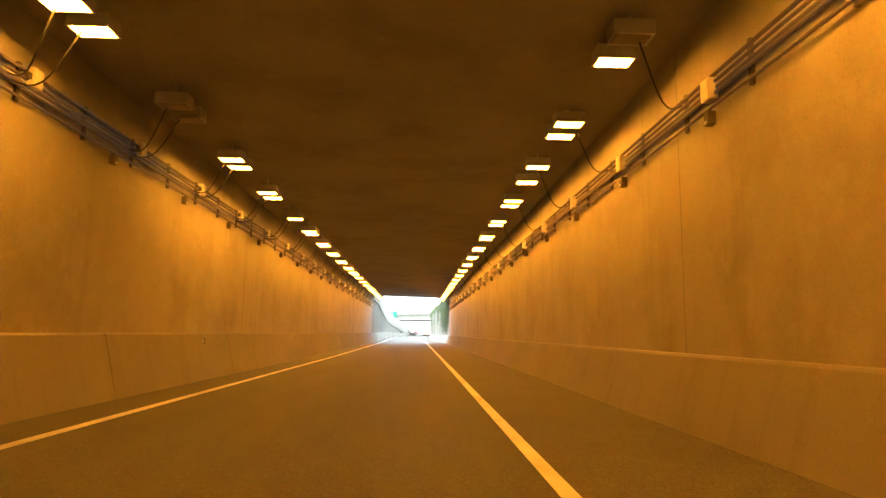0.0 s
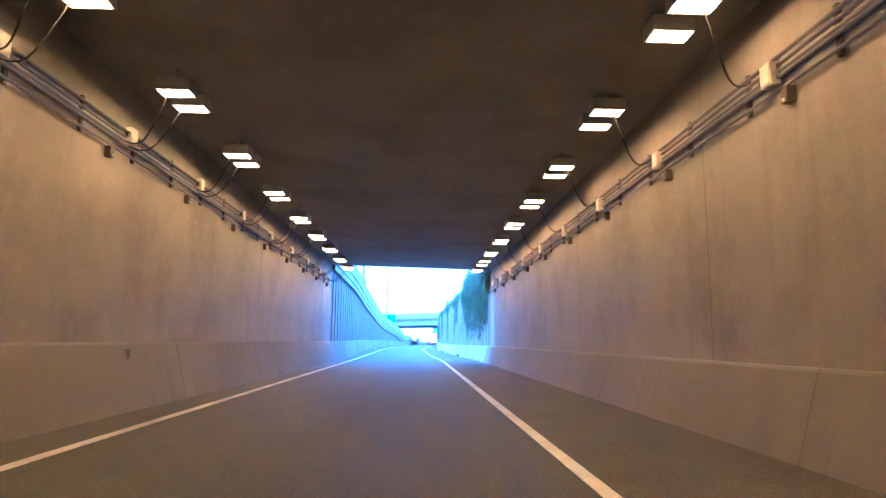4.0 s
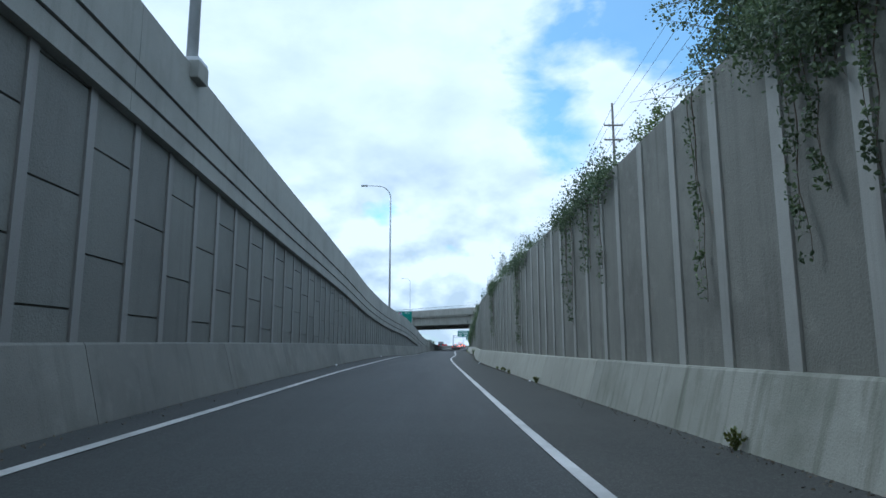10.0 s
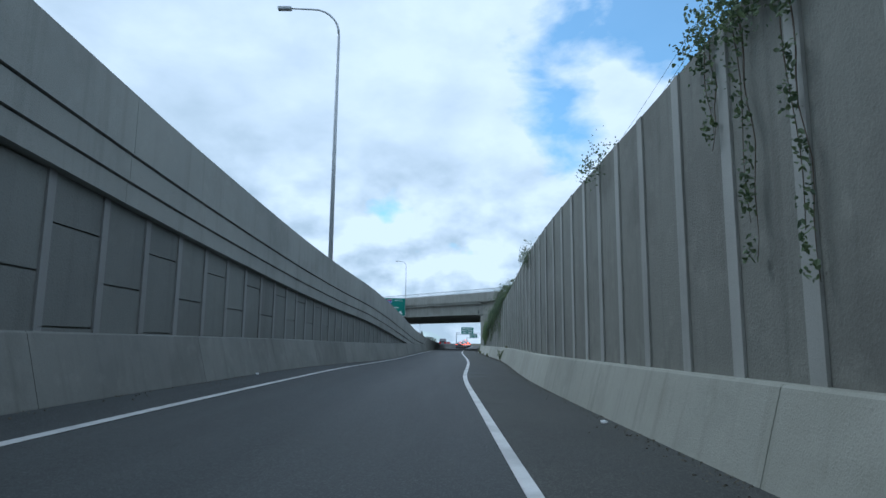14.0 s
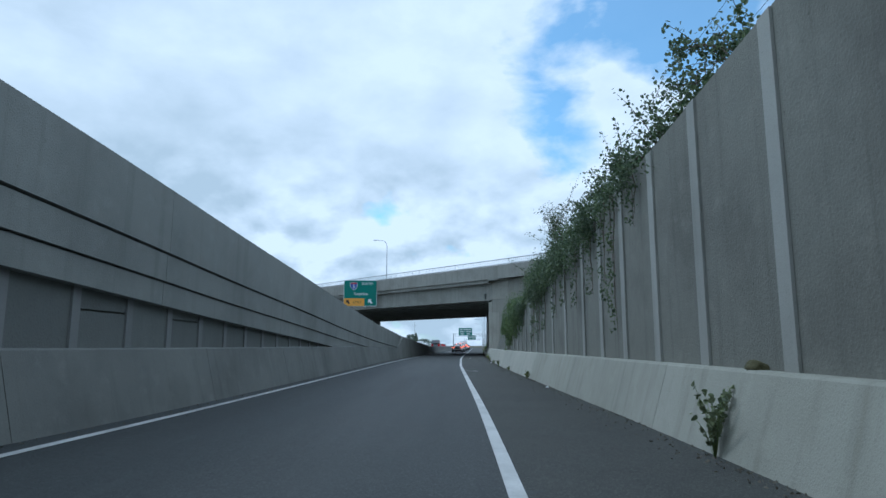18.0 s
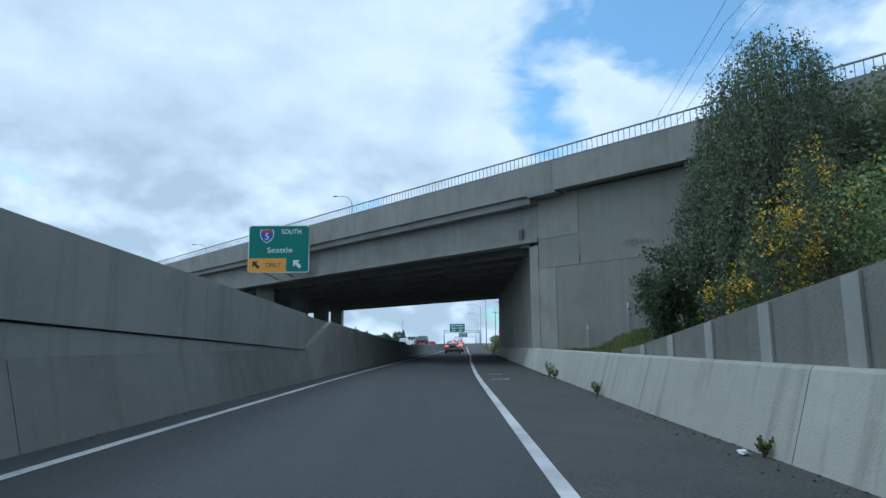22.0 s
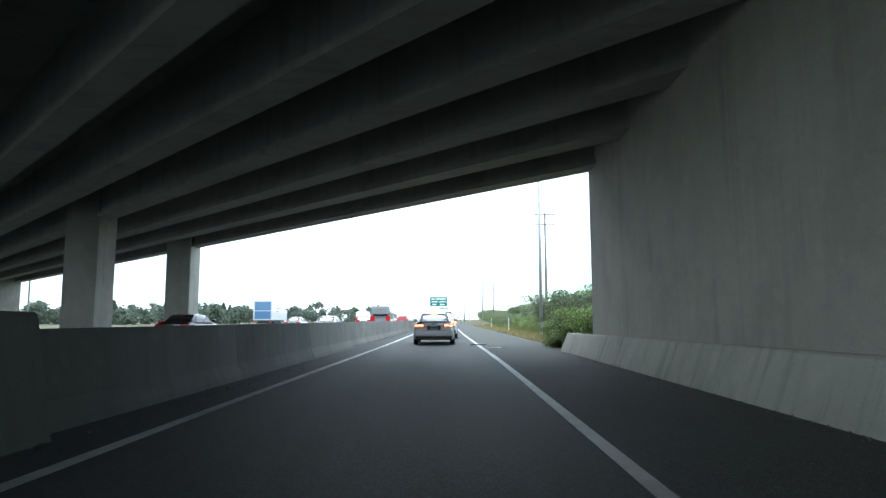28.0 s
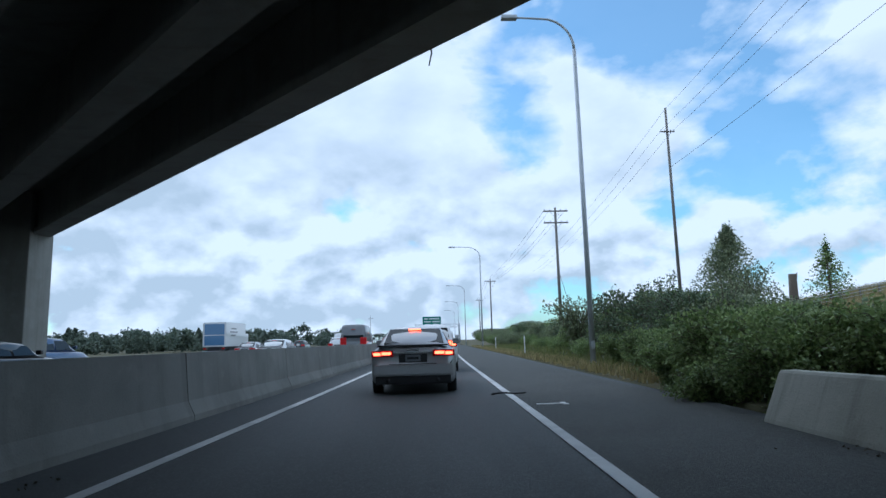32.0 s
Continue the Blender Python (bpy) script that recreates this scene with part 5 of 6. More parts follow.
for y, n, z in ((151.0, 4, 0.55), (153.2, 4, 0.5), (156.2, 6, 0.8), (157.8, 9, 1.0), (159.3, 10, 1.05), (160.8, 10, 0.95), (162.4, 10, 0.9), (164.2, 10, 0.9), (166.0, 10, 0.95), (168.0, 11, 1.0)):
    over_wall("leafy bramble arching over the wall top", y, 0.3, fan(n + 3, -0.5, 0.2, -0.6, 1.4, -0.15, z), 32, 0.064, M_LEAF, 4, 0.055)
over_wall("slender leafy sapling above the wall top", 171.6, 0.7, fan(7, -0.45, 0.35, -0.5, 0.7, 2.0, 3.0), 60, 0.055, M_LEAF, 9, 0.06)
over_wall("arching bramble with sparse leaves above the wall top", 174.0, 0.4, fan(15, -0.6, 0.3, 0.0, 2.3, 0.2, 1.15), 34, 0.055, M_LEAF, 5)
over_wall("arching bramble hanging over the wall top", 175.2, 0.2, fan(7, -0.5, -0.2, -0.5, 1.6, -0.8, 0.2), 40, 0.065, M_LEAF, 3, 0.06)
over_wall("arching bramble standing above the wall top", 168.6, 0.5, fan(8, -0.6, 0.3, -1.2, 1.2, 0.5, 1.5), 26, 0.06, M_LEAF, 4)

# leggy growth with broad leaves along the front of the thicket
for x, y, n, h, mat in ((10.4, 253.3, 9, 1.2, M_LEAF2), (11.6, 254.2, 9, 1.1, M_LEAF5), (12.7, 255.6, 9, 1.0, M_LEAF2), (11.0, 256.6, 8, 1.3, M_LEAF5), (13.4, 258.2, 9, 1.1, M_LEAF4), (10.2, 258.9, 8, 1.3, M_LEAF2),
                        (12.2, 260.8, 9, 1.5, M_LEAF2), (10.6, 262.2, 8, 1.5, M_LEAF5), (11.6, 266.4, 8, 1.9, M_LEAF2)):
    spray("leggy green shrub with broad leaves in the thicket", (x, y, land(x, y)), fan(n, -0.9, 0.9, -0.9, 0.9, 0.55 * h, h), 44, 0.105, mat, 5, 0.09)

# straw slope with a wire fence
M_STRAW = leafy("straw_blade", (0.24, 0.2, 0.09), (0.42, 0.36, 0.18))
fence = thing("wire_fence", "low weathered post and wire fence on the grassy slope", "fence")
tops = []
for k in range(9):
    x, y = 31.2 + 1.6 * k, 290.0
    z = land(x, y)
    part("fence_post", box(x - 0.05, x + 0.05, y - 0.05, y + 0.05, z - 0.6, z + 0.85, 0.012), M_WOOD, fence)
    tops.append((x, y - 0.06, z))
for dz in (0.3, 0.55, 0.78):
    rod("fence_wire", [(x, y, z + dz) for x, y, z in tops], 0.02, M_STEEL, fence, 4)
stump = thing("tree_stump", "tall weathered dead tree stump among the shrubs", "stump", at=(16.2, 265.0, 0.3))
rod("stem", [(0, 0, -0.1), (0.02, 0.01, 1.3), (0.05, -0.02, 2.75)], 0.2, M_BARK, stump, 9, 0.13)
rod("snag", [(0.06, 0, 2.2), (0.2, 0.05, 2.5), (0.25, 0.02, 2.8)], 0.05, M_BARK, stump, 6, 0.02)
guy = thing("guy_wire", "sheathed guy wire staying the utility pole", "guy wire")
rod("stay", [(19.55, 311, 8.2), (20.5, 311, 4.6)], 0.02, M_CABLE, guy, 4)
rod("sheath", [(20.5, 311, 4.6), (21.5, 311, 0.8)], 0.06, M_STEEL, guy, 6)

# far woods along the horizon
pts, trunks = [], []
for x, y, h, w in [(rng.uniform(-330, -12), rng.uniform(470, 640), rng.uniform(5, 9.5), rng.uniform(3, 6)) for _ in range(120)] + \
        [(rng.uniform(60, 330), rng.uniform(470, 700), rng.uniform(5, 9), rng.uniform(3, 6)) for _ in range(45)] + \
        [(-30 - 2.6 * k + rng.uniform(-3, 3), 420 + rng.uniform(-20, 20), rng.uniform(4, 6.5), 4.0) for k in range(40)]:
    conif = rng.uniform() < 0.16
    m = 620
    if conif:
        u = rng.uniform(0, 1, m)
        r = 0.9 * w * (1 - u) * rng.uniform(0.2, 1, m)
        a = rng.uniform(0, 6.28, m)
        pts.append(np.stack([x + np.cos(a) * r, y + np.sin(a) * r, u * h * 1.1], 1))
    else:
        pts.append(clump_points(m, (x, y, h * 0.5), (w, w, h * 0.5), 14, 0.25))
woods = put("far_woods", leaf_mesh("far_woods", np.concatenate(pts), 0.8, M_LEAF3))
tagged(woods, "distant green belt of mixed trees on the horizon, haze in its leaf colour", "trees", kind="stuff")

# grass on the verge, below the wing wall and on the slope
def grass(label, material, patches, w=0.025):
    """Single blades over patches: nearest and farthest x from the wall line, stretch of y, count and height."""
    g = []
    for x0, x1, y0, y1, n, h in patches:
        yy = rng.uniform(y0, y1, n)
        xx = np.array([XR(q) for q in yy]) + rng.uniform(x0, x1, n)
        zz = np.array([land(p, q) for p, q in zip(xx, yy)])
        g.append((xx, yy, zz, h * rng.uniform(0.4, 1.3, n)))
    xx, yy, zz, hh = (np.concatenate(c) for c in zip(*g))
    n = len(xx)
    a = rng.uniform(0, 6.28, n)
    lean = rng.uniform(0, 0.5, n) * hh
    v = np.stack([np.stack([xx - w * np.cos(a), yy - w * np.sin(a), zz - 0.02], 1), np.stack([xx + w * np.cos(a), yy + w * np.sin(a), zz - 0.02], 1),
                  np.stack([xx + lean * np.sin(a), yy + lean * np.cos(a), zz + hh], 1)], 1).reshape(-1, 3)
    me = bpy.data.meshes.new("grass")
    me.from_pydata(v.tolist(), [], (np.arange(n)[:, None] * 3 + np.arange(3)).tolist())
    me.materials.append(material)
    tagged(put("grass", me), label, "grass", kind="stuff")


grass("uncut green verge grass beside the shoulder", M_GRASS, ((0.5, 2.8, 252.5, 340, 9000, 0.22), (0.6, 5.5, 197, 209.5, 15000, 0.2), (2.0, 5.0, 203, 209.5, 9000, 0.3), (2.5, 9.0, 255, 330, 7000, 0.45)))
grass("dry straw-coloured grass on the slope and verge", M_STRAW, ((18, 40, 276, 304, 26000, 0.4), (0.1, 1.6, 258, 345, 9000, 0.22)), 0.03)


def weed(at, h, n, leaf=0.05, green=M_GRASS):
    plant = thing("weed", "small green weed growing at the barrier foot", "weed", "weeds", at=at)
    p = []
    for _ in range(14):
        a, r = rng.uniform(0, 6.28), rng.uniform(0.1, 0.35) * h
        tip = (math.cos(a) * r * 1.4, math.sin(a) * r * 1.4, h * rng.uniform(0.5, 1.0))
        rod("stalk", [(0, 0, -0.02), (tip[0] * 0.4, tip[1] * 0.4, tip[2] * 0.6), tip], 0.006, M_LEAF2, plant, 3, 0.002)
        for u in rng.uniform(0.3, 1.0, n // 14):
            p.append((tip[0] * u ** 1.3, tip[1] * u ** 1.3, tip[2] * u))
    put("leaves", leaf_mesh("leaves", p, leaf, green), plant)


for y, h in ((86.8, 0.3), (100.6, 0.25), (110.5, 0.22), (171.0, 0.3), (184.6, 0.32), (197.6, 0.3), (203.9, 0.4), (205.0, 0.5)):
    weed((XR(y) - 0.52, y, roadz(XR(y) - 0.52, y)), h, 130)

weed((XR(155.8) - 0.5, 155.8, roadz(XR(155.8) - 0.5, 155.8)), 0.75, 230, 0.07, M_LEAF4)

for y, h in ((107.9, 0.2), (109.8, 0.24), (113.0, 0.2), (178.2, 0.18), (190.4, 0.2)):
    weed((XR(y) - 0.5, y, roadz(XR(y) - 0.5, y)), h, 84)

# a clod of earth and leaves on the ledge of the barrier
clod = bmesh.new()
bmesh.ops.create_icosphere(clod, subdivisions=3, radius=0.1)
for v in clod.verts:
    v.co *= 1 + 0.3 * math.sin(31 * v.co.x + 17 * v.co.y) * math.cos(23 * v.co.z)
    v.co.z = max(v.co.z * 0.8, -0.02)
    v.co.y *= 1.5
lump = thing("dirt_clod", "dark clod of earth lying on the barrier ledge", "clod", at=(XR(155.7) - 0.08, 155.7, RAMP_H(155.7) + 0.65 * roadz(XR(155.7), 155.7) + 0.015))
part("earth", clod, M_GROUND, lump)

# ---- street lamps ----
def lamp_post(label, at, high, arm, bracket=False):
    post = thing("street_lamp", label, "street lamp", at=at)
    bend = [(arm * (1 - math.cos(u)) * 0.42, 0, high - 1.3 + 1.3 * math.sin(u)) for u in np.linspace(0, math.pi / 2, 8)]
    rod("pole", [(0, 0, 0), (0, 0, high - 1.3)], 0.11, M_STEEL, post, 10, 0.075)
    rod("arm", bend + [(arm * 0.8, 0, high + 0.05)], 0.06, M_STEEL, post, 8, 0.04)
    bm = box(min(arm * 0.78, arm * 1.0), max(arm * 0.78, arm * 1.0), -0.14, 0.14, high - 0.03, high + 0.12, 0.04)
    part("lamp_head", bm, M_STEEL, post)
    part("base_plate", box(-0.22, 0.22, -0.22, 0.22, -0.02, 0.05, 0.01), M_STEEL, post)
    if bracket:
        part("plinth", box(-0.24, 0.24, -0.24, 0.24, -0.36, -0.02, 0.03), M_COPE, post)
    else:
        part("hand_hole", box(-0.07, 0.07, -0.125, -0.1, 0.6, 0.9, 0.01), M_STEEL, post)
    return post


lamp_post("tall galvanised street lamp on the parapet of the wall", (-5.32, 90.5, 6.35), 13.8, -3.0, True)
lamp_post("tall galvanised street lamp on the parapet of the wall", (-5.98, 143.0, 4.68), 12.95, -3.1, True)
lamp_post("tall galvanised street lamp beside the road shoulder", (9.72, 267.3, 0.03), 13.75, -2.9)
for k in range(4):
    y = 327.5 + 60 * k
    lamp_post("tall galvanised street lamp beside the road shoulder", (XR(y) + 0.95, y, land(XR(y) + 0.95, y)), 13.5, -4.2)
lamp_post("street lamp standing on the bridge", (*at_bridge(52, WIDE + 0.0, 7.85)[:2], 7.85), 13.4, -2.6)
lamp_post("street lamp standing on the bridge", (-44.3, 307.8, 0.0), 21.0, -2.8)
lamp_post("street lamp on the bridge approach", (24.3, 219.9, 7.84), 11.15, -2.7)

# ---- utility poles and wires ----
def utility_pole(label, at, high, arms):
    pole = thing("utility_pole", label, "utility pole", at=at)
    rod("pole", [(0, 0, -0.3), (0, 0, high)], 0.2, M_WOOD, pole, 9, 0.12)
    for z, half in arms:
        part("crossarm", box(-half, half, -0.19, -0.07, z - 0.07, z + 0.07, 0.01), M_WOOD, pole)
        for u in (-0.92, -0.45, 0.45, 0.92):
            if abs(u) < 0.5:
                rod("brace", [(u * half, -0.13, z - 0.07), (u * 0.3 * half, -0.13, z - 0.55), (0, -0.13, z - 0.75)], 0.025, M_STEEL, pole, 5)
            rod("insulator", [(u * half, -0.13, z + 0.07), (u * half, -0.13, z + 0.26)], 0.05, M_STEEL, pole, 6, 0.03)
    return pole


utility_pole("weathered wooden utility pole with two crossarms", (19.5, 311.0, 0.9), 14.4, [(14.0, 1.35), (12.7, 1.35)])
utility_pole("very tall wooden power pole with one crossarm", (32.5, 310.0, 3.2), 23.2, [(20.4, 0.8)])
utility_pole("tall wooden power pole behind the retaining wall", (17.6, 143.0, 5.2), 21.5, [(19.0, 1.0), (17.4, 1.0)])
utility_pole("weathered wooden utility pole with one crossarm", (22.5, 388.0, 1.5), 13.5, [(12.9, 1.3)])
utility_pole("weathered wooden utility pole with one crossarm", (29.5, 470.0, 2.2), 13.5, [(12.9, 1.3)])
utility_pole("tall far radio mast pole", (-26.3, 760.0, 0.0), 23.5, [(20.5, 2.0)])
wires = thing("power_line", "slack black overhead power wires", "power line")


def wire(a, b, sag):
    a, b = Vector(a), Vector(b)
    pts = [a.lerp(b, u) - Vector((0, 0, 4 * sag * u * (1 - u))) for u in np.linspace(0, 1, 15)]
    rod("wire", pts, 0.018, M_CABLE, wires, 4)


for dx, dz in ((0, 26.3), (-0.7, 23.8), (0.7, 23.8)):
    wire((32.5 + dx, 310, dz), (22.0 + dx, 225, dz - 0.5), 1.2)
    wire((22.0 + dx, 225, dz - 0.5), (17.6 + dx, 143, dz), 1.2)
    wire((17.6 + dx, 143, dz), (14.0 + dx, 60, dz + 1), 1.2)
    wire((32.5 + dx, 310, dz), (40 + dx, 420, dz - 4), 1.5)
wire((32.5, 310, 19.5), (22.0, 225, 17.5), 0.9)
for dx in (-1.2, -0.6, 0.6, 1.2):
    wire((19.5 + dx, 311, 15.1), (22.5 + dx, 388, 14.6), 0.9)
    wire((22.5 + dx, 388, 14.6), (29.5 + dx, 470, 15.3), 0.9)

# ---- traffic signal over the bridge approach ----
M_GREEN = surf("sign_green", (0.0, 0.165, 0.12), (0.0, 0.2, 0.15), 2.0, 0.45, 0.0, 30)
M_WHITE = plain("sign_white", (0.82, 0.84, 0.84), 0.45)
M_AMBER = surf("sign_amber", (0.72, 0.33, 0.03), (0.85, 0.42, 0.05), 2.0, 0.5, 0.0, 30)
M_BLUE = plain("shield_blue", (0.03, 0.1, 0.38), 0.45)
M_REDP = plain("shield_red", (0.5, 0.03, 0.05), 0.45)
M_BLACK = plain("sign_black", (0.02, 0.02, 0.02), 0.5)
M_BACK = surf("bare_sign_back", (0.5, 0.49, 0.44), (0.62, 0.6, 0.54), 5.0, 0.5, 0.05, 40, metal=0.2)


def traffic_signal(label, at, high, reach, heads, size, plate_at=None):
    """A mast with an arm along the vector reach; heads and a bare sign hang at shares of the arm."""
    sig = thing("traffic_signal", label, "traffic signal", at=at)
    rod("mast", [(0, 0, 0), (0, 0, high + 0.2)], 0.14, M_STEEL, sig, 10, 0.11)
    on = lambda u: Vector((reach[0] * u, reach[1] * u, high + reach[2] * u))
    rod("mast_arm", [on(0), on(0.5), on(1)], 0.1, M_STEEL, sig, 8, 0.05)
    part("base_plate", box(-0.3, 0.3, -0.3, 0.3, -0.02, 0.06, 0.01), M_STEEL, sig)
    for u in heads:
        p = on(u)
        head = part("signal_head", box(p.x - 0.18 * size, p.x + 0.18 * size, p.y - 0.36, p.y - 0.13, p.z - 0.55 * size, p.z + 0.55 * size, 0.03), M_BLACK, sig)
        part("backplate", box(p.x - 0.33 * size, p.x + 0.33 * size, p.y - 0.13, p.y - 0.11, p.z - 0.7 * size, p.z + 0.7 * size, 0.008), M_BLACK, sig)
        for dz in (-0.34, 0.0, 0.34):
            rod("visor", [(p.x, p.y - 0.34, p.z + dz * size), (p.x, p.y - 0.52, p.z + dz * size)], 0.12 * size, M_BLACK, head, 10)
        part("clamp", box(p.x - 0.05, p.x + 0.05, p.y - 0.12, p.y + 0.1, p.z - 0.12, p.z + 0.12, 0.01), M_STEEL, head)
    if plate_at:
        p = on(plate_at)
        part("street_sign", box(p.x - 0.45, p.x + 0.45, p.y - 0.13, p.y - 0.11, p.z - 0.4, p.z + 0.45, 0.008), M_BACK, sig, "bare pale sign plate")
    return sig


traffic_signal("traffic signal heads on a steel mast arm above the bridge approach", (26.0, 198.4, 7.84), 7.75, (-10.3, 3.2, -0.75), (0.565, 0.825), 1.08, 0.925)
traffic_signal("smaller far traffic signal heads beyond the bridge railing", (24.6, 218.6, 7.84), 6.5, (-5.6, -0.4, 0.1), (0.4, 0.78), 0.85)

# ---- signs ----
def letters(text, height, material, parent, at, name="lettering", turn=None, width=None):
    """Raised lettering in the built-in font, standing upright and facing -y."""
    cu = bpy.data.curves.new(name, "FONT")
    cu.body, cu.size, cu.extrude, cu.align_x, cu.align_y = text, height * 1.38, 0.004, "CENTER", "CENTER"
    ob = bpy.data.objects.new(name, cu)
    scene.collection.objects.link(ob)
    bpy.context.view_layer.update()
    me = bpy.data.meshes.new_from_object(ob.evaluated_get(bpy.context.evaluated_depsgraph_get()))
    bpy.data.objects.remove(ob)
    bpy.data.curves.remove(cu)
    me.materials.clear()
    me.materials.append(material)
    if width:
        xs = [v.co.x for v in me.vertices]
        f = width / (max(xs) - min(xs))
        for v in me.vertices:
            v.co.x *= f
    return put(name, me, parent, m=pose(*at, 90, 0, 0))


def plate(name, outline, y0, y1, material, parent, label=""):
    """A flat plate of an (x, z) outline between two depths."""
    k = len(outline)
    v = [(x, y0, z) for x, z in outline] + [(x, y1, z) for x, z in outline]
    f = [tuple(range(k)), tuple(reversed(range(k, 2 * k)))] + [(i, k + i, k + (i + 1) % k, (i + 1) % k) for i in range(k)]
    me = mesh(name, v, f, material)
    bm = bmesh.new()
    bm.from_mesh(me)
    bmesh.ops.recalc_face_normals(bm, faces=bm.faces)
    bm.to_mesh(me)
    bm.free()
    return put(name, me, parent, label)


def round_rect(x0, x1, z0, z1, r):
    pts = []
    for cx, cz, a0 in ((x1 - r, z1 - r, 0), (x0 + r, z1 - r, 90), (x0 + r, z0 + r, 180), (x1 - r, z0 + r, 270)):
        pts += [(cx + r * math.cos(radians(a0 + d)), cz + r * math.sin(radians(a0 + d))) for d in (0, 22.5, 45, 67.5, 90)]
    return pts


def arrow(cx, cz, s):
    """An arrow pointing up and to the left."""
    base = [(-0.5, 0.5), (0.28, 0.5), (0.02, 0.24), (0.5, -0.24), (0.24, -0.5), (-0.24, -0.02), (-0.5, -0.28)]
    return [(cx + s * x, cz + s * z) for x, z in base]


sign = thing("guide_sign", "green freeway guide sign with amber exit-only panel, fixed to the bridge", "road sign", at=(-11.72, 225.8, 5.88))
SW, SH = 4.08, 3.2
plate("border", round_rect(0, SW, 0, SH, 0.2), 0.0, 0.03, M_WHITE, sign)
plate("panel", round_rect(0.05, SW - 0.05, 0.05, SH - 0.05, 0.17), -0.006, 0.001, M_GREEN, sign)
plate("exit_panel", round_rect(0.02, 2.55, 0.02, 0.96, 0.05), -0.012, -0.006, M_AMBER, sign, "amber panel")
shield = [(x * 0.47 + 1.22, z * 0.47 + 2.48) for x, z in ((-0.85, 0.95), (-0.4, 0.86), (0, 0.98), (0.4, 0.86), (0.85, 0.95), (1.0, 0.5), (0.95, -0.1), (0.6, -0.65), (0, -1.05), (-0.6, -0.65), (-0.95, -0.1), (-1.0, 0.5))]
plate("shield_rim", shield, -0.012, -0.005, M_WHITE, sign)
plate("shield", [((x - 1.22) * 0.9 + 1.22, (z - 2.48) * 0.9 + 2.48) for x, z in shield], -0.016, -0.011, M_BLUE, sign)
plate("shield_band", [(0.84, 2.72), (1.6, 2.72), (1.56, 2.87), (1.22, 2.9), (0.88, 2.87)], -0.02, -0.015, M_REDP, sign)
letters("5", 0.46, M_WHITE, sign, (1.22, -0.022, 2.42))
letters("SOUTH", 0.33, M_WHITE, sign, (2.86, -0.012, 2.75), width=1.3)
letters("Seattle", 0.36, M_WHITE, sign, (2.1, -0.012, 1.5), width=1.66)
letters("ONLY", 0.3, M_BLACK, sign, (1.68, -0.018, 0.49), width=1.0)
plate("arrow", arrow(0.56, 0.5, 0.5), -0.018, -0.011, M_BLACK, sign)
plate("arrow", arrow(3.3, 0.55, 0.56), -0.013, -0.005, M_WHITE, sign)
for x, z in ((0.5, 0.3), (2.0, 0.3), (3.6, 0.3), (0.5, 2.7), (3.6, 2.7)):
    rod("strut", [(x, 0.03, z), (x + 0.5, max(0.4, 1.115 * (4.08 - x) - 0.2) + 1.9, z + (0.0 if z > 1 else -0.35))], 0.05, M_STEEL, sign, 6)

merge = thing("warning_sign", "amber diamond merge sign on a post behind the barrier", "road sign", at=(-14.2, 233.3, 4.15))
plate("panel", [(0, 0.84), (0.84, 0), (0, -0.84), (-0.84, 0)], 0.0, 0.02, M_AMBER, merge)
plate("border", [(0, 0.78), (0.78, 0), (0, -0.78), (-0.78, 0)], -0.004, 0.0, M_BLACK, merge)
plate("field", [(0, 0.75), (0.75, 0), (0, -0.75), (-0.75, 0)], -0.008, -0.004, M_AMBER, merge)
for s in (-1, 1):
    plate("arrow", [(s * 0.24 - 0.05, -0.3), (s * 0.24 + 0.05, -0.3), (s * 0.18 + 0.05, 0.1), (s * 0.18 + 0.16, 0.08), (s * 0.18, 0.36), (s * 0.18 - 0.16, 0.08), (s * 0.18 - 0.05, 0.1)], -0.014, -0.008, M_BLACK, merge)
for z in (-0.3, 0.0, 0.3):
    plate("dash", [(-0.025, z - 0.09), (0.025, z - 0.09), (0.025, z + 0.09), (-0.025, z + 0.09)], -0.014, -0.008, M_BLACK, merge)
rod("post", [(0, 0.05, -4.1), (0, 0.05, 0.6)], 0.05, M_STEEL, merge, 6)

gantry = thing("sign_gantry", "steel gantry over the road with green guide signs", "gantry", at=(6.8, 510.0, 0.0))
for x in (0.0, 18.6):
    rod("post", [(x, 0, -0.2), (x, 0, 8.2)], 0.3, M_STEEL, gantry, 8, 0.25)
for z in (6.7, 7.9):
    rod("chord", [(0, 0, z), (18.6, 0, z)], 0.13, M_STEEL, gantry, 6)
for k in range(12):
    rod("brace", [(k * 1.55, 0, 6.7 + 1.2 * (k % 2)), (k * 1.55 + 1.55, 0, 7.9 - 1.2 * (k % 2))], 0.07, M_STEEL, gantry, 5)
plate("sign_panel", round_rect(3.0, 10.7, 7.1, 11.2, 0.3), -0.4, -0.3, M_GREEN, gantry)
for x0, x1, z in ((3.6, 5.2, 10.3), (5.7, 10.0, 10.3), (3.6, 6.4, 9.1), (7.0, 10.2, 9.1), (4.0, 6.0, 7.9), (7.5, 9.6, 7.9)):
    plate("legend_bar", [(x0, z - 0.26), (x1, z - 0.26), (x1, z + 0.26), (x0, z + 0.26)], -0.42, -0.4, M_WHITE, gantry)
drip = thing("hanging_wire", "short loose black wire hanging from the bridge edge", "wire")
rod("wire", [(3.31, 254.33, 6.25), (3.33, 254.33, 6.05), (3.28, 254.34, 5.82)], 0.02, M_CABLE, drip, 5, 0.012)
far_g = copy_thing(gantry, pose(22.0, 760.0, 0))

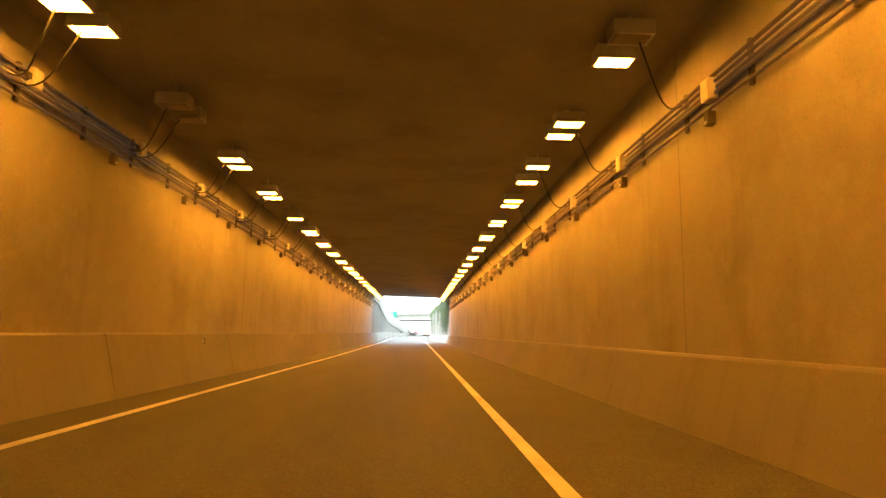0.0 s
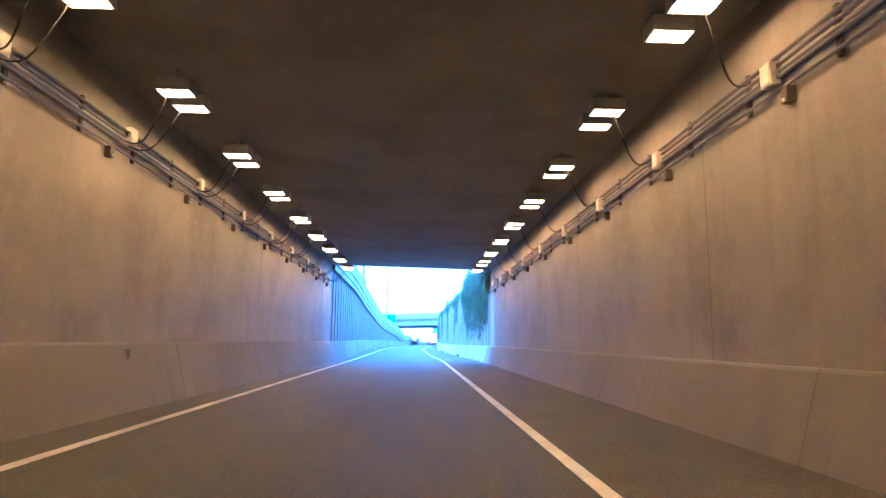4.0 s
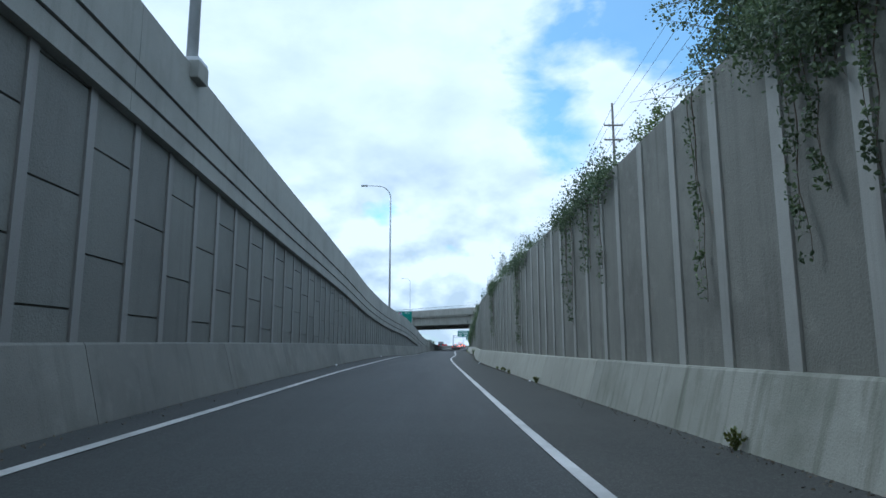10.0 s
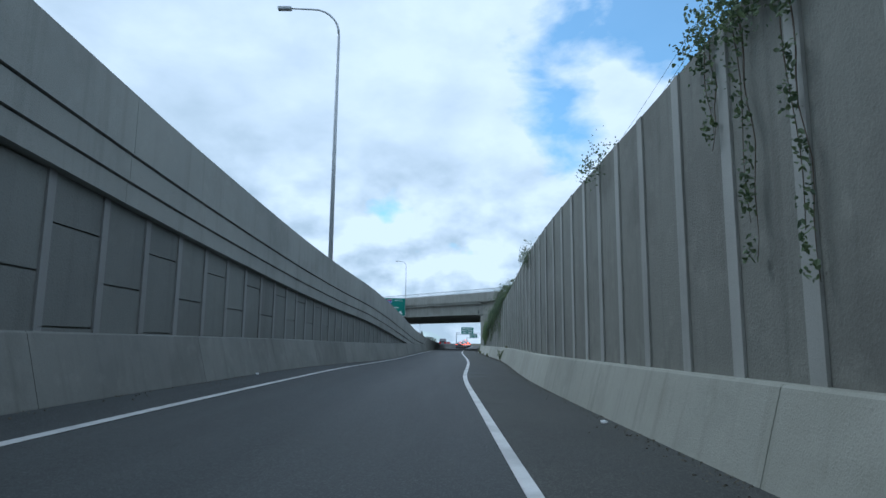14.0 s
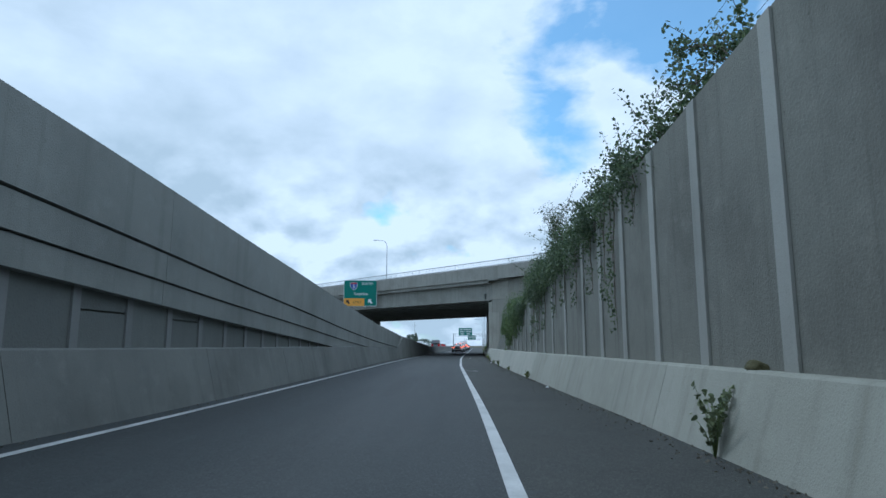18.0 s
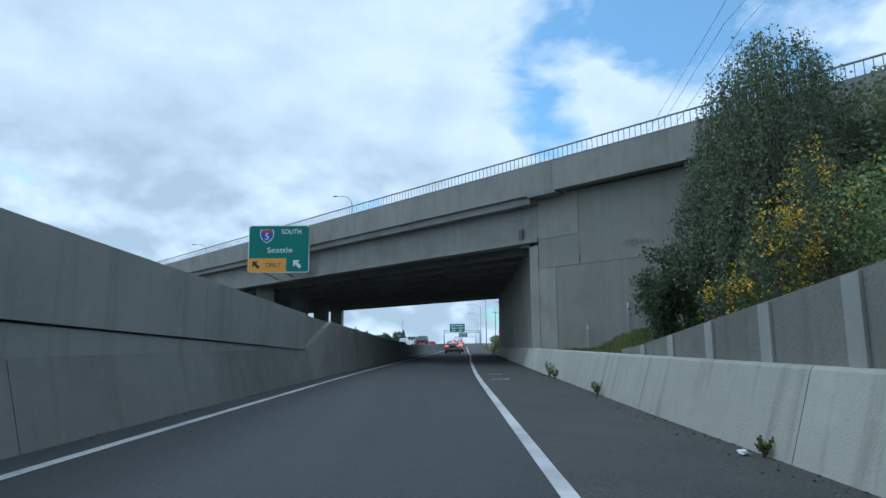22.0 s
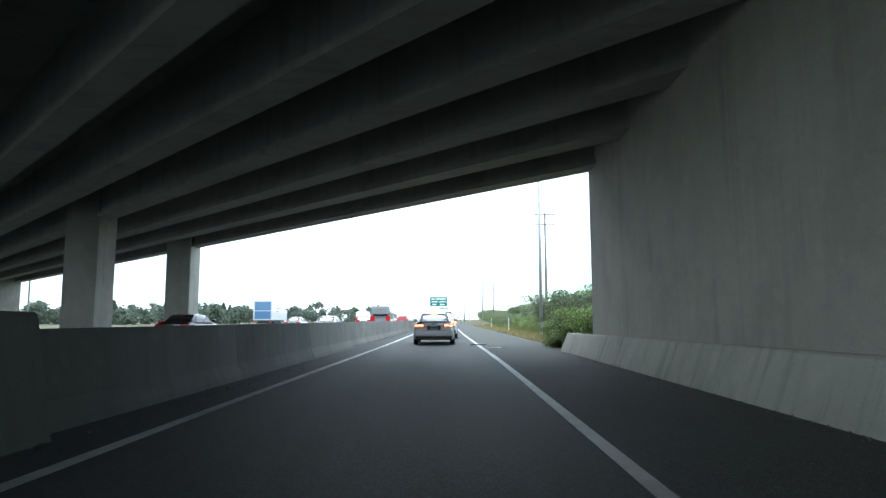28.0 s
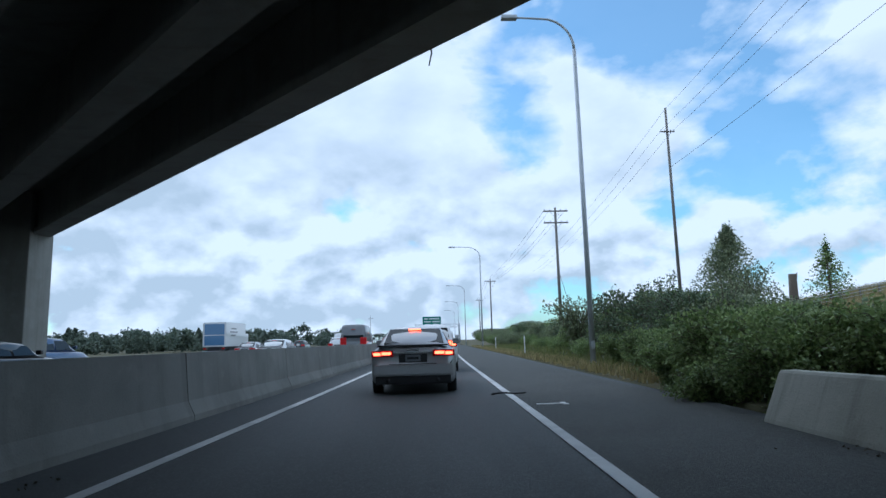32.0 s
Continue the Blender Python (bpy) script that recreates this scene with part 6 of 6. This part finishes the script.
# posts by the verge and by the wing wall
M_POST = plain("post_white", (0.7, 0.7, 0.68), 0.6)
for x, y, z, h in ((10.3, 283.9, 0.0, 1.25), (11.6, 306.0, 0.0, 1.25), (9.2, 207.85, 1.35, 1.7), (8.3, 208.85, 1.2, 1.52), (7.03, 210.3, 0.72, 1.17)):
    post = thing("marker_post", "slim pale roadside marker post", "post", "marker posts", at=(x, y, z))
    part("stake", box(-0.038, 0.038, -0.02, 0.02, -0.1, h, 0.008), M_POST if y > 250 else M_STEEL, post)
    part("reflector", box(-0.03, 0.03, -0.03, -0.021, h - 0.25, h - 0.08), M_WHITE, post)

# small marks and litter on the shoulder
for x, y in ((4.95, 254.67), (1.12, 74.1), (1.4, 177.3), (2.55, 207.0), (2.4, 203.8)):
    mark = thing("road_mark", "short white painted tick mark on the shoulder", "road mark", "tick marks", "structure")
    part("bar", box(x, x + 0.5, y - 0.05, y + 0.05, 0.002, 0.012), M_PAINT, mark)
    part("bar", box(x + 0.43, x + 0.51, y - 0.17, y + 0.19, 0.002, 0.0125), M_PAINT, mark)
scrap = thing("rubber_scrap", "torn black strip of tyre rubber on the asphalt", "debris", at=(4.75, 256.4, 0.01))
rod("strip", [(-0.32, 0.05, 0.03), (-0.1, 0.0, 0.06), (0.12, 0.04, 0.03), (0.34, -0.06, 0.05)], 0.022, M_CABLE, scrap, 6, 0.015)
n = 6500
yy = rng.uniform(72, 250, n)
right = rng.uniform(size=n) < 0.75
xx = np.array([XR(q) - 0.47 if r else XL(q) + 0.47 for q, r in zip(yy, right)]) + np.where(right, -1, 1) * rng.exponential(0.13, n)
zz = np.array([roadz(p, q) for p, q in zip(xx, yy)]) + 0.008
pts = np.stack([xx, yy, zz], 1)
tagged(put("gravel", leaf_mesh("gravel", pts, 0.035, surf("grit", (0.1, 0.09, 0.07), (0.2, 0.18, 0.14), 20.0, 0.95, 0.0, 40))), "fine grit and litter gathered along the barrier feet", "gravel", kind="stuff")
paper = thing("litter", "crumpled pale paper litter at the barrier foot", "litter", "litter", at=(XL(108.0) + 0.62, 108.0, roadz(XL(108.0) + 0.62, 108.0)))
bm = bmesh.new()
bmesh.ops.create_icosphere(bm, subdivisions=2, radius=0.055)
for v in bm.verts:
    v.co *= rng.uniform(0.6, 1.2)
    v.co.z = max(v.co.z * 0.7 + 0.05, 0.004)
part("sheet", bm, M_WHITE, paper)
for x, y in ((XR(101.5) - 0.6, 101.5), (XR(124.0) - 0.7, 124.0), (XL(131.0) + 0.6, 131.0), (XR(166.0) - 0.62, 166.0), (XR(190.5) - 0.66, 190.5)):
    copy_thing(paper, pose(x, y, roadz(x, y), 0, 0, y * 37) @ Matrix.Diagonal((0.8, 1.1, 0.7, 1)))

# ---- vehicles ----
M_GLASS = plain("car_glass", (0.015, 0.018, 0.02), 0.12)
M_GLASS.node_tree.nodes["Principled BSDF"].inputs["Specular IOR Level"].default_value = 0.25
M_TYRE = plain("tyre", (0.015, 0.015, 0.015), 0.85)
M_RIM = plain("rim", (0.45, 0.45, 0.46), 0.3, metal=0.9)
M_TRIM = plain("black_trim", (0.02, 0.02, 0.022), 0.55)
M_TAIL = plain("tail_red", (0.55, 0.01, 0.012), 0.2, coat=0.6)
M_BRAKE = plain("brake_lit", (1.0, 0.12, 0.04), 0.2, glow=6.0)
M_PLATE = plain("plate_pale", (0.16, 0.17, 0.18), 0.5)
M_CHROME = plain("chrome", (0.75, 0.75, 0.76), 0.12, metal=1.0)


def paint(name, color, metal=0.35):
    return plain(name, color, 0.32, metal, 0.8)


def hull(stations, ring):
    """A skin over cross-sections along y, closed at both ends."""
    verts, faces = [], []
    for s in stations:
        r = ring(*s)
        k = len(r)
        verts += [(x, s[0], z) for x, z in r]
    for i in range(len(stations) - 1):
        faces += [(i * k + j, i * k + (j + 1) % k, (i + 1) * k + (j + 1) % k, (i + 1) * k + j) for j in range(k)]
    faces += [tuple(range(k)), tuple(reversed([(len(stations) - 1) * k + j for j in range(k)]))]
    bm = bmesh.new()
    vs = [bm.verts.new(v) for v in verts]
    for f in faces:
        bm.faces.new([vs[i] for i in f])
    return bm


def low_ring(y, w, zt, zb):
    half = [(0.0, zt + 0.015), (0.6 * w, zt + 0.01), (0.86 * w, zt - 0.02), (0.965 * w, zt - 0.1), (w, zt - 0.24), (w, zb + 0.22), (0.985 * w, zb + 0.08), (0.93 * w, zb), (0.0, zb)]
    return half + [(-x, z) for x, z in reversed(half[1:-1])]


def cabin_ring(y, w, wb, zt, zb):
    half = [(0.0, zt + 0.012), (w * 0.7, zt), (w * 0.93, zt - 0.035), (w, zt - 0.09), (wb, zb)]
    return half + [(-x, z) for x, z in reversed(half[1:])]


SHAPES = {
    "sedan": dict(low=[(0.0, 0.74, 0.72, 0.36), (0.05, 0.84, 0.95, 0.28), (0.13, 0.885, 1.0, 0.25), (0.75, 0.915, 1.0, 0.2), (1.5, 0.92, 0.97, 0.19), (3.2, 0.92, 0.95, 0.19), (4.0, 0.9, 0.9, 0.2), (4.5, 0.83, 0.76, 0.22), (4.68, 0.68, 0.62, 0.32)],
                  cab=[(0.5, 0.72, 0.84, 1.02, 0.95), (0.95, 0.69, 0.84, 1.24, 0.95), (1.4, 0.65, 0.83, 1.4, 0.95), (2.0, 0.64, 0.83, 1.44, 0.93), (2.7, 0.65, 0.83, 1.39, 0.92), (3.2, 0.7, 0.83, 1.14, 0.92), (3.55, 0.75, 0.82, 0.98, 0.9)],
                  rear=((0.6, 0.655, 1.06), (1.3, 0.575, 1.375)), front=((3.45, 0.62, 1.03), (2.78, 0.54, 1.345)), side=(1.0, 3.1, 1.0, 1.3), lamp=(0.80, 0.92), length=4.68, wheel=(0.32, 0.85, 3.7), bump=0.46),
    "suv": dict(low=[(0.0, 0.8, 0.8, 0.42), (0.05, 0.87, 1.08, 0.34), (0.12, 0.9, 1.14, 0.3), (0.8, 0.925, 1.14, 0.27), (1.6, 0.93, 1.1, 0.26), (3.1, 0.93, 1.08, 0.26), (3.9, 0.91, 1.04, 0.28), (4.4, 0.84, 0.9, 0.3), (4.6, 0.7, 0.74, 0.4)],
                cab=[(0.1, 0.68, 0.82, 1.14, 1.08), (0.28, 0.66, 0.82, 1.42, 1.08), (0.5, 0.65, 0.82, 1.64, 1.08), (1.5, 0.65, 0.82, 1.7, 1.05), (2.6, 0.65, 0.82, 1.64, 1.04), (3.2, 0.7, 0.82, 1.3, 1.03), (3.5, 0.74, 0.82, 1.1, 1.0)],
                rear=((0.17, 0.62, 1.2), (0.4, 0.56, 1.55)), front=((3.35, 0.66, 1.2), (2.72, 0.58, 1.6)), side=(0.7, 3.0, 1.15, 1.55), lamp=(0.9, 1.12), length=4.6, wheel=(0.37, 0.82, 3.65), bump=0.58),
    "van": dict(low=[(0.0, 0.9, 0.9, 0.5), (0.04, 0.96, 1.2, 0.42), (0.1, 0.98, 1.25, 0.38), (2.0, 1.0, 1.25, 0.35), (4.2, 0.99, 1.2, 0.35), (5.1, 0.92, 1.1, 0.38), (5.4, 0.8, 0.9, 0.45)],
                cab=[(0.04, 0.88, 0.95, 1.3, 1.18), (0.08, 0.86, 0.95, 2.3, 1.18), (0.3, 0.85, 0.95, 2.45, 1.18), (3.4, 0.85, 0.95, 2.45, 1.18), (4.2, 0.82, 0.94, 2.1, 1.15), (5.0, 0.84, 0.93, 1.25, 1.1)],
                rear=((0.05, 0.74, 1.45), (0.1, 0.7, 2.1)), front=((4.9, 0.78, 1.35), (4.3, 0.72, 2.0)), side=(3.2, 4.2, 1.35, 1.9), lamp=(1.0, 1.5), length=5.4, wheel=(0.38, 1.0, 4.3), bump=0.6),
}


def car(name, label, shape, body_paint, at, turn, lit=True):
    s = SHAPES[shape]
    c = thing(name, label, name.replace("_", " "), "queue of traffic", at=at, turn=turn)
    part("body", hull(s["low"], low_ring), body_paint, c, smooth=True)
    part("cabin", hull(s["cab"], cabin_ring), body_paint, c, smooth=True)

    def pane(nm, a, b, out):
        (ya, wa, za), (yb, wb, zb) = a, b
        n = Vector((0, -(zb - za), yb - ya)).normalized() * (1 if out else -1)
        if n.z < 0:
            n = -n
        off = n * 0.012
        pts = [Vector((-wa, ya, za)), Vector((wa, ya, za)), Vector((wb, yb, zb)), Vector((-wb, yb, zb))]
        mid = [p.lerp(sum(pts, Vector()) / 4, 0.0) + off for p in pts]
        back = [p - off * 1.5 for p in pts]
        return put(nm, mesh(nm, mid + back, [(0, 1, 2, 3), (7, 6, 5, 4), (0, 4, 5, 1), (1, 5, 6, 2), (2, 6, 7, 3), (3, 7, 4, 0)], M_GLASS), c)

    pane("rear_window", *s["rear"], True)
    pane("windscreen", *s["front"], True)
    y0, y1, z0, z1 = s["side"]
    wt, wb = s["cab"][3][1] + 0.012, s["cab"][3][2]
    for sd in (-1, 1):
        for a, b in ((y0, (y0 + y1) / 2 - 0.05), ((y0 + y1) / 2 + 0.05, y1)):
            v = [(sd * (wb - 0.02), a, z0), (sd * (wb - 0.02), b, z0), (sd * wt, b - 0.25 * (b == y1), z1), (sd * wt, a + 0.3 * (a == y0), z1)]
            v += [(x - sd * 0.05, y, z) for x, y, z in v]
            put("side_window", mesh("side_window", v, [(0, 1, 2, 3), (7, 6, 5, 4), (0, 4, 5, 1), (1, 5, 6, 2), (2, 6, 7, 3), (3, 7, 4, 0)], M_GLASS), c)
        lz0, lz1 = s["lamp"]
        w = s["low"][2][1]
        front = -0.005 if shape == "sedan" else 0.01
        tail = part("tail_light", box(sd * (w - 0.24) - 0.235, sd * (w - 0.24) + 0.235, front, 0.3, lz0 - 0.02, lz1, 0.025), M_TAIL, c)
        if lit:
            for x0, x1, dz in ((0.05, 0.2, 0.0), (0.225, 0.42, 0.01)):
                xa, xb = sorted((sd * (w - x0), sd * (w - x1)))
                part("brake_light", box(xa, xb, front - 0.01, 0.02, lz0 + 0.015 + dz, lz1 - 0.045 + dz, 0.01), M_BRAKE, tail, "lit orange-red brake light")
        for wy in s["wheel"][1:]:
            r = s["wheel"][0]
            xc = sd * (s["low"][3][1] - 0.1)
            wheel = rod("wheel", [(xc - 0.1, wy, r), (xc + 0.1, wy, r)], r, M_TYRE, c, 20)
            rod("rim", [(xc - 0.105, wy, r), (xc + 0.105, wy, r)], r * 0.64, M_RIM, wheel, 14)
        part("mirror", box(sd * (w + 0.1) - 0.09, sd * (w + 0.1) + 0.09, s["front"][0][0] - 0.5, s["front"][0][0] - 0.38, s["front"][0][2] - 0.02, s["front"][0][2] + 0.12, 0.03), body_paint, c)
    w = s["low"][1][1]
    part("rear_bumper", box(-w, w, -0.07, 0.2, s["bump"] - 0.08, s["bump"] + 0.16, 0.05), body_paint, c)
    part("diffuser", box(-w + 0.05, w - 0.05, -0.045, 0.2, 0.22, s["bump"] - 0.07, 0.03), M_TRIM, c)
    pl = part("plate_recess", box(-0.3, 0.3, -0.012, 0.05, s["bump"] + 0.2, s["bump"] + 0.38, 0.01), M_TRIM, c)
    part("number_plate", box(-0.16, 0.16, -0.02, -0.012, s["bump"] + 0.22, s["bump"] + 0.36), M_PLATE, pl)
    part("plate_bar", box(-0.12, 0.12, -0.024, -0.02, s["bump"] + 0.265, s["bump"] + 0.315), M_TRIM, pl)
    part("boot_strip", box(-0.42, 0.42, -0.01, 0.05, s["bump"] + 0.4, s["bump"] + 0.425), M_CHROME, c)
    part("high_brake_light", box(-0.14, 0.14, s["rear"][1][0] - 0.09, s["rear"][1][0] - 0.02, s["rear"][1][2] - 0.02, s["rear"][1][2] + 0.012), M_BRAKE if lit else M_TAIL, c)
    if shape == "sedan":
        part("boot_lip", box(-0.74, 0.74, 0.03, 0.16, 1.0, 1.03, 0.012), M_TRIM, c)
        part("seam", box(-0.5, 0.5, -0.002, 0.05, s["bump"] + 0.165, s["bump"] + 0.178), M_TRIM, c)
        part("badge", box(-0.13, 0.13, -0.006, 0.05, 0.9, 0.945, 0.015), M_CHROME, c)
        for sd in (-1, 1):
            rod("exhaust", [(sd * 0.52, -0.07, 0.3), (sd * 0.52, 0.1, 0.3)], 0.045, M_TRIM, c, 10)
    return c


def lane(y):
    return (LINE_L(y) + LINE_R(y)) / 2


P_SILVER, P_WHITE, P_RED = paint("silver_paint", (0.47, 0.465, 0.47), 0.6), paint("white_paint", (0.75, 0.75, 0.74), 0.0), paint("red_paint", (0.3, 0.02, 0.02))
P_BLACK, P_GREY, P_BLUE = paint("black_paint", (0.02, 0.02, 0.022)), paint("grey_paint", (0.14, 0.145, 0.15)), paint("blue_paint", (0.04, 0.08, 0.18))
HEAD = -math.atan(0.055)
car("car", "silver saloon car braking in the ramp queue", "sedan", P_SILVER, (2.93, 257.45, 0), HEAD)
car("car", "white sport utility car in the ramp queue", "suv", P_WHITE, (lane(266.3) + 0.35, 266.3, 0), HEAD)
queue = [(275.5, "sedan", P_RED, "dark red saloon car in the queue"), (284.0, "suv", P_GREY, "dark grey sport utility car in the queue"), (293.5, "sedan", P_BLACK, "black saloon car in the queue"),
         (303.0, "suv", P_SILVER, "silver sport utility car in the queue"), (313.5, "van", P_WHITE, "white panel van in the queue"), (326.0, "sedan", P_BLUE, "dark blue saloon car in the queue"),
         (339.0, "suv", P_BLACK, "black sport utility car in the queue"), (353.0, "sedan", P_WHITE, "white saloon car in the queue"), (370.0, "suv", P_RED, "dark red sport utility car in the queue"), (390.0, "sedan", P_GREY, "grey saloon car in the queue")]
for y, k, p, lab in queue:
    car("car" if k != "van" else "van", lab, k, p, (lane(y), y, 0), HEAD)
side_traffic = [(270.5, -13.6, "suv", P_BLUE, "blue-grey sport utility car on the freeway"), (281.0, -6.1, "sedan", P_WHITE, "white saloon car on the freeway"), (291.0, -2.7, "van", P_GREY, "dark grey van on the freeway"),
                (305.0, -6.2, "suv", P_WHITE, "white sport utility car on the freeway"), (322.0, -2.8, "suv", P_RED, "dark red sport utility car on the freeway"), (330.0, -9.8, "van", P_WHITE, "white van on the freeway"),
                (352.0, -6.2, "sedan", P_SILVER, "silver saloon car on the freeway"), (300.0, -13.4, "sedan", P_SILVER, "silver saloon car on the freeway"), (375.0, -13.4, "van", P_GREY, "grey van on the freeway"),
                (262.0, -9.9, "sedan", P_BLACK, "black saloon car on the freeway"), (336.0, -16.8, "suv", P_BLACK, "black sport utility car on the freeway")]
for y, off, k, p, lab in side_traffic:
    car("car" if k != "van" else "van", lab, k, p, (XL(y) + off, y, 0), HEAD, lit=False)

truck = thing("box_truck", "white box truck with blue rear door on the freeway", "truck", at=(XL(310) - 19.5, 310.0, 0), turn=HEAD)
part("cargo_box", box(-1.2, 1.2, 0.0, 6.4, 1.1, 3.6, 0.04), P_WHITE, truck)
part("rear_door", box(-1.02, 1.02, -0.03, 0.01, 1.25, 3.42, 0.01), paint("door_blue", (0.1, 0.22, 0.4), 0.0), truck, "blue roll-up rear door")
part("door_rail", box(-1.02, 1.02, -0.05, -0.03, 2.24, 2.32), P_WHITE, truck)
for z, a, b in ((2.95, 1.6, 3.2), (2.6, 1.2, 3.6), (2.25, 1.5, 3.0)):
    part("legend_bar", box(1.2, 1.212, a, b, z - 0.08, z + 0.08), P_GREY, truck)
part("cab", box(-1.0, 1.0, 6.5, 8.2, 0.6, 2.5, 0.15), P_WHITE, truck)
part("chassis", box(-0.6, 0.6, -0.1, 8.1, 0.55, 1.1), M_TRIM, truck)
part("bumper", box(-1.15, 1.15, -0.15, -0.02, 0.5, 0.68, 0.02), M_STEEL, truck)
for sd in (-1, 1):
    part("tail_light", box(sd * 0.95 - 0.12, sd * 0.95 + 0.12, -0.06, 0.0, 0.85, 1.0), M_TAIL, truck)
    for wy in (1.4, 7.2):
        wh = rod("wheel", [(sd * 0.75, wy, 0.45), (sd * 1.1, wy, 0.45)], 0.45, M_TYRE, truck, 18)
        rod("rim", [(sd * 0.74, wy, 0.45), (sd * 1.11, wy, 0.45)], 0.25, M_RIM, wh, 12)
